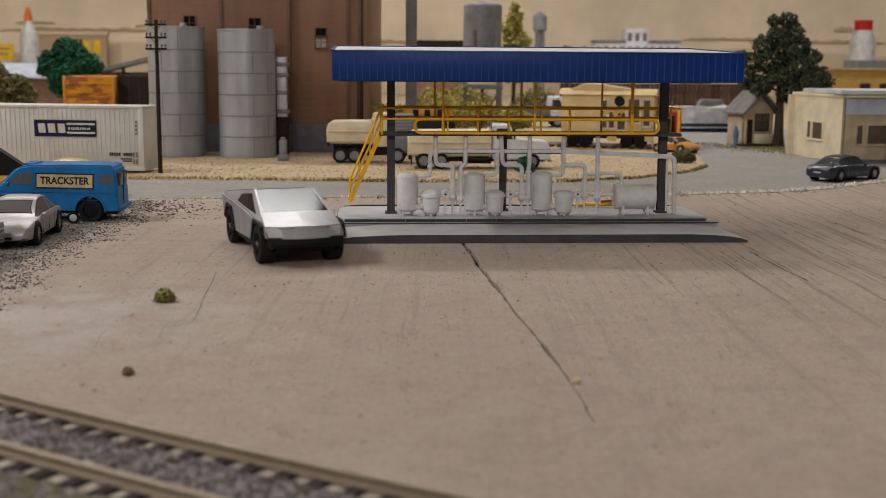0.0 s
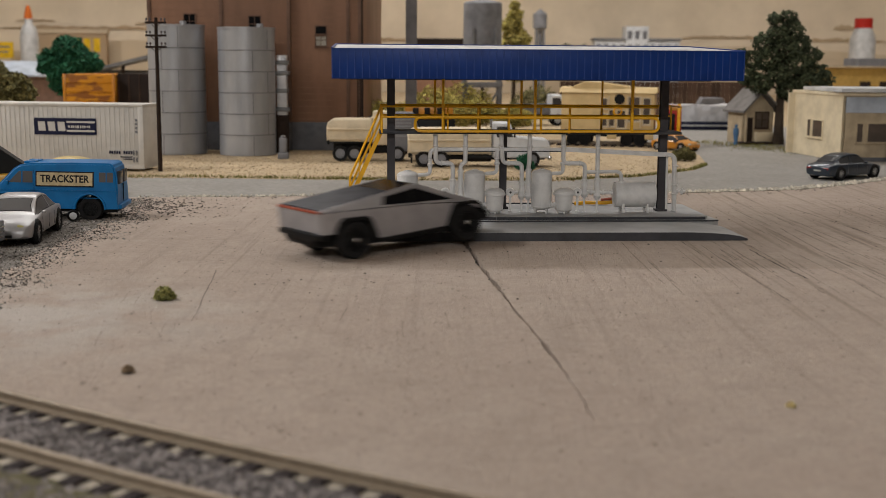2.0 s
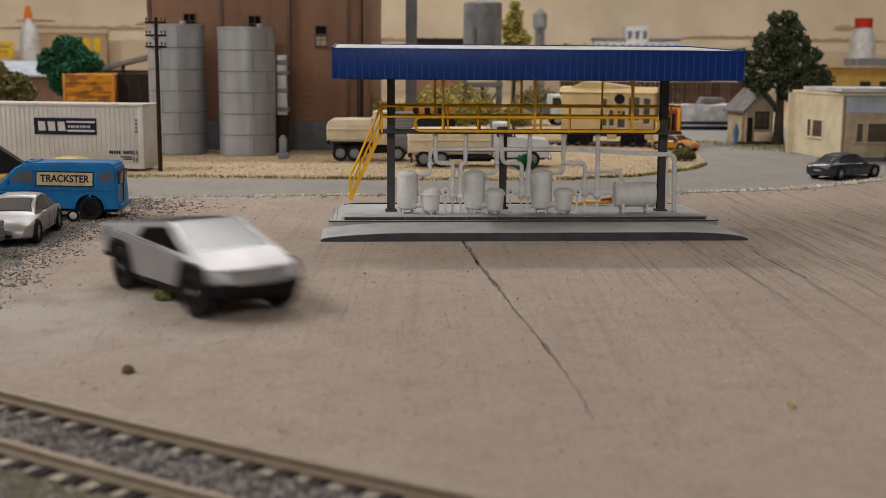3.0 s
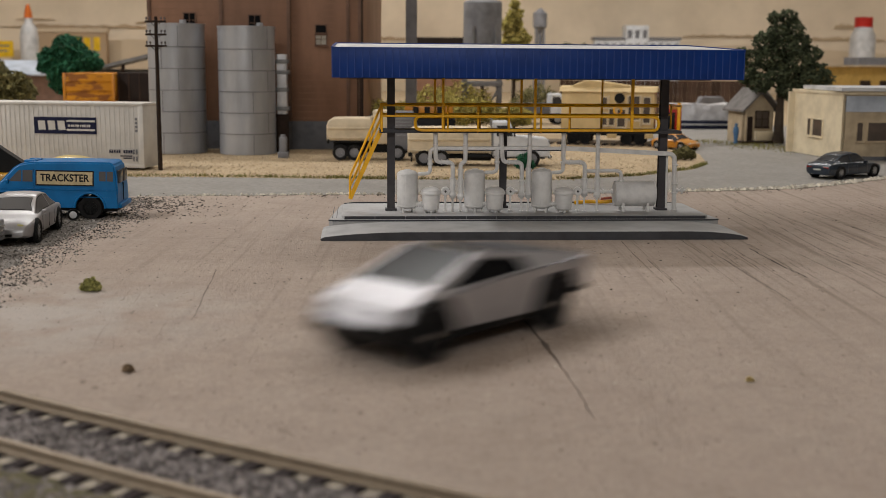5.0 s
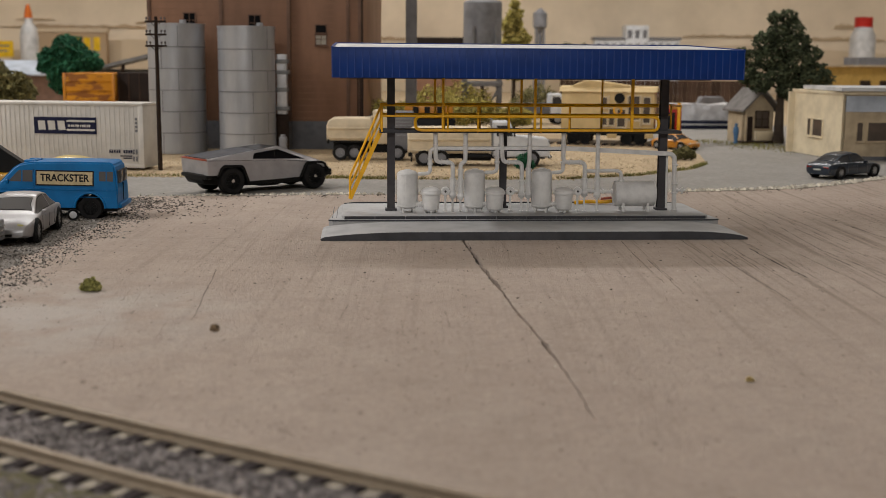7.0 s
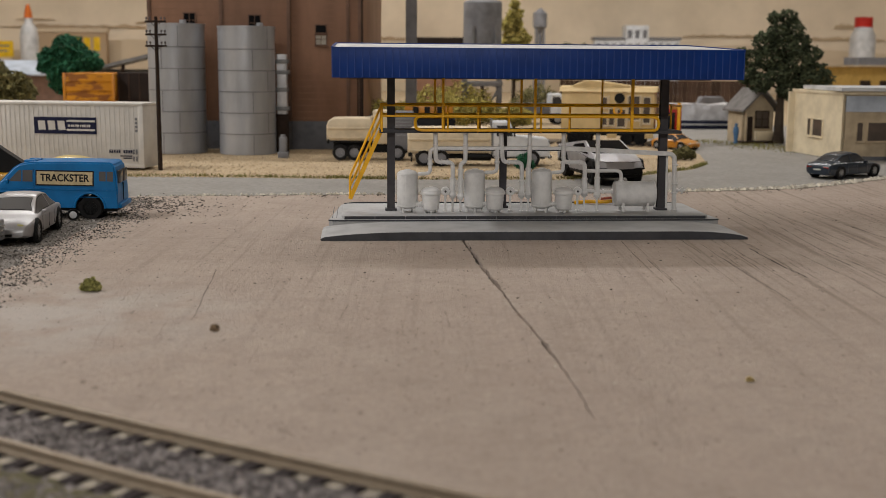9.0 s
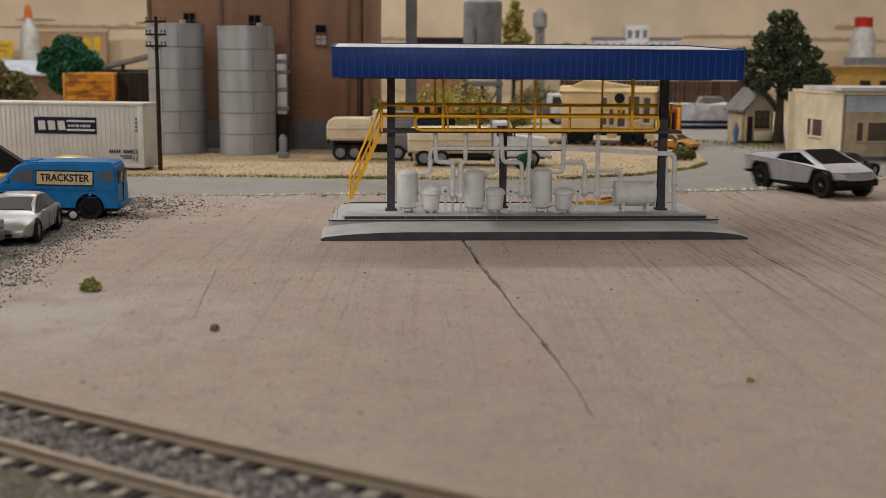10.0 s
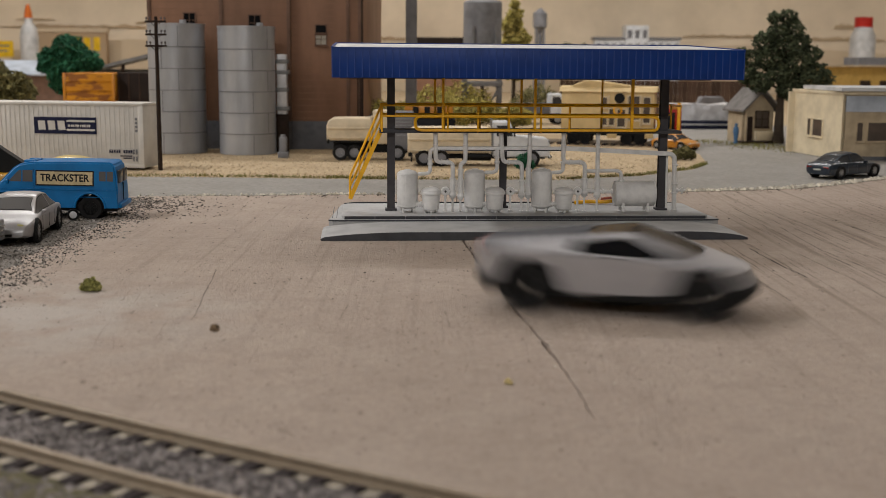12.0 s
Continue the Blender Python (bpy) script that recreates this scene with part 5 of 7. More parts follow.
def build_van():
    van = thing("delivery_van", "bright blue toy delivery van with a lettered side panel", "van", cm(-19.82, 59.4, 0.0, 0, -1.2, 184))
    h, w = 3.40, 1.32
    # nose at +x; its left side is seen
    prof = [(-h, 0.62), (-h + 0.02, 1.5), (-h + 0.10, 2.3), (-h + 0.2, 2.76), (-h + 0.42, 2.90), (-1.0, 2.90), (1.0, 2.83), (1.45, 2.74), (1.7, 2.6), (2.45, 1.80), (2.95, 1.66), (3.2, 1.45), (3.28, 1.2), (3.28, 0.62)]
    arch = []
    for cx in (2.15, -2.0):
        arch += [(cx + 0.72 * math.cos(a), 0.60 + 0.74 * math.sin(a)) for a in [math.pi * k / 8 for k in range(9)]]
    bm = BM()
    poly = prof + [(2.87, 0.60)] + arch[1:9] + [(-1.28, 0.60)] + arch[10:18]
    vs = []
    for sg in (-1, 1):
        vs.append([bm.verts.new((x, sg * w * (1.0 if z < 1.6 else 1 - 0.10 * (z - 1.6) / 1.3), z)) for x, z in poly])
    n = len(poly)
    bm.faces.new(vs[0][::-1]), bm.faces.new(vs[1])
    for k in range(n):
        bm.faces.new((vs[0][k], vs[0][(k + 1) % n], vs[1][(k + 1) % n], vs[1][k]))
    bmesh.ops.recalc_face_normals(bm, faces=bm.faces)
    es = [e for e in bm.edges if e.calc_face_angle(0) > 0.7 and e.verts[0].co.z > 1.2 and e.verts[1].co.z > 1.2]
    bmesh.ops.bevel(bm, geom=es, offset=0.09, segments=3, affect="EDGES")
    part("body", bm, VAN_BLUE, van)
    part("underbody", box(BM(), -3.3, 3.1, -1.1, 1.1, 0.42, 0.9, 0.05), BLACK, van)

    def side(x0, x1, z0, z1, sg, mat, name, t=0.012, skew=0.0):
        def y(z):
            return sg * w * (1.0 if z < 1.6 else 1 - 0.10 * (z - 1.6) / 1.3)
        bm = BM()
        q = [(x0, z0), (x1, z0), (x1 - skew, z1), (x0, z1)]
        a = [bm.verts.new((x, y(z) + sg * t, z)) for x, z in q]
        b = [bm.verts.new((x, y(z) - sg * 0.03, z)) for x, z in q]
        bm.faces.new(a), bm.faces.new(b[::-1])
        for k in range(4):
            bm.faces.new((a[k], b[k], b[(k + 1) % 4], a[(k + 1) % 4]))
        return part(name, bm, mat, van, smooth=False)
    for sg in (1, -1):
        side(0.80, 1.98, 1.88, 2.44, sg, PALEGLASS, "side_window", 0.012, 0.52)
        side(1.28, 1.34, 1.88, 2.44, sg, VAN_BLUE, "quarter_pillar", 0.03)
        side(0.72, 0.745, 0.85, 2.5, sg, BLACK, "door_gap", 0.006)
        side(-3.3, -1.3, 1.14, 1.17, sg, VAN_BLUE, "crease", 0.025)
        side(-2.78, -2.46, 1.96, 2.44, sg, PALEGLASS, "side_window")
        side(-3.14, -2.84, 1.96, 2.44, sg, PALEGLASS, "side_window")
        side(-3.3, 3.2, 1.50, 1.53, sg, VAN_BLUE, "trim_line", 0.03)
        part("mirror", box(BM(), 1.95, 2.08, sg * 1.28, sg * 1.46, 1.78, 1.98, 0.03), VAN_BLUE, van)
        part("headlight", cyl(BM(), (3.24, sg * 0.9, 1.2), 0.2, 0.1, "x"), LAMPGLASS, van)
    quad_panel([(1.72, -1.14, 2.58), (1.72, 1.14, 2.58), (2.42, 1.2, 1.83), (2.42, -1.2, 1.83)], 0.08, CARGLASS, van, "windscreen", (0, 0, 1.5))
    for y0 in (-1.0, 0.1):
        part("rear_window", box(BM(), -h - 0.01, -h + 0.12, y0, y0 + 0.9, 1.85, 2.5, 0.04), CARGLASS, van)
    part("rear_bumper", box(BM(), -h - 0.16, -h + 0.05, -1.25, 1.25, 0.62, 0.86, 0.05), VAN_BLUE, van)
    for y0 in (-0.7, 0.2):
        part("roof_vent", box(BM(), 0.75, 1.35, y0, y0 + 0.5, 2.78, 2.90, 0.04), VAN_BLUE, van)
    for y0 in (-0.02,):
        part("rear_door_gap", box(BM(), -h - 0.012, -h + 0.1, y0 - 0.015, y0 + 0.015, 0.9, 1.8), BLACK, van, smooth=False)
    # the cream panel with its dark frame and letters, on the left side
    frame_ = side(-2.2, 0.65, 1.70, 2.46, 1, BLACK, "sign_frame", 0.02)
    side(-2.14, 0.59, 1.76, 2.40, 1, material("cream sign", (0.62, 0.5, 0.3), 0.5), "sign_panel", 0.03)
    m = Matrix.Translation((-0.775 * C, (w * (1 - 0.10 * (2.08 - 1.6) / 1.3) + 0.032) * C, 2.08 * C)) @ Matrix.Rotation(math.pi, 4, "Z") @ Matrix.Rotation(math.pi / 2 - 0.10, 4, "X")
    lettering("sign_letters", "TRACKSTER", 0.50, BLACK, van, m, 0.88)
    for cx in (2.15, -2.0):
        for sg in (1, -1):
            arc = [(cx + 0.76 * math.cos(a), sg * 1.33, 0.60 + 0.78 * math.sin(a)) for a in [math.pi * k / 12 for k in range(13)]]
            part("arch_lip", tube(BM(), arc, 0.06, 6), VAN_BLUE, van)
    wheels(van, (2.15, -2.0), 1.02, 0.6, 0.5, BLACK)
    loose = thing("small_wheel", "small loose white wheel lying under the van", "wheel", cm(-18.35, 57.5, 0.32, 0, 0, 15))
    part("tyre", lathe(BM(), [(0.18, -0.08), (0.27, -0.1), (0.3, 0), (0.27, 0.1), (0.18, 0.08)], (0, 0, 0), "y", 20, False), BLACK, loose)
    part("disc", cyl(BM(), (0, -0.09, 0), 0.19, 0.18, "y"), WHITE, loose)


def dump_bed(parent, x0, x1, half, z0, z1):
    """A smooth dump box: sides that lean out to a ledge, a rounded top load and a sloping tail."""
    zm = z0 + (z1 - z0) * 0.52
    prof = [(0.86, z0), (0.96, z0 + 0.14), (0.97, zm - 0.1), (1.04, zm), (1.04, zm + 0.10), (0.97, zm + 0.14), (0.96, z1 - 0.22), (0.90, z1 - 0.08), (0.7, z1)]
    rows = []
    for x, k, sink in ((x0, 0.9, 0.55), (x0 + 0.12, 0.99, 0.28), (x0 + 0.45, 1.0, 0.04), ((x0 + x1) / 2, 1.0, 0.0), (x1 - 0.3, 1.0, 0.0), (x1 - 0.08, 0.99, 0.04), (x1, 0.93, 0.12)):
        right = [(x, -half * y * k, z - (sink if z > z1 - 0.4 else 0)) for y, z in prof]
        rows.append(right + [(p, -q, t) for p, q, t in right[::-1]])
    part("dump_box", hull(BM(), rows), CREAM, parent, "cream moulded dump box")
    for sg in (1, -1):
        part("side_ledge", box(BM(), x0 + 0.15, x1 - 0.1, sg * half * 1.03 - 0.04, sg * half * 1.03 + 0.04, z0 + 0.22, z0 + 0.30, 0.02), CREAM, parent)
        part("tail_hinge", box(BM(), x0 + 0.05, x0 + 0.25, sg * half * 0.9 - 0.1, sg * half * 0.9 + 0.1, z0 - 0.22, z0 + 0.12, 0.03), BLACK, parent)
    part("cab_guard", box(BM(), x1 - 0.1, x1 + 0.08, -half * 0.98, half * 0.98, z0, z1 + 0.1, 0.03), CREAM, parent)


def build_trucks():
    t = thing("dump_truck", "cream toy dump truck with black wheels and a white cab", "truck", cm(2.4, 90.6, 0, 0, 0, 2))
    part("chassis", box(BM(), -4.6, 5.4, -0.75, 0.75, 0.55, 0.95, 0.05), BLACK, t)
    dump_bed(t, -5.2, 1.1, 1.35, 0.95, 2.95)
    bm = prism(BM(), [(1.3, 0.7), (1.3, 3.4), (2.6, 3.4), (3.1, 2.3), (5.5, 2.15), (5.7, 1.6), (5.7, 0.7)], "y", -1.2, 1.2, 0.1)
    part("cab", bm, WHITE, t, "white bonneted cab")
    for sg in (1, -1):
        part("side_window", prism(BM(), [(1.6, 2.3), (1.6, 3.1), (2.5, 3.1), (2.85, 2.3)], "y", sg * 1.19, sg * 1.23), CARGLASS, t, smooth=False)
        part("mirror", box(BM(), 2.9, 3.0, sg * 1.25, sg * 1.5, 2.3, 2.9, 0.03), BLACK, t)
        part("headlight", cyl(BM(), (5.68, sg * 0.85, 1.5), 0.16, 0.08, "x"), LAMPGLASS, t)
    part("bumper", box(BM(), 5.6, 5.85, -1.25, 1.25, 0.55, 0.85, 0.04), CHROME, t)
    part("exhaust", cyl(BM(), (1.15, -1.15, 0.9), 0.1, 3.0), CHROME, t)
    part("fuel_tank", cyl(BM(), (-1.0, -1.0, 0.75), 0.34, 2.2, "x"), BLACK, t)
    part("mud_flap", box(BM(), -4.95, -4.85, -1.3, 1.3, 0.3, 1.0, 0.02), BLACK, t)
    part("grille", box(BM(), 5.66, 5.76, -0.6, 0.6, 0.95, 1.95, 0.03), GREYCAB, t)
    wheels(t, (-3.95, -2.65, 4.3), 1.2, 0.62, 0.5, STEELGREY_CAB)
    t = thing("dump_trailer", "cream toy dump trailer with black wheels beside the warehouse", "trailer", cm(-6.7, 95.2, 0, 0, 0, 0))
    part("chassis", box(BM(), -2.2, 3.6, -0.7, 0.7, 0.6, 1.5, 0.05), BLACK, t)
    dump_bed(t, -2.7, 0.9, 1.35, 1.55, 3.4)
    part("cab_box", box(BM(), 1.0, 2.6, -1.3, 1.3, 1.3, 4.0, 0.15), CREAM, t, "cream cab back")
    part("cab", prism(BM(), [(2.7, 0.8), (2.7, 3.9), (4.2, 3.9), (4.6, 2.6), (4.6, 0.8)], "y", -1.2, 1.2, 0.1), GREYCAB, t, "dark grey cab")
    for k in range(6):
        part("louvre", box(BM(), 2.85, 4.1, -1.24, -1.18, 2.0 + k * 0.26, 2.08 + k * 0.26, 0.01), STEELGREY_CAB, t)
    part("fender", box(BM(), -2.2, 0.7, -1.3, 1.3, 1.4, 1.48, 0.03), BLACK, t)
    wheels(t, (-1.6, -0.45, 3.0), 1.2, 0.62, 0.5, STEELGREY_CAB)
    # yellow machine half hidden behind the van, with a raised black boom
    y = thing("yellow_loader", "yellow toy tow truck with a raised black boom", "truck", cm(-25.8, 66.4, 0, 0, 0, 10))
    part("body", box(BM(), -3.0, 2.2, -1.2, 1.2, 0.6, 1.55, 0.12), TRUCK_YELLOW, y)
    part("cab", prism(BM(), [(-2.8, 1.5), (-2.6, 2.7), (-1.0, 2.7), (-0.5, 1.5)], "y", -1.1, 1.1, 0.1), TRUCK_YELLOW, y)
    part("boom", prism(BM(), [(-1.0, 1.6), (-0.6, 3.4), (0.2, 3.3), (2.4, 1.7), (2.3, 1.45)], "y", -0.5, 0.5, 0.04), BLACK, y, "black boom")
    part("tail_lamp", box(BM(), 2.15, 2.27, -1.0, -0.6, 0.9, 1.15, 0.03), TAILRED, y)
    wheels(y, (-1.9, 1.2), 1.05, 0.55, 0.45)
    sedan("yellow_car", "small pale yellow toy car behind the van", "car", cm(-22.7, 70.0, -0.03, 0, 0, 175), paint("pale yellow", (0.6, 0.45, 0.16)), 5.8, 2.5, 2.25)
    # the silver car's headlamps are coloured greenish yellow
    sedan("silver_car", "silver toy saloon parked on the gravel", "car", cm(-19.2, 52.6, 0.02, 0, 0, 276), SILVER, 6.5, 2.55, 1.95, glass=PALEGLASS, lamp=material("yellow tinted lamp", (0.42, 0.38, 0.12), 0.35))
    sedan("black_car", "dark blue-black toy saloon parked on the road", "car", cm(28.6, 83.4, -0.03, 0, 0, 34), CAR_BLACK, 5.9, 2.35, 1.8)
    sedan("orange_car", "small orange yellow toy sports car by the engine shed", "car", cm(21.5, 108.6, -0.03, 0, 0, 312), ORANGE, 4.3, 2.2, 1.5)
    # the blunt black nose of another toy beside the silver car
    b = thing("black_pickup", "black toy pickup with a bare grille beside the silver car", "truck", cm(-21.75, 47.2, 0.02, 0, 0, 0))
    part("body", box(BM(), -3.2, 3.3, -1.2, 1.2, 0.45, 1.25, 0.1), BLACK, b)
    part("cab", prism(BM(), [(-2.2, 1.2), (-1.9, 2.1), (0.2, 2.1), (0.9, 1.2)], "y", -1.1, 1.1, 0.1), BLACK, b)
    part("grille", box(BM(), 3.25, 3.45, -1.1, 1.1, 0.5, 1.35, 0.05), GREYCAB, b)
    for z in (0.7, 0.9, 1.1):
        part("grille_bar", box(BM(), 3.42, 3.5, -1.0, 1.0, z - 0.04, z + 0.04, 0.01), CHROME, b)
    wheels(b, (-2.2, 2.7), 1.05, 0.5, 0.45)
    g = thing("grey_truck", "grey toy truck far behind the shelter", "truck", cm(12.3, 150, 0, 0, 0, 5))
    part("bed", box(BM(), -3.2, 1.0, -1.4, 1.4, 1.2, 2.6, 0.1), GREYCAB, g)
    part("cab", prism(BM(), [(1.0, 0.8), (1.0, 3.9), (2.4, 3.9), (3.2, 2.4), (3.2, 0.8)], "y", -1.3, 1.3, 0.15), WHITE, g)
    part("cab_window", prism(BM(), [(1.3, 2.5), (1.3, 3.5), (2.2, 3.5), (2.8, 2.5)], "y", -1.33, -1.28), CARGLASS, g, smooth=False)
    wheels(g, (-2.0, 2.0), 1.15, 0.7, 0.5)


def build_container():
    c = thing("freight_container", "white ribbed freight container with a dark company panel", "container", cm(-21.5, 84.0, 0, 0, 0, 172))
    L, W, z0, z1 = 17.5, 3.0, 0.16, 4.72
    m_white = material("container white", (0.60, 0.57, 0.53), 0.5, 0, (0.54, 0.51, 0.47), 0.5, 6)
    # x runs from the near end towards the far end; the face seen is at y = 0
    part("box", box(BM(), 0.05, L, -W, -0.05, z0, z1 - 0.08, 0.03), m_white, c)
    part("roof", box(BM(), 0, L, -W - 0.04, 0.04, z1 - 0.1, z1 + 0.08, 0.03), m_white, c)
    part("bottom_rail", box(BM(), 0, L, -0.06, 0.03, z0, z0 + 0.3, 0.02), m_white, c)
    part("corner_post", box(BM(), 0, 0.4, -0.06, 0.03, z0 + 0.3, z1 - 0.1, 0.02), m_white, c)
    rib = None
    n = 46
    for i in range(n):
        x = 0.75 + (L - 1.2) * i / (n - 1)
        m = cm(x, 0, 0)
        if rib is None:
            rib = part("rib", box(BM(), -0.035, 0.035, -0.06, -0.018, z0 + 0.3, z1 - 0.1), m_white, c, "", m, False)
        else:
            again(rib, m)
    NAVY = material("navy panel", (0.012, 0.014, 0.045), 0.5)
    x0, x1, za, zb = 3.55, 8.3, 2.55, 3.75
    part("company_panel", box(BM(), x0, x1, 0.0, 0.025, za, zb), NAVY, c, "dark navy company panel", smooth=False)
    for zz in (za + 0.22, za + 0.86):
        part("panel_stripe", box(BM(), x0 + 0.1, x1 - 2.5, 0.02, 0.035, zz, zz + 0.13), m_white, c, smooth=False)
    # the big mark as three plain slanted blocks
    mark = BM()
    for cx in (x1 - 0.6, x1 - 1.35, x1 - 2.1):
        prism(mark, [(cx - 0.30, 2.82), (cx + 0.24, 2.82), (cx + 0.30, 3.48), (cx - 0.24, 3.48)], "y", 0.02, 0.04)
    part("company_mark", mark, m_white, c)
    for i, wdt in enumerate((0.16, 0.1, 0.14, 0.12, 0.16, 0.1, 0.12, 0.15, 0.1, 0.14)):
        part("small_lettering", box(BM(), x1 - 2.75 - i * 0.17, x1 - 2.75 - i * 0.17 + wdt * 0.8, 0.02, 0.035, 3.05, 3.22), m_white, c, smooth=False)
    for i in range(10):
        if i != 4:
            part("number_bar", box(BM(), 0.9 + i * 0.18, 0.9 + i * 0.18 + 0.12, 0.008, 0.02, 1.22, 1.46), NAVY, c, smooth=False)
    for zz, wd in ((0.98, 0.9), (0.82, 0.7)):
        part("number_bar", box(BM(), 0.9, 0.9 + wd, 0.008, 0.02, zz, zz + 0.08), NAVY, c, smooth=False)
    for i in range(4):
        part("data_bar", box(BM(), 0.5 + (i % 2) * 0.22, 0.62 + (i % 2) * 0.22, 0.008, 0.03, 0.65 + (i // 2) * 0.5, 1.0 + (i // 2) * 0.5), GREYCAB, c, smooth=False)
        part("data_bar", box(BM(), 0.46, 0.62, 0.008, 0.03, 2.75 + i * 0.28, 2.92 + i * 0.28), GREYCAB, c, smooth=False)


build_van()
build_trucks()
build_container()
# ---- buildings, silos, trees and the far end of the layout ----
BROWN = material("brown siding", (0.245, 0.132, 0.083), 0.5, 0, (0.205, 0.11, 0.068), 0.5, 7, 0.01, 6, stretch=(1, 1, 0.3))
FOUND = material("grey foundation", (0.13, 0.13, 0.14), 0.85, 0, (0.10, 0.10, 0.108), 1.0, 7, 0.01)
TRIM = material("brown trim", (0.17, 0.10, 0.07), 0.7, 0, None, 1)
SILO = material("galvanised silo", (0.46, 0.47, 0.50), 0.34, 0.45, (0.35, 0.358, 0.38), 0.6, 7, 0.004, 4, stretch=(1, 1, 0.25))
SEAM = material("silo seam", (0.225, 0.225, 0.23), 0.6, 0.2, None, 1)
WOOD_DARK = material("dark stained wood", (0.035, 0.022, 0.016), 0.85, 0, None, 2)
INSUL = material("insulator", (0.12, 0.1, 0.1), 0.4, 0, None, 2)
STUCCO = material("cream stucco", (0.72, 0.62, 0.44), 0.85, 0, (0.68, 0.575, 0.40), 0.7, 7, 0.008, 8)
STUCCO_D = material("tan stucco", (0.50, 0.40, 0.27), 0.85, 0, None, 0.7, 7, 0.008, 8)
ROOF_W = material("white flat roof", (0.62, 0.62, 0.62), 0.7, 0, None, 0.7)
SHINGLE = material("grey shingle", (0.20, 0.185, 0.175), 0.9, 0, (0.15, 0.14, 0.13), 1.2, 7, 0.02, 6)
LEAF = material("dark green leaf", (0.085, 0.10, 0.055), 0.9, 0, (0.055, 0.068, 0.035), 1.5, 3, island=0.6)
LEAF_G = material("bright green leaf", (0.028, 0.13, 0.065), 0.9, 0, (0.018, 0.075, 0.04), 1.5, 3, island=0.6)
LEAF_O = material("olive leaf", (0.17, 0.15, 0.06), 0.9, 0, (0.10, 0.09, 0.035), 1.5, 3, island=0.6)
LEAF_Y = material("yellow green leaf", (0.52, 0.46, 0.13), 0.9, 0, (0.24, 0.18, 0.05), 1.5, 3, island=0.5)
BARK = material("bark", (0.07, 0.052, 0.038), 0.95, 0, None, 2, 6, 0.03, 5)
RUST = material("rusted orange paint", (0.55, 0.24, 0.015), 0.65, 0, (0.50, 0.20, 0.012), 0.5, 7, 0.01, 4, spots=(0.23, 0.085, 0.018), spot_scale=0.6, spot_amount=0.50, stretch=(0.35, 1, 1.6))
DARKBOX = material("dark brown boxcar", (0.022, 0.014, 0.011), 0.8, 0, None, 0.7)
STEELGREY = material("grey steel frame", (0.24, 0.24, 0.255), 0.6, 0, None, 0.7)
PALEBLUE = material("pale blue grey roof", (0.46, 0.5, 0.56), 0.6, 0, None, 0.5)
MURAL = material("mural brown", (0.33, 0.22, 0.13), 0.9, 0, (0.45, 0.34, 0.22), 0.12, 5)
MURAL2 = material("mural tan", (0.52, 0.41, 0.28), 0.9, 0, (0.57, 0.46, 0.33), 0.08, 5)
REDCAP = material("red cap", (0.55, 0.03, 0.02), 0.4, 0, None, 1)
ORANGECAP = material("orange cap", (0.7, 0.16, 0.02), 0.4, 0, None, 1)
BOTTLE = material("translucent white bottle", (0.55, 0.54, 0.53), 0.35, 0, None, 0.5)
CABOOSE = material("cream rail car", (0.66, 0.49, 0.25), 0.55, 0, (0.60, 0.44, 0.22), 0.6)
TARP = material("silver tarp", (0.70, 0.70, 0.73), 0.3, 0.2, (0.4, 0.4, 0.42), 0.6, 6, 0.3, 0.7)
NAVYP = material("navy blue hull", (0.02, 0.025, 0.06), 0.5, 0, None, 0.7)
FENCE = material("brown fence", (0.10, 0.062, 0.045), 0.85, 0, (0.075, 0.047, 0.034), 1.0, 6, 0, None, island=0.3)
DOLL = material("blue painted figure", (0.09, 0.19, 0.34), 0.7, 0, None, 2)
YSIGN = material("yellow sign", (0.8, 0.5, 0.02), 0.5, 0, None, 1)


def window(parent, x, z, w, h, y, mat=None, frame_mat=None, bars=True, wall=None):
    """A framed window set into a wall face that looks to -y, or to -y of the pose wall."""
    win = tagged(new("window"), "")
    win.parent, win.matrix_basis, win.empty_display_size = parent, (wall or Matrix.Identity(4)) @ cm(x, y, z), 0.004
    t = 0.09
    fm = frame_mat or TRIM
    part("frame", box(box(box(box(BM(), -w / 2 - t, w / 2 + t, -0.06, 0.05, -h / 2 - t, -h / 2), -w / 2 - t, w / 2 + t, -0.06, 0.05, h / 2, h / 2 + t),
                          -w / 2 - t, -w / 2, -0.06, 0.05, -h / 2, h / 2), w / 2, w / 2 + t, -0.06, 0.05, -h / 2, h / 2), fm, win, smooth=False)
    part("pane", box(BM(), -w / 2, w / 2, -0.012, 0.03, -h / 2, h / 2), mat or GLASS_DARK, win, smooth=False)
    if bars:
        part("glazing_bar", box(BM(), -w / 2, w / 2, -0.035, -0.012, -0.025, 0.025), fm, win, smooth=False)
        part("glazing_bar", box(BM(), -0.025, 0.025, -0.036, -0.012, -h / 2, h / 2), fm, win, smooth=False)
    part("sill", box(BM(), -w / 2 - 0.15, w / 2 + 0.15, -0.14, 0.05, -h / 2 - t - 0.08, -h / 2 - t), fm, win, smooth=False)


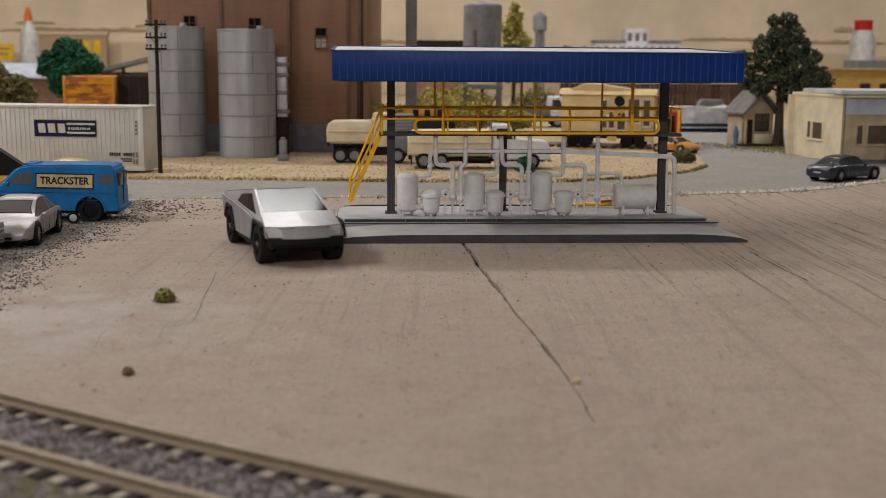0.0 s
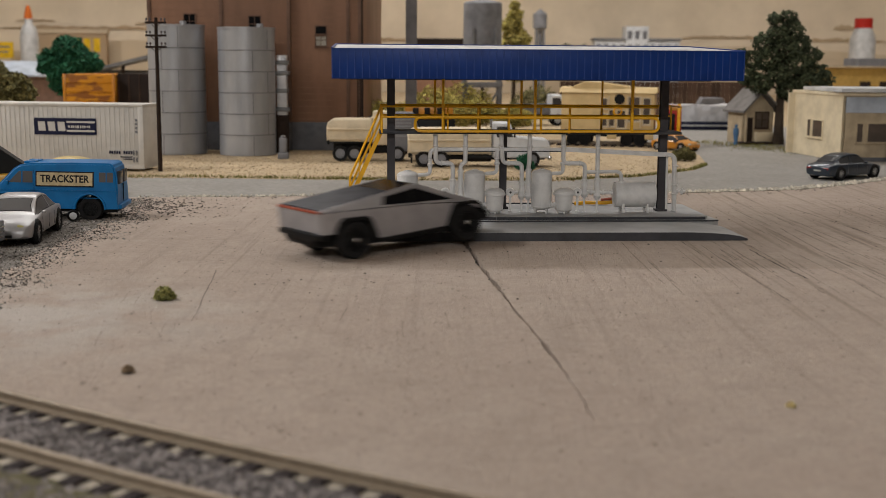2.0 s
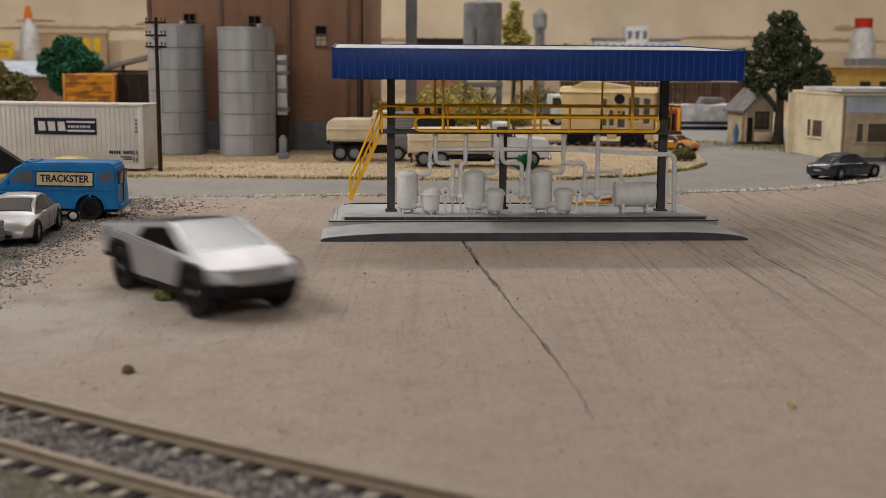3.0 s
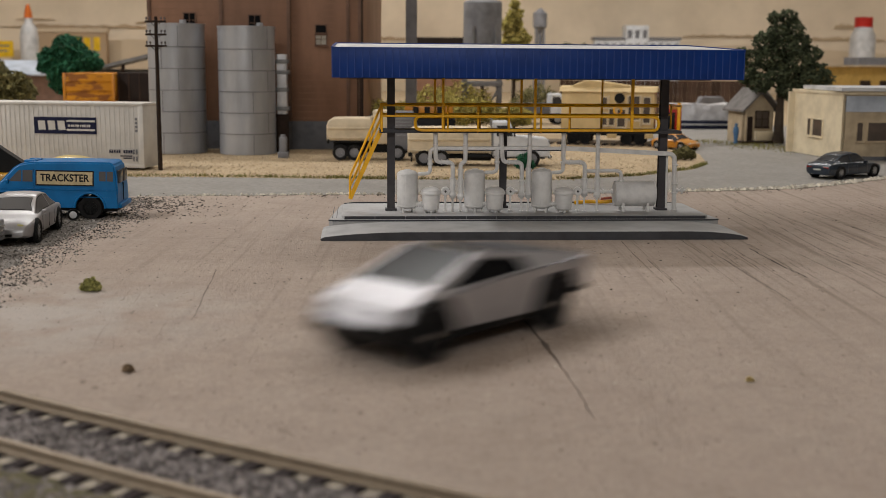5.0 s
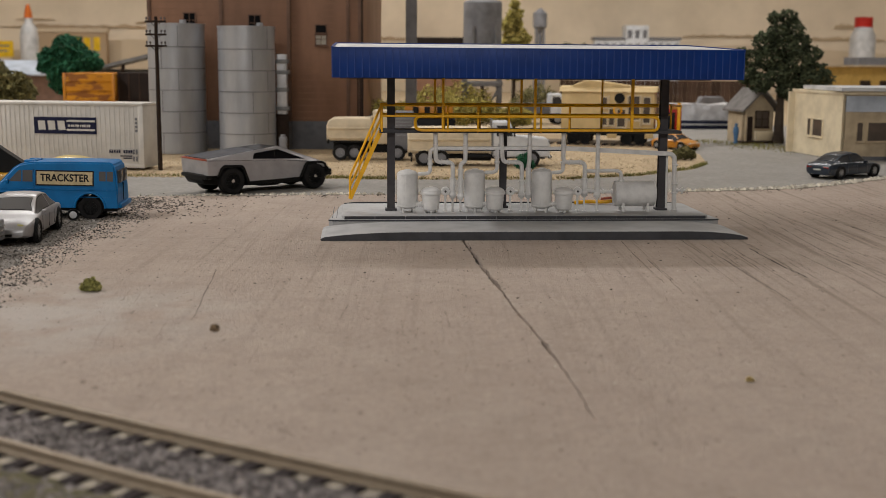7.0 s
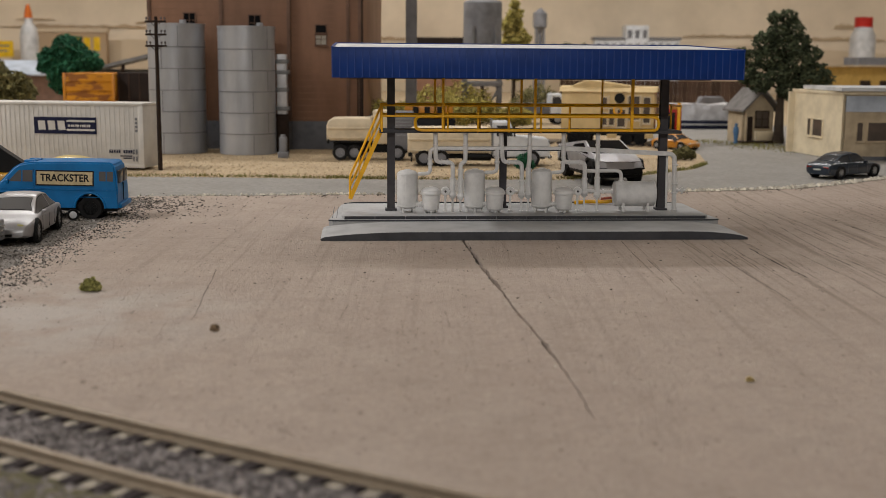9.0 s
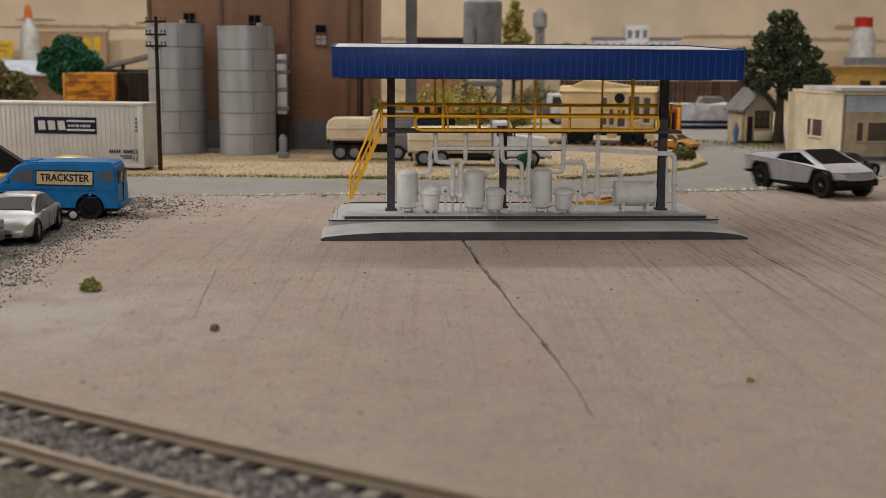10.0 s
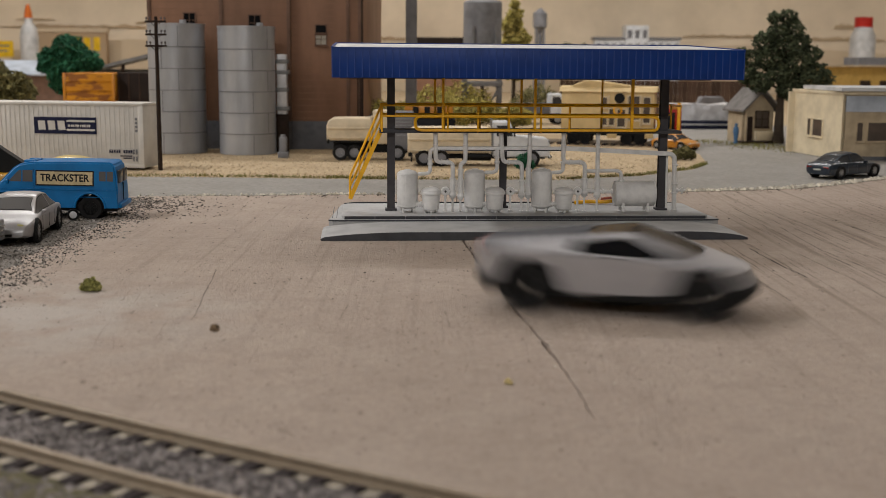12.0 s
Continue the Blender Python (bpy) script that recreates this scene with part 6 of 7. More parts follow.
def build_warehouse():
    b = thing("warehouse", "tall brown model warehouse with small windows and a grey foundation", "building", cm(-16.7, 105.0, 0))
    part("wall", box(BM(), -9.4, 3.0, 0, 34, 2.5, 17.5, 0.03), BROWN, b, "brown clapboard wall")
    part("wall", box(BM(), 3.0, 9.3, 0.35, 34, 2.5, 17.5, 0.03), BROWN, b, "brown clapboard wall")
    part("foundation", box(BM(), -9.6, 3.1, -0.12, 34, 0, 2.5, 0.03), FOUND, b, "grey concrete foundation")
    part("foundation", box(BM(), 3.1, 9.35, 0.2, 34, 0, 2.5, 0.03), FOUND, b, "grey concrete foundation")
    part("roof", prism(BM(), [(-10.2, 17.4), (0, 20.5), (10.0, 17.4), (10.0, 17.1), (-10.2, 17.1)], "y", -0.8, 34.5), SHINGLE, b, smooth=False)
    for x, y in ((-9.35, -0.1), (-3.0, -0.1), (2.95, -0.15), (8.15, 0.2), (9.2, 0.2)):
        part("pilaster", box(BM(), x - 0.16, x + 0.16, y, y + 0.35, 2.5, 17.4, 0.02), TRIM, b)
    # clapboards: thin proud battens on the near faces
    bat = None
    for i in range(26):
        z = 2.75 + i * 0.56
        m = cm(0, 0, z)
        if bat is None:
            bat = part("clapboard", box(box(BM(), -9.2, 2.8, -0.003, 0.02, 0, 0.05), 3.2, 9.1, 0.347, 0.37, 0, 0.05), BROWN, b, "", m, False)
        else:
            again(bat, m)
    pale = material("dusty pane", (0.45, 0.42, 0.36), 0.4, 0, None, 2)
    window(b, -5.8, 11.3, 0.95, 1.2, -0.02)
    window(b, -0.05, 11.1, 1.0, 1.3, -0.02)
    window(b, 5.75, 10.6, 0.9, 0.7, 0.33, bars=False)
    window(b, 5.75, 9.75, 0.9, 0.95, 0.33, pale)
    part("downpipe", tube(BM(), [(9.42, 0.0, 0.2), (9.42, 0.0, 16.5)], 0.09, 8), WOOD_DARK, b)
    part("ladder", tube(tube(BM(), [(9.0, 0.05, 1.0), (9.0, 0.05, 9.0)], 0.05, 6), [(9.25, 0.05, 1.0), (9.25, 0.05, 9.0)], 0.05, 6), WOOD_DARK, b)
    for z in [1.2 + 0.3 * i for i in range(26)]:
        part("rung", tube(BM(), [(9.0, 0.05, z), (9.25, 0.05, z)], 0.03, 5), WOOD_DARK, b)
    part("dock_door", box(BM(), -0.7, 2.3, -0.17, -0.1, 0.1, 2.3, 0.03), FOUND, b)
    v = thing("dust_chute", "grey sheet metal chute against the silo", "chute", cm(-13.95, 101.3, 0))
    part("duct", box(BM(), -0.42, 0.42, 0, 0.8, 3.3, 8.4, 0.05), TARP, v, "pale blotched sheet metal")
    for z, w in ((3.6, 0.6), (5.2, 0.5), (6.7, 0.62), (7.6, 0.55)):
        part("joint", box(BM(), -w, w, -0.12, 0.9, z, z + 0.35, 0.04), SEAM, v)
    part("bracket", box(BM(), -0.6, 0.5, 0.3, 0.7, 0, 3.3, 0.03), WOOD_DARK, v)
    p = thing("pump_box", "small grey pump cabinet on the lot", "machine", cm(-13.15, 95.9, 0))
    part("plinth", box(BM(), -0.42, 0.42, -0.35, 0.35, 0, 0.5, 0.04), STEELGREY, p)
    part("cabinet", box(BM(), -0.3, 0.3, -0.28, 0.28, 0.5, 1.7, 0.08), STEELGREY, p)
    part("cap", cyl(BM(), (0, 0, 1.7), 0.2, 0.2), STEELGREY, p)


def build_silo(x, y, h, turn):
    s = thing("grain_silo", "tall galvanised steel silo with banded seams", "silo", cm(x, y, 0, 0, 0, turn), "grain silos")
    r = 2.38
    prof = [(0, 0)]
    z, k = 0.0, 0
    n = 6
    for i in range(n):
        za, zb = h * i / n, h * (i + 1) / n
        prof += [(r, za + 0.02), (r + 0.01, (za + zb) / 2), (r, zb - 0.02)]
    part("shell", lathe(BM(), prof + [(0, h - 0.02)], (0, 0, 0), "z", 56), SILO, s)
    for i in range(1, n + 1):
        z = h * i / n
        part("band", lathe(BM(), [(r - 0.02, z - 0.06), (r + 0.05, z - 0.05), (r + 0.05, z + (0.12 if i == n else 0.01)), (r - 0.02, z + (0.13 if i == n else 0.02))], (0, 0, 0), "z", 56), SEAM if i < n else SILO, s)
    for i in range(n):
        a = -1.9 + 0.6 * (i % 2)
        part("seam", box(BM(), r - 0.01, r + 0.025, -0.025, 0.025, h * i / n + 0.04, h * (i + 1) / n - 0.07), SEAM, s, "", cm(0, 0, 0, 0, 0, math.degrees(a)), False)
    part("top", lathe(BM(), [(r - 0.05, h), (r * 0.4, h + 0.1), (0.2, h + 0.14), (0, h + 0.14)], (0, 0, 0), "z", 40), SILO, s)
    part("hatch", cyl(BM(), (0.8, -0.9, h + 0.08), 0.28, 0.35), SILO, s)


def build_pole(x, y, h, arms, tilt=0.0):
    p = thing("utility_pole", "dark wooden utility pole with crossarms and insulators" if arms else "dark bare wooden pole by the house", "utility pole", cm(x, y, 0, 0, tilt, 0))
    part("post", lathe(BM(), [(0.17, 0), (0.15, h * 0.5), (0.12, h), (0, h)], (0, 0, 0), "z", 12), WOOD_DARK, p)
    for z in arms:
        part("crossarm", box(BM(), -0.75, 0.75, -0.2, -0.08, z - 0.07, z + 0.07, 0.015), WOOD_DARK, p)
        for k in (-0.65, -0.4, 0.4, 0.65):
            part("insulator", lathe(BM(), [(0.03, 0), (0.03, 0.1), (0.075, 0.12), (0.075, 0.2), (0.04, 0.27), (0, 0.28)], (k, -0.14, z + 0.06), "z", 8), INSUL, p)
        part("brace", tube(tube(BM(), [(-0.4, -0.15, z), (0, -0.15, z - 0.4)], 0.025, 5), [(0.4, -0.15, z), (0, -0.15, z - 0.4)], 0.025, 5), WOOD_DARK, p)


def crown_mesh(blobs, n, size, seed):
    """Many small leaves on and in uneven clumps: blobs of (x, y, z, radius)."""
    rnd = random.Random(seed)
    V, F = [], []
    tot = sum(b[3] ** 2 for b in blobs)
    for bx, by, bz, br in blobs:
        for i in range(int(n * br * br / tot)):
            d = Vector((rnd.gauss(0, 1), rnd.gauss(0, 1), rnd.gauss(0, 1))).normalized()
            rr = br * (0.55 + 0.5 * rnd.random() ** 0.6) * (1 + 0.3 * noise.noise(d * 2.3 + Vector((bx, by, bz))))
            p = Vector((bx, by, bz)) + Vector((d.x * rr, d.y * rr, d.z * rr * 0.85))
            u = Vector((rnd.gauss(0, 1), rnd.gauss(0, 1), rnd.gauss(0, 1))).normalized()
            v = u.orthogonal().normalized()
            s = size * rnd.uniform(0.6, 1.4)
            k = len(V)
            V += [tuple((p + q) * C) for q in (u * s, v * s * 0.6, -u * s, -v * s * 0.6)]
            F.append((k, k + 1, k + 2, k + 3))
    return V, F


def tree(name, label, m, trunk_h, trunk_r, blobs, leaf, n=7000, size=0.22, seed=1, limbs=5):
    t = thing(name, label, "tree" if trunk_h > 1 else "bush", m)
    rnd = random.Random(seed)
    bm = lathe(BM(), [(trunk_r * 1.5, 0), (trunk_r * 1.05, trunk_h * 0.15), (trunk_r * 0.85, trunk_h * 0.6), (trunk_r * 0.4, trunk_h), (0, trunk_h)], (0, 0, 0), "z", 10)
    for v in bm.verts:
        v.co.x += 0.25 * trunk_r * noise.noise(v.co * 1.3)
    part("trunk", bm, BARK, t)
    for i in range(limbs):
        b = blobs[i % len(blobs)]
        z = trunk_h * rnd.uniform(0.45, 0.95)
        part("limb", tube(BM(), [(0, 0, z), (b[0] * 0.5, b[1] * 0.5, (z + b[2]) / 2 + 0.1), (b[0] * 0.9, b[1] * 0.9, b[2])], trunk_r * 0.3, 6, 0.3), BARK, t)
    V, F = crown_mesh(blobs, n, size, seed)
    me = bpy.data.meshes.new("crown")
    me.from_pydata(V, [], F)
    me.materials.append(leaf)
    o = new("crown", me)
    o.parent = t
    return t


def build_plants():
    rnd = random.Random(4)
    blobs = [(0.4, 0, 12.4, 0.9), (-0.9, 0.2, 12.3, 0.7), (0.9, 0, 11.2, 1.1), (-0.6, 0, 10.8, 1.1), (1.7, 0.3, 9.9, 1.1), (-1.9, 0, 10.0, 1.1), (0.2, -0.5, 9.4, 1.3), (2.9, 0, 8.8, 1.0), (-3.0, 0.2, 8.3, 1.1), (-1.6, -0.6, 8.2, 1.2),
             (1.4, -0.6, 7.9, 1.3), (3.4, 0, 7.2, 1.1), (-3.4, -0.3, 6.7, 1.0), (-0.4, -0.8, 6.9, 1.3), (-2.2, -0.6, 6.0, 1.2), (2.3, -0.7, 6.3, 1.2), (4.3, 0, 6.4, 0.9), (0.5, -0.8, 5.4, 1.2), (-4.0, 0.3, 8.9, 0.6)]
    tree("broadleaf_tree", "large dark green model tree beside the house", cm(33.5, 117.5, 0), 8.0, 0.45, blobs, LEAF, 10000, 0.19, 2, 18)
    tree("green_tree", "bright dark-green bushy model tree behind the container", cm(-47.6, 150, 0), 5.5, 0.4,
         [(0, 0, 9.2, 1.9), (-1.8, 0, 7.6, 1.9), (1.6, 0, 7.6, 2.0), (0, -0.5, 6.2, 2.3), (-2.8, 0, 6.8, 1.1), (3.4, 0, 7.2, 1.0), (-0.8, 0, 4.8, 1.6)], LEAF_G, 12000, 0.21, 5, 6)
    tree("olive_bush", "olive brown model shrub behind the container", cm(-46.3, 125, 0), 3.2, 0.3,
         [(-1.2, 0, 6.2, 1.6), (0.6, 0, 5.0, 1.7), (1.9, -0.3, 4.2, 1.3), (-1.6, -0.4, 4.4, 1.7), (0.4, -0.5, 3.2, 1.4)], LEAF_O, 7000, 0.2, 7, 5)
    tree("pine_tree", "thin yellow green conifer behind the shelter", cm(10.1, 172, 0), 14, 0.3,
         [(0, 0, 16.0, 0.7), (0.1, 0, 14.6, 1.1), (-0.3, 0, 13.0, 1.5), (0.3, 0, 11.2, 1.9), (0, 0, 9.2, 2.2), (0, 0, 7.2, 2.3)], LEAF_Y, 6000, 0.28, 9, 6)
    tree("yard_bush", "small green roadside bush", cm(19.9, 96.5, 0), 0.6, 0.1, [(0, 0, 0.6, 0.6), (-0.7, 0, 0.45, 0.45), (0.5, 0.2, 0.4, 0.45)], LEAF_O, 1800, 0.1, 11, 3)
    tree("weed", "small dark green weed behind the pipework", cm(6.0, 86.5, -0.02), 0.5, 0.08, [(0, 0, 0.8, 0.5), (0.3, 0, 0.4, 0.45), (-0.35, 0, 0.5, 0.4)], LEAF_G, 1200, 0.1, 12, 3)
    for i, (x, y, s, mt) in enumerate(((0.5, 135, 1.7, LEAF_Y), (-7.0, 122, 1.9, LEAF_Y), (-4.6, 124, 1.7, LEAF_Y), (2.2, 150, 2.6, LEAF_Y), (-1.5, 146, 2.4, LEAF_Y), (-3.6, 133, 1.3, LEAF_Y), (4.0, 140, 1.8, LEAF_Y), (8.2, 138, 1.4, LEAF_Y), (13, 165, 2.3, LEAF_O), (18, 160, 2.0, LEAF_Y), (-6.2, 140, 1.2, LEAF_O))):
        tree("far_bush", "low yellow green bush behind the shelter", cm(x, y, 0), 1.2, 0.15, [(0, 0, 1.5 * s * 0.8, s), (s * 0.8, 0, s, s * 0.8), (-s * 0.8, 0, s * 0.9, s * 0.8)], mt, 1800, 0.2, 20 + i, 3)
    for i, (x, s) in enumerate(((27, 2.0), (31, 1.7), (24.5, 1.5))):
        tree("far_shrub", "dark green shrub before the far wall", cm(x, 262, 5.5), 3.5, 0.3, [(0, 0, 4.6, s), (s, 0, 4.0, s * 0.8), (-s, 0, 3.8, s * 0.7)], LEAF, 1200, 0.35, 40 + i, 3)


BROWNPANE = material("brown dusty pane", (0.10, 0.072, 0.055), 0.3, 0, (0.06, 0.045, 0.036), 1.0)


def build_house():
    h = thing("stucco_house", "cream stucco model house with a white flat roof", "house", cm(33.05, 97.6, 0, 0, 0, 0))
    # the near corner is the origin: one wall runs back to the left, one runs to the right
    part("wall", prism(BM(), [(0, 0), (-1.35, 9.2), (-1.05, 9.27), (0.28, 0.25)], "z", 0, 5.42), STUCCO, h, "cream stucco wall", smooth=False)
    # front wall and its window frames take the darker stucco, the others the cream
    part("wall", prism(BM(), [(0.28, 0.05), (12, 0.35), (12, 0.65), (0.35, 0.35)], "z", 0, 4.3), STUCCO_D, h, "darker tan stucco wall", smooth=False)
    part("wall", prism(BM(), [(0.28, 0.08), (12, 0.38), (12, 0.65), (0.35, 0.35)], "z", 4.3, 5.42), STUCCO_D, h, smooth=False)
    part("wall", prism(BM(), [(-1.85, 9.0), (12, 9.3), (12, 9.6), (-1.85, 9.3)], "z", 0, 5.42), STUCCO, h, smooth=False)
    part("eave_band", prism(BM(), [(0.25, -0.02), (12, 0.28), (12, 0.36), (0.3, 0.07)], "z", 4.0, 5.3), PALEBLUE, h, "pale eave board", smooth=False)
    part("roof", prism(BM(), [(-0.35, -0.5), (-0.75, 8.6), (12.5, 9.4), (12.5, -0.2)], "z", 5.70, 6.0), ROOF_W, h, "white flat roof slab", smooth=False)
    part("roof_edge", prism(BM(), [(-0.1, -0.1), (-1.45, 9.4), (12.3, 9.8), (12.3, 0.1)], "z", 5.42, 5.66), STUCCO, h, smooth=False)
    fr = material("dark window frame", (0.10, 0.085, 0.07), 0.6)
    side = cm(-0.68, 4.6, 0, 0, 0, -81.7)
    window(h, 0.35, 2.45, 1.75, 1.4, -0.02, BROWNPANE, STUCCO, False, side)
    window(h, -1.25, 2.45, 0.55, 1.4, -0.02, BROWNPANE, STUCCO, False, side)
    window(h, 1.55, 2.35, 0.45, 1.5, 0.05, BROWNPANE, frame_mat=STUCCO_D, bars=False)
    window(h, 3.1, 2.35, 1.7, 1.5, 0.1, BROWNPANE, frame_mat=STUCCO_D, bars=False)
    part("skirting", prism(BM(), [(0.0, -0.04), (12, 0.24), (12, 0.3), (0.1, 0.04)], "z", 0, 0.3), FOUND, h, smooth=False)
    hut = thing("gatehouse", "tan gabled model gatehouse with grey shingles", "house", cm(31.55, 118.2, 0, 0, 0, 12))
    part("wall", box(BM(), -1.7, 1.7, 0.0, 3.2, 0, 3.4, 0.03), STUCCO_D, hut)
    part("gable", prism(BM(), [(-1.7, 3.4), (1.7, 3.4), (0, 5.2)], "y", 0.02, 3.18), STUCCO_D, hut, smooth=False)
    for sg in (1, -1):
        part("roof", prism(BM(), [(0, 5.45), (sg * 2.15, 3.3), (sg * 2.15, 3.1), (0, 5.2)], "y", -1.2, 3.6), SHINGLE, hut, "grey shingle roof", smooth=False)
    window(hut, 0.45, 2.35, 1.35, 1.5, -0.02, BROWNPANE, frame_mat=WOOD_DARK)
    part("door", box(BM(), -1.3, -0.55, -0.06, 0.02, 0, 2.6, 0.02), WOOD_DARK, hut)
    part("porch_post", box(BM(), -1.85, -1.65, -1.1, -0.9, 0, 3.2, 0.02), STUCCO_D, hut)
    part("porch_post", box(BM(), 1.65, 1.85, -1.1, -0.9, 0, 3.2, 0.02), STUCCO_D, hut)
    part("porch", box(BM(), -2.2, 2.0, -1.3, 0, -0.02, 0.22, 0.03), WOOD_DARK, hut)
    part("bench", box(BM(), -0.4, 1.75, -0.7, -0.1, 0.22, 1.15, 0.03), STUCCO, hut, "tan bench box")
    fig = lathe(BM(), [(0.2, 0), (0.18, 0.3), (0.24, 0.8), (0.3, 1.2), (0.26, 1.6), (0.12, 1.7), (0.17, 1.85), (0.13, 2.0), (0, 2.05)], (0, 0, 0), "z", 12)
    f = part("figurine", fig, DOLL, None, "small blue painted figurine beside the gatehouse", cm(28.95, 116.3, 0.0))
    tagged(f, "", "figurine")


def build_back():
    # steel tower with its tank, and a tall grey column
    t = thing("tank_tower", "grey steel tank on a braced tower", "tank tower", cm(4.85, 152, 0))
    part("tank", lathe(BM(), [(2.3, 9.3), (2.45, 9.5), (2.45, 15.2), (2.3, 15.4), (0, 15.9)], (0, 0, 0), "z", 32), STEELGREY, t)
    for x in (-2.2, 2.2):
        for y in (-2.0, 2.0):
            part("leg", box(BM(), x - 0.28, x + 0.28, y - 0.28, y + 0.28, 0, 9.4, 0.03), STEELGREY, t)
    part("deck", box(BM(), -2.6, 2.6, -2.4, 2.4, 4.7, 5.3, 0.05), STEELGREY, t)
    for sg in (1, -1):
        part("brace", bar(BM(), (sg * 2.2, -2.05, 4.6), (0.2 * sg, -2.05, 1.4), 0.3, 0.3), STEELGREY, t, smooth=False)
    part("strut", box(BM(), -0.2, 0.2, -2.2, -1.9, 0, 4.7), WOOD_DARK, t, smooth=False)
    for x in (-1.2, 1.6):
        part("vent_slot", box(BM(), x - 0.12, x + 0.12, -2.5, -2.2, 9.8, 12.2), SEAM, t, smooth=False)
    c = thing("grey_column", "tall plain grey steel column", "column", cm(-3.35, 120, 0))
    part("shaft", box(BM(), -0.56, 0.56, -0.5, 0.5, 0, 18, 0.06), STEELGREY, c)
    part("plinth", box(BM(), -0.8, 0.8, -0.7, 0.7, 0, 0.8, 0.06), STEELGREY, c)
    # rail cars on the far siding
    r = thing("cream_caboose", "cream model railway car with dark wheels", "railway car", cm(16.3, 114.5, 0, 0, 0, -14))
    part("body", box(BM(), -4.7, 4.2, -1.5, 1.5, 1.5, 5.1, 0.08), CABOOSE, r)
    part("roof", prism(BM(), [(-1.7, 5.1), (-1.2, 5.5), (0, 5.65), (1.2, 5.5), (1.7, 5.1)], "x", -4.9, 4.4), CABOOSE, r, smooth=False)
    part("cupola", prism(BM(), [(-4.2, 5.45), (-2.6, 6.15), (-1.6, 6.15), (3.6, 5.45)], "y", -1.15, 1.15, 0.06), CABOOSE, r)
    part("porthole", cyl(BM(), (0.9, -1.62, 4.5), 0.5, 0.14, "y"), BLACK, r, "round black vent")
    for x, z, ww, hh in ((-0.55, 4.1, 0.5, 0.9), (-0.55, 2.5, 0.5, 1.1), (0.2, 2.7, 0.45, 1.5), (1.1, 2.6, 0.7, 1.6), (2.3, 3.6, 1.0, 2.2), (3.5, 3.4, 0.6, 2.4)):
        window(r, x, z, ww, hh, -1.52, BROWNPANE, frame_mat=CREAM, bars=False)
    for x in (-0.1, 1.65, 2.95):
        part("grab_rail", tube(BM(), [(x, -1.62, 1.8), (x, -1.62, 4.8)], 0.06, 6), CREAM, r)
    part("hose_ring", lathe(BM(), [(0.38, -0.05), (0.46, 0), (0.38, 0.05), (0.30, 0)], (0.75, -1.66, 3.35), "y", 20, False), YELLOW, r, "yellow hose ring")
    part("step", box(BM(), -0.2, 0.7, -1.7, -1.4, 0.7, 1.6, 0.05), CABOOSE, r)
    part("step", box(BM(), 3.4, 4.2, -1.7, -1.4, 0.7, 1.6, 0.05), CABOOSE, r)
    part("underframe", box(BM(), -4.4, 4.0, -1.1, 1.1, 0.9, 1.5, 0.05), BLACK, r)
    wheels(r, (-3.6, -2.4, 1.6, 2.9), 1.0, 0.6, 0.3, BLACK)
    e = thing("red_engine", "small red and yellow toy engine end", "engine", cm(22.0, 113.6, 0, 0, 0, -10))
    part("body", box(BM(), -1.0, 0.9, -1.2, 1.2, 0.9, 3.9, 0.15), REDCAP, e)
    part("ladder", box(BM(), 0.5, 0.8, -1.35, -1.2, 0.8, 4.1, 0.03), YELLOW, e)
    part("grille", box(BM(), -0.8, 0.3, -1.28, -1.18, 1.3, 3.2, 0.05), BLACK, e)
    part("lamp_bar", box(BM(), -1.0, 0.9, -1.26, -1.1, 3.5, 3.8, 0.03), ORANGE, e)
    wheels(e, (-0.6, 0.5), 0.9, 0.45, 0.3, BLACK)
    o = thing("orange_excavator", "small orange machine behind the railings", "machine", cm(-1.2, 103, 0, 0, 0, 0))
    part("body", box(BM(), -2.2, 2.0, -0.9, 0.9, 3.0, 4.2, 0.12), ORANGE, o)
    part("tracks", box(BM(), -2.4, 2.2, -1.1, 1.1, 0, 3.0, 0.2), BLACK, o)
    for x in (-1.5, -0.5, 0.6):
        part("panel", box(BM(), x, x + 0.5, -0.97, -0.88, 3.2, 4.0, 0.03), BLACK, o)
    # siding rails in front of the rail cars
    s = thing("siding_track", "far siding track with brown rails", "railway track", None, "", "structure")
    for dy in (0, 2.25):
        part("rail", tube(BM(), [(6, 116 + dy, 0.22), (20.5, 112.5 + dy, 0.22)], 0.1, 6), RAIL, s)
    tie = None
    for i in range(17):
        x = 6.5 + i * 0.85
        m = cm(x, 117.1 - (x - 6) * 0.242, 0.05, 0, 0, -14)
        if tie is None:
            tie = part("tie", box(BM(), -0.2, 0.2, -1.8, 1.8, -0.06, 0.08), TIE, s, "", m, False)
        else:
            again(tie, m)
    # fence of boards, and the wrapped boat before it
    fnc = thing("board_fence", "tall brown board fence at the back", "fence", cm(26, 180, 0))
    brd = None
    for i in range(44):
        m = cm(-8 + i * 0.72, 0, 0)
        if brd is None:
            brd = part("board", box(BM(), -0.33, 0.33, -0.1, 0.1, 0, 5.1), FENCE, fnc, "", m, False)
        else:
            again(brd, m)
    part("fence_rail", box(BM(), -8.3, 23.3, 0.1, 0.3, 3.6, 4.1), FENCE, fnc, smooth=False)
    b = thing("wrapped_boat", "silver foil-wrapped hull on a dark blue base", "boat", cm(31.4, 143, 0, 0, 0, 0))
    part("hull", box(BM(), -4.2, 3.6, -1.4, 1.4, 0.0, 1.0, 0.2), NAVYP, b)
    part("stripe", box(BM(), -4.25, 3.65, -1.45, 1.45, 0.42, 0.62, 0.05), ROOF_W, b)
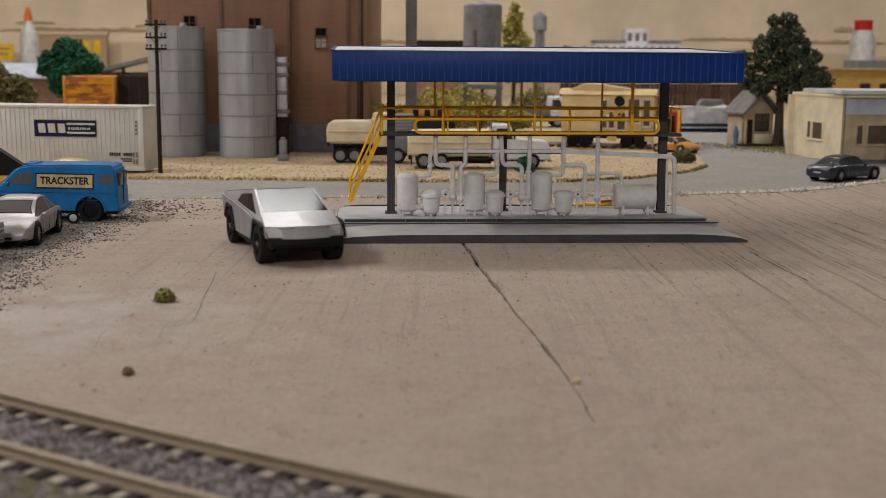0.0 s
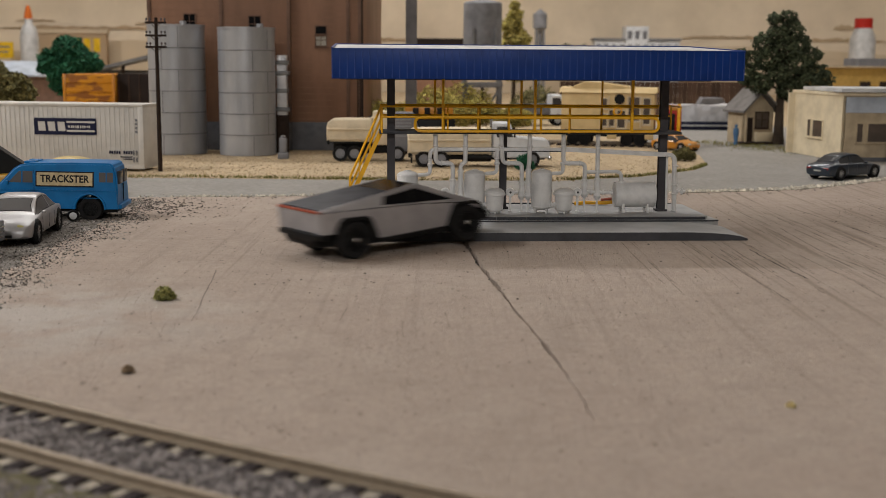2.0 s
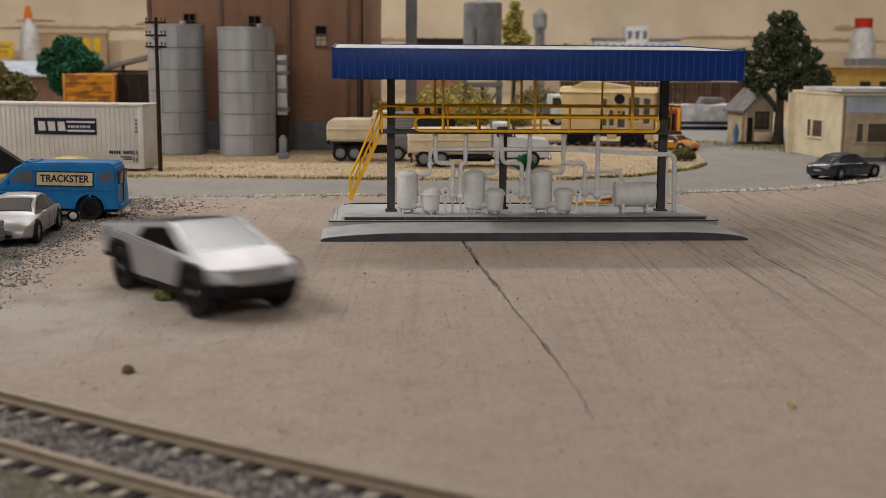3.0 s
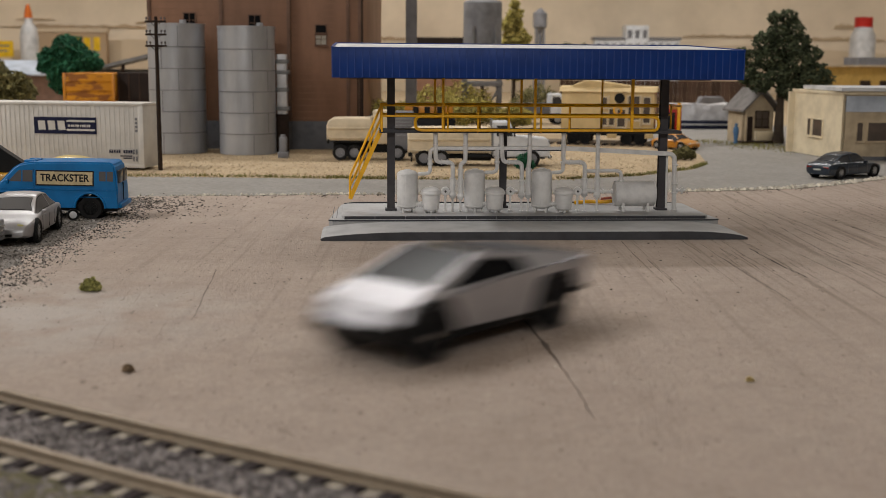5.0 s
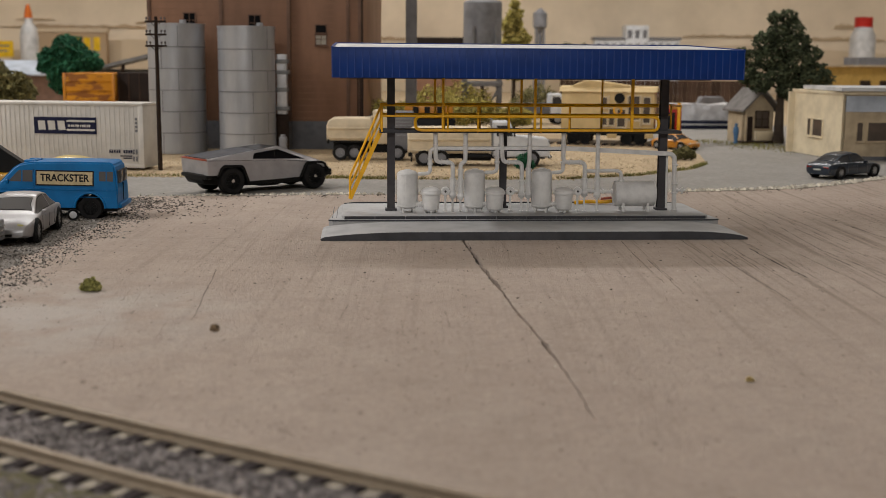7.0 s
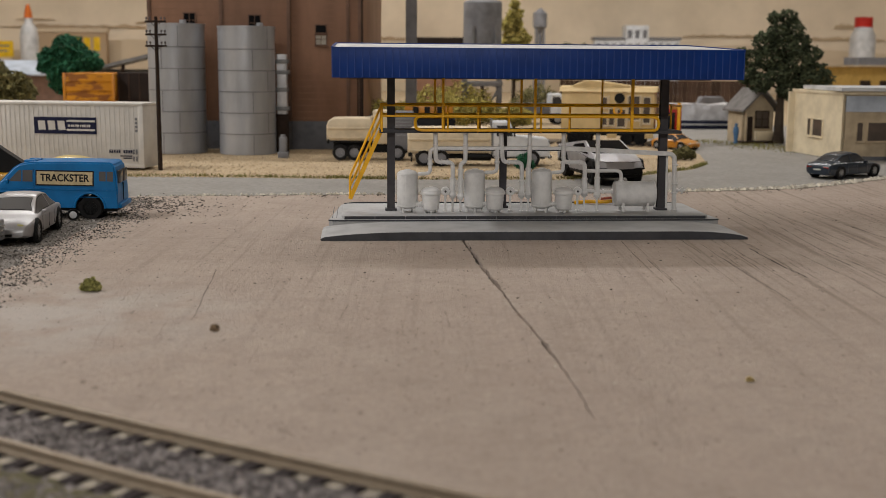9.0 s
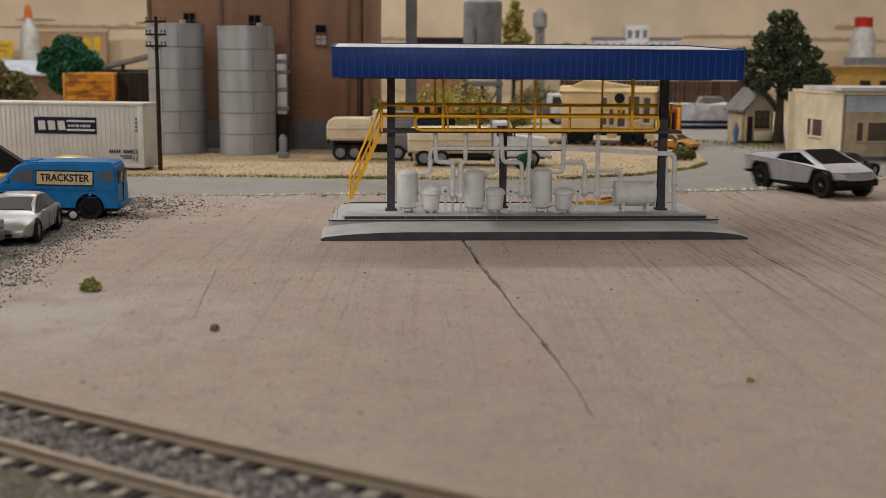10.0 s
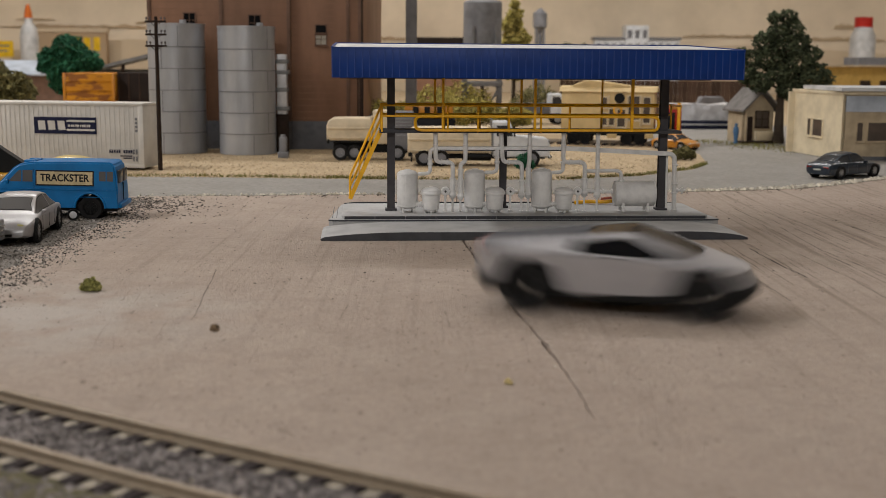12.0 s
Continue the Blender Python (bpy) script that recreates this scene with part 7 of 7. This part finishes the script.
    bm = box(BM(), -4.1, 3.5, -1.3, 1.3, 1.0, 2.9)
    bmesh.ops.subdivide_edges(bm, edges=bm.edges[:], cuts=7, use_grid_fill=True)
    for v in bm.verts:
        if v.co.z > 1.1:
            v.co += Vector((0.2, 0.25, 0.3)) * noise.noise(v.co * 0.8)
    part("wrap", bm, TARP, b, "crumpled silver wrap", smooth=False)
    g = thing("parked_wagon", "pale green toy wagon by the fence", "car", cm(37.5, 165, 0))
    part("body", box(BM(), -3.0, 3.0, -1.2, 1.2, 0.5, 2.0, 0.2), PALEBLUE, g)
    part("cabin", prism(BM(), [(-2.2, 2.0), (-1.6, 3.2), (1.2, 3.2), (2.0, 2.0)], "y", -1.05, 1.05, 0.1), GREYCAB, g)
    wheels(g, (-1.9, 1.9), 1.0, 0.55, 0.4)
    # behind the container
    k = thing("rusty_boxcar", "rusted orange and yellow boxcar end", "railway car", cm(-40.6, 135, 0))
    part("end_wall", box(BM(), -2.9, 2.85, 0, 9, 0.3, 6.2, 0.08), RUST, k)
    for i in range(5):
        part("end_rib", box(BM(), -2.7, 2.65, -0.1, 0.02, 1.0 + i * 1.05, 1.3 + i * 1.05, 0.05), RUST, k)
    for x in (-2.85, 2.75):
        part("corner_post", box(BM(), x - 0.15, x + 0.15, -0.12, 0.05, 0.3, 6.25, 0.04), ORANGE, k)
    k = thing("dark_boxcar", "very dark brown boxcar beside the silo", "railway car", cm(-35.1, 136.2, 0))
    part("body", box(BM(), -2.6, 8.5, 0, 5, 0.3, 6.3, 0.08), DARKBOX, k)
    for i in range(9):
        part("board_line", box(BM(), -2.5 + i * 1.2, -2.42 + i * 1.2, -0.05, 0.02, 0.4, 6.2), FENCE, k, smooth=False)
    k = thing("lean_to_shed", "dark sloping shed roof on posts", "shed", cm(-43.5, 160, 0))
    part("roof", prism(BM(), [(-5.0, 6.3), (5.5, 8.9), (5.5, 8.4), (-5.0, 5.9)], "y", -2, 4), SEAM, k, "dark grey corrugated roof", smooth=False)
    for x in (-4.6, 0.5, 5.0):
        part("shed_post", box(BM(), x - 0.2, x + 0.2, -1.8, -1.4, 0, 7.0 + x * 0.2), WOOD_DARK, k, smooth=False)
    part("shed_wall", box(BM(), -4.6, 5.2, 3.2, 3.6, 0, 6.4), FOUND, k, smooth=False)
    k = thing("low_warehouse", "long low shed with a pale blue roof", "building", cm(-75, 205, 0))
    part("wall", box(BM(), -14, 13, 0, 12, 0, 5.2), TRIM, k, smooth=False)
    part("roof", prism(BM(), [(-0.8, 5.1), (6, 7.4), (12.8, 5.1), (12.8, 4.8), (-0.8, 4.8)], "x", -14.5, 11.5), PALEBLUE, k, smooth=False)
    k = thing("glue_bottle", "tall white bottle with an orange cap at the wall", "bottle", cm(-91.6, 262, 0))
    part("bottle", lathe(BM(), [(1.8, 0), (2.0, 0.4), (2.0, 12.5), (1.7, 14.2), (0.9, 15.4), (0.9, 16.4), (0, 16.5)], (0, 0, 0), "z", 28), BOTTLE, k)
    part("cap", lathe(BM(), [(0.9, 16.4), (0.8, 17.6), (0.4, 19.2), (0, 19.4)], (0, 0, 0), "z", 20), ORANGECAP, k)
    k = thing("red_capped_bottle", "white bottle with a red cap at the wall", "bottle", cm(95.7, 272, 0))
    part("bottle", lathe(BM(), [(2.6, 0), (2.9, 0.4), (2.9, 13.5), (2.2, 15.3), (1.9, 16.0), (0, 16.1)], (0, 0, 0), "z", 28), BOTTLE, k)
    part("cap", lathe(BM(), [(2.0, 16.0), (2.0, 18.2), (0, 18.3)], (0, 0, 0), "z", 24), REDCAP, k)
    k = thing("wall_sign", "plain yellow card leaning on the wall", "sign", cm(-108.4, 292, 0))
    part("card", box(BM(), -2.6, 2.2, 0, 0.4, 7.9, 11.8), YSIGN, k, smooth=False)
    part("stand", box(BM(), -2.0, 1.6, 0.1, 0.4, 0, 7.9), MURAL2, k, smooth=False)
    part("card_lines", box(box(BM(), -2.0, 1.4, -0.05, 0.0, 10.4, 10.8), -2.0, 1.0, -0.05, 0.0, 9.2, 9.6), GREYCAB, k, smooth=False)
    k = thing("mural_shop", "tan building flat with small yellow windows", "building", cm(-92, 293, 0))
    part("front", box(BM(), -9.5, 8.5, 0, 2, 0, 14.2), MURAL, k, smooth=False)
    part("parapet", box(BM(), -9.9, 8.9, -0.3, 2.2, 14.0, 15.0), MURAL2, k, smooth=False)
    for i in range(3):
        part("window", box(BM(), 0.6 + i * 2.4, 2.2 + i * 2.4, -0.12, 0.05, 9.6, 12.8), YSIGN, k, smooth=False)
    k = thing("white_depot", "long white building at the far wall with window rows", "building", cm(46.5, 284, 0))
    part("wall", box(BM(), -10.5, 9.8, 0, 6, 0, 13.0), WHITE, k, smooth=False)
    part("tower", box(BM(), -3.2, 2.2, -0.4, 6, 0, 16.4), WHITE, k, smooth=False)
    part("roof", box(BM(), -10.8, 10.1, -0.3, 6.3, 13.0, 13.6), STEELGREY, k, smooth=False)
    pane = None
    for i in range(11):
        for z in (10.2,):
            m = cm(-9.6 + i * 1.85, -0.06 if abs(-9.6 + i * 1.85 + 0.5) > 3 else -0.46, z)
            if pane is None:
                pane = part("window", box(BM(), -0.5, 0.5, 0, 0.1, 0, 1.9), GREYCAB, k, "", m, False)
            else:
                again(pane, m)
    for i in range(3):
        again(pane, cm(-2.3 + i * 1.8, -0.46, 13.4))
    k = thing("water_tower", "small grey water tower before the far wall", "water tower", cm(20.2, 252, 0))
    part("tank", lathe(BM(), [(1.0, 14.6), (1.5, 15.0), (1.5, 17.8), (0.2, 18.9), (0, 18.9)], (0, 0, 0), "z", 18), STEELGREY, k)
    for a in range(4):
        x, y = 1.1 * math.cos(0.8 + a * 1.571), 1.1 * math.sin(0.8 + a * 1.571)
        part("leg", tube(BM(), [(x * 1.3, y * 1.3, 0), (x, y, 14.8)], 0.22, 6), STEELGREY, k)
    part("riser", cyl(BM(), (0, 0, 0), 0.45, 14.7), STEELGREY, k)
    k = thing("dark_shed", "long dark shed roof against the wall", "shed", cm(-0.6, 205, 0))
    part("wall", box(BM(), -4.2, 4.2, 0, 5, 0, 10.0), BROWN, k, smooth=False)
    part("roof", box(BM(), -4.6, 4.6, -0.5, 5.4, 10.0, 11.8), DARKBOX, k, smooth=False)
    k = thing("ochre_building", "ochre building with a dark roof edge", "building", cm(72, 203, 0))
    part("wall", box(BM(), -7.2, 12, 0, 10, 0, 7.3), material("ochre wall", (0.50, 0.32, 0.09), 0.8), k, smooth=False)
    part("roof", box(BM(), -7.6, 12.5, -0.4, 10.4, 7.3, 7.6), STUCCO_D, k, smooth=False)
    part("roof_house", box(BM(), -0.9, 12, 0.5, 8, 7.6, 8.9), GREYCAB, k, smooth=False)
    for i in range(3):
        part("doorway", box(BM(), -0.6 + i * 3.4, 1.2 + i * 3.4, -0.1, 0.1, 0, 5.0), WOOD_DARK, k, smooth=False)
    # the wall's painted ground line and low hills, as thin relief
    m = thing("mural", "faded brown painted landscape lines on the wall", "mural", cm(0, 299.7, 0), "", "structure")
    rnd = random.Random(8)
    for x0, x1, z, h in ((-112, -70, 15.4, 0.9), (-66, -38, 13.8, 0.6), (-30, 5, 13.0, 1.1), (60, 82, 14.2, 0.8), (84, 112, 13.6, 0.9), (98, 104, 16.6, 1.4), (-108, -98, 17.2, 0.5), (-60, -50, 10.5, 1.6), (-78, -66, 16.6, 0.6)):
        bm = BM()
        n = 40
        up = [(x0 + (x1 - x0) * i / n, z + h * (0.3 + abs(noise.noise((i * 0.35, z, 0)))) * (1 - abs(2 * i / n - 1) ** 4)) for i in range(n + 1)]
        lo = [(x0 + (x1 - x0) * i / n, z - h * 0.35 * abs(noise.noise((i * 0.5, z, 5))) - 0.03) for i in range(n, -1, -1)]
        prism(bm, up + lo, "y", -0.08, 0.2)
        part("painted_line", bm, MURAL, m, smooth=False)
    part("low_band", prism(BM(), [(-115, 9), (-80, 12.6), (-40, 11.2), (0, 12.4), (40, 11.0), (80, 12.2), (115, 10), (115, 0), (-115, 0)], "y", -0.05, 0.2), MURAL2, m, "paler painted plain", smooth=False)


build_warehouse()
build_silo(-22.8, 100.9, 10.75, 0)
build_silo(-16.75, 100.3, 10.55, 40)
build_pole(-20.45, 84.3, 10.9, (10.55, 9.65, 8.85))
build_pole(36.8, 98.9 - 2.2, 6.0, (), 3)
build_plants()
build_house()
build_back()
# ---- bits of scenery that the pickup knocks about ----
def clump(name, label, category, r, mat, n, size, seed):
    V, F = crown_mesh([(0, 0, r * 0.62, r), (r * 0.6, 0.1 * r, r * 0.4, r * 0.6), (-r * 0.6, 0, r * 0.4, r * 0.55)], n, size, seed)
    V = [(x, y, max(z, 0.0002)) for x, y, z in V]
    me = bpy.data.meshes.new(name)
    me.from_pydata(V, [], F)
    me.materials.append(mat)
    return tagged(new(name, me), label, category)


TUFT = clump("grass_tuft", "loose olive green clump of scenic foam", "tuft", 0.30, material("tuft green", (0.34, 0.32, 0.11), 0.95, 0, (0.2, 0.2, 0.07), 2, 3, island=0.5), 700, 0.07, 3)
CRUMB = clump("dark_clump", "small loose dark brown clump", "clump", 0.125, material("tuft brown", (0.27, 0.19, 0.12), 0.95, 0, None, 2, 3, island=0.5), 320, 0.05, 4)
FLECK = clump("yellow_fleck", "tiny loose yellow green fleck", "clump", 0.09, material("fleck yellow", (0.80, 0.66, 0.33), 0.95, 0, None, 2, 3, island=0.4), 160, 0.04, 5)
PUSHED = [
    (TUFT, [(0, -9.4, 38.7, 0), (3.0, -9.4, 38.7, 0), (3.1, -9.3, 37.3, 40), (3.2, -9.45, 36.5, 80), (3.6, -11.6, 39.4, 150), (4.0, -12.25, 40.0, 170), (12, -12.25, 40.0, 170)]),
    (CRUMB, [(0, -8.14, 29.4, 0), (5.15, -8.14, 29.4, 0), (5.35, -7.2, 32.6, 80), (5.6, -6.8, 34.1, 120), (12, -6.8, 34.1, 120)]),
    (FLECK, [(0, 3.39, 28.9, 0), (0.5, 3.39, 28.9, 0), (0.7, 6.2, 27.4, 70), (0.9, 8.26, 26.75, 130), (3.4, 8.26, 26.75, 130), (3.7, 7.85, 28.9, 190), (11.75, 7.85, 28.9, 190), (11.88, 4.6, 28.6, 250), (11.97, 1.67, 28.5, 300), (12, 1.67, 28.5, 300)]),
]
# ---- what moves ----
def motions():
    steps = [drive_at(i / FPS) for i in range(12 * FPS + 1)]
    def climb(t):
        """The front wheels on the shelter's ramp for a moment: nose up, in degrees."""
        return 3.0 * max(0.0, 1.0 - abs(t - 2.0) / 0.12)
    walk(TRUCK, [(i / FPS, cm(x, y, 0.14 * climb(i / FPS) / 3.0, 0, 0, a) @ pose(0, 0, 0, 0, -climb(i / FPS), 0)) for i, (x, y, a) in enumerate(steps)])
    spin, rows = 0.0, []
    for i, (x, y, a) in enumerate(steps):
        if i:
            px, py, pa = steps[i - 1]
            go = (x - px) * math.cos(radians(a)) + (y - py) * math.sin(radians(a))
            spin += max(-75, min(75, math.degrees(go / 0.80)))
        rows.append((i / FPS, spin))
    for wheel, place in WHEELS:
        walk(wheel, [(t, pose(*place, 0, s, 0)) for t, s in rows])
    for ob, rows in PUSHED:
        walk(ob, [(t, cm(x, y, 0, 0, 0, a)) for t, x, y, a in rows])


motions()
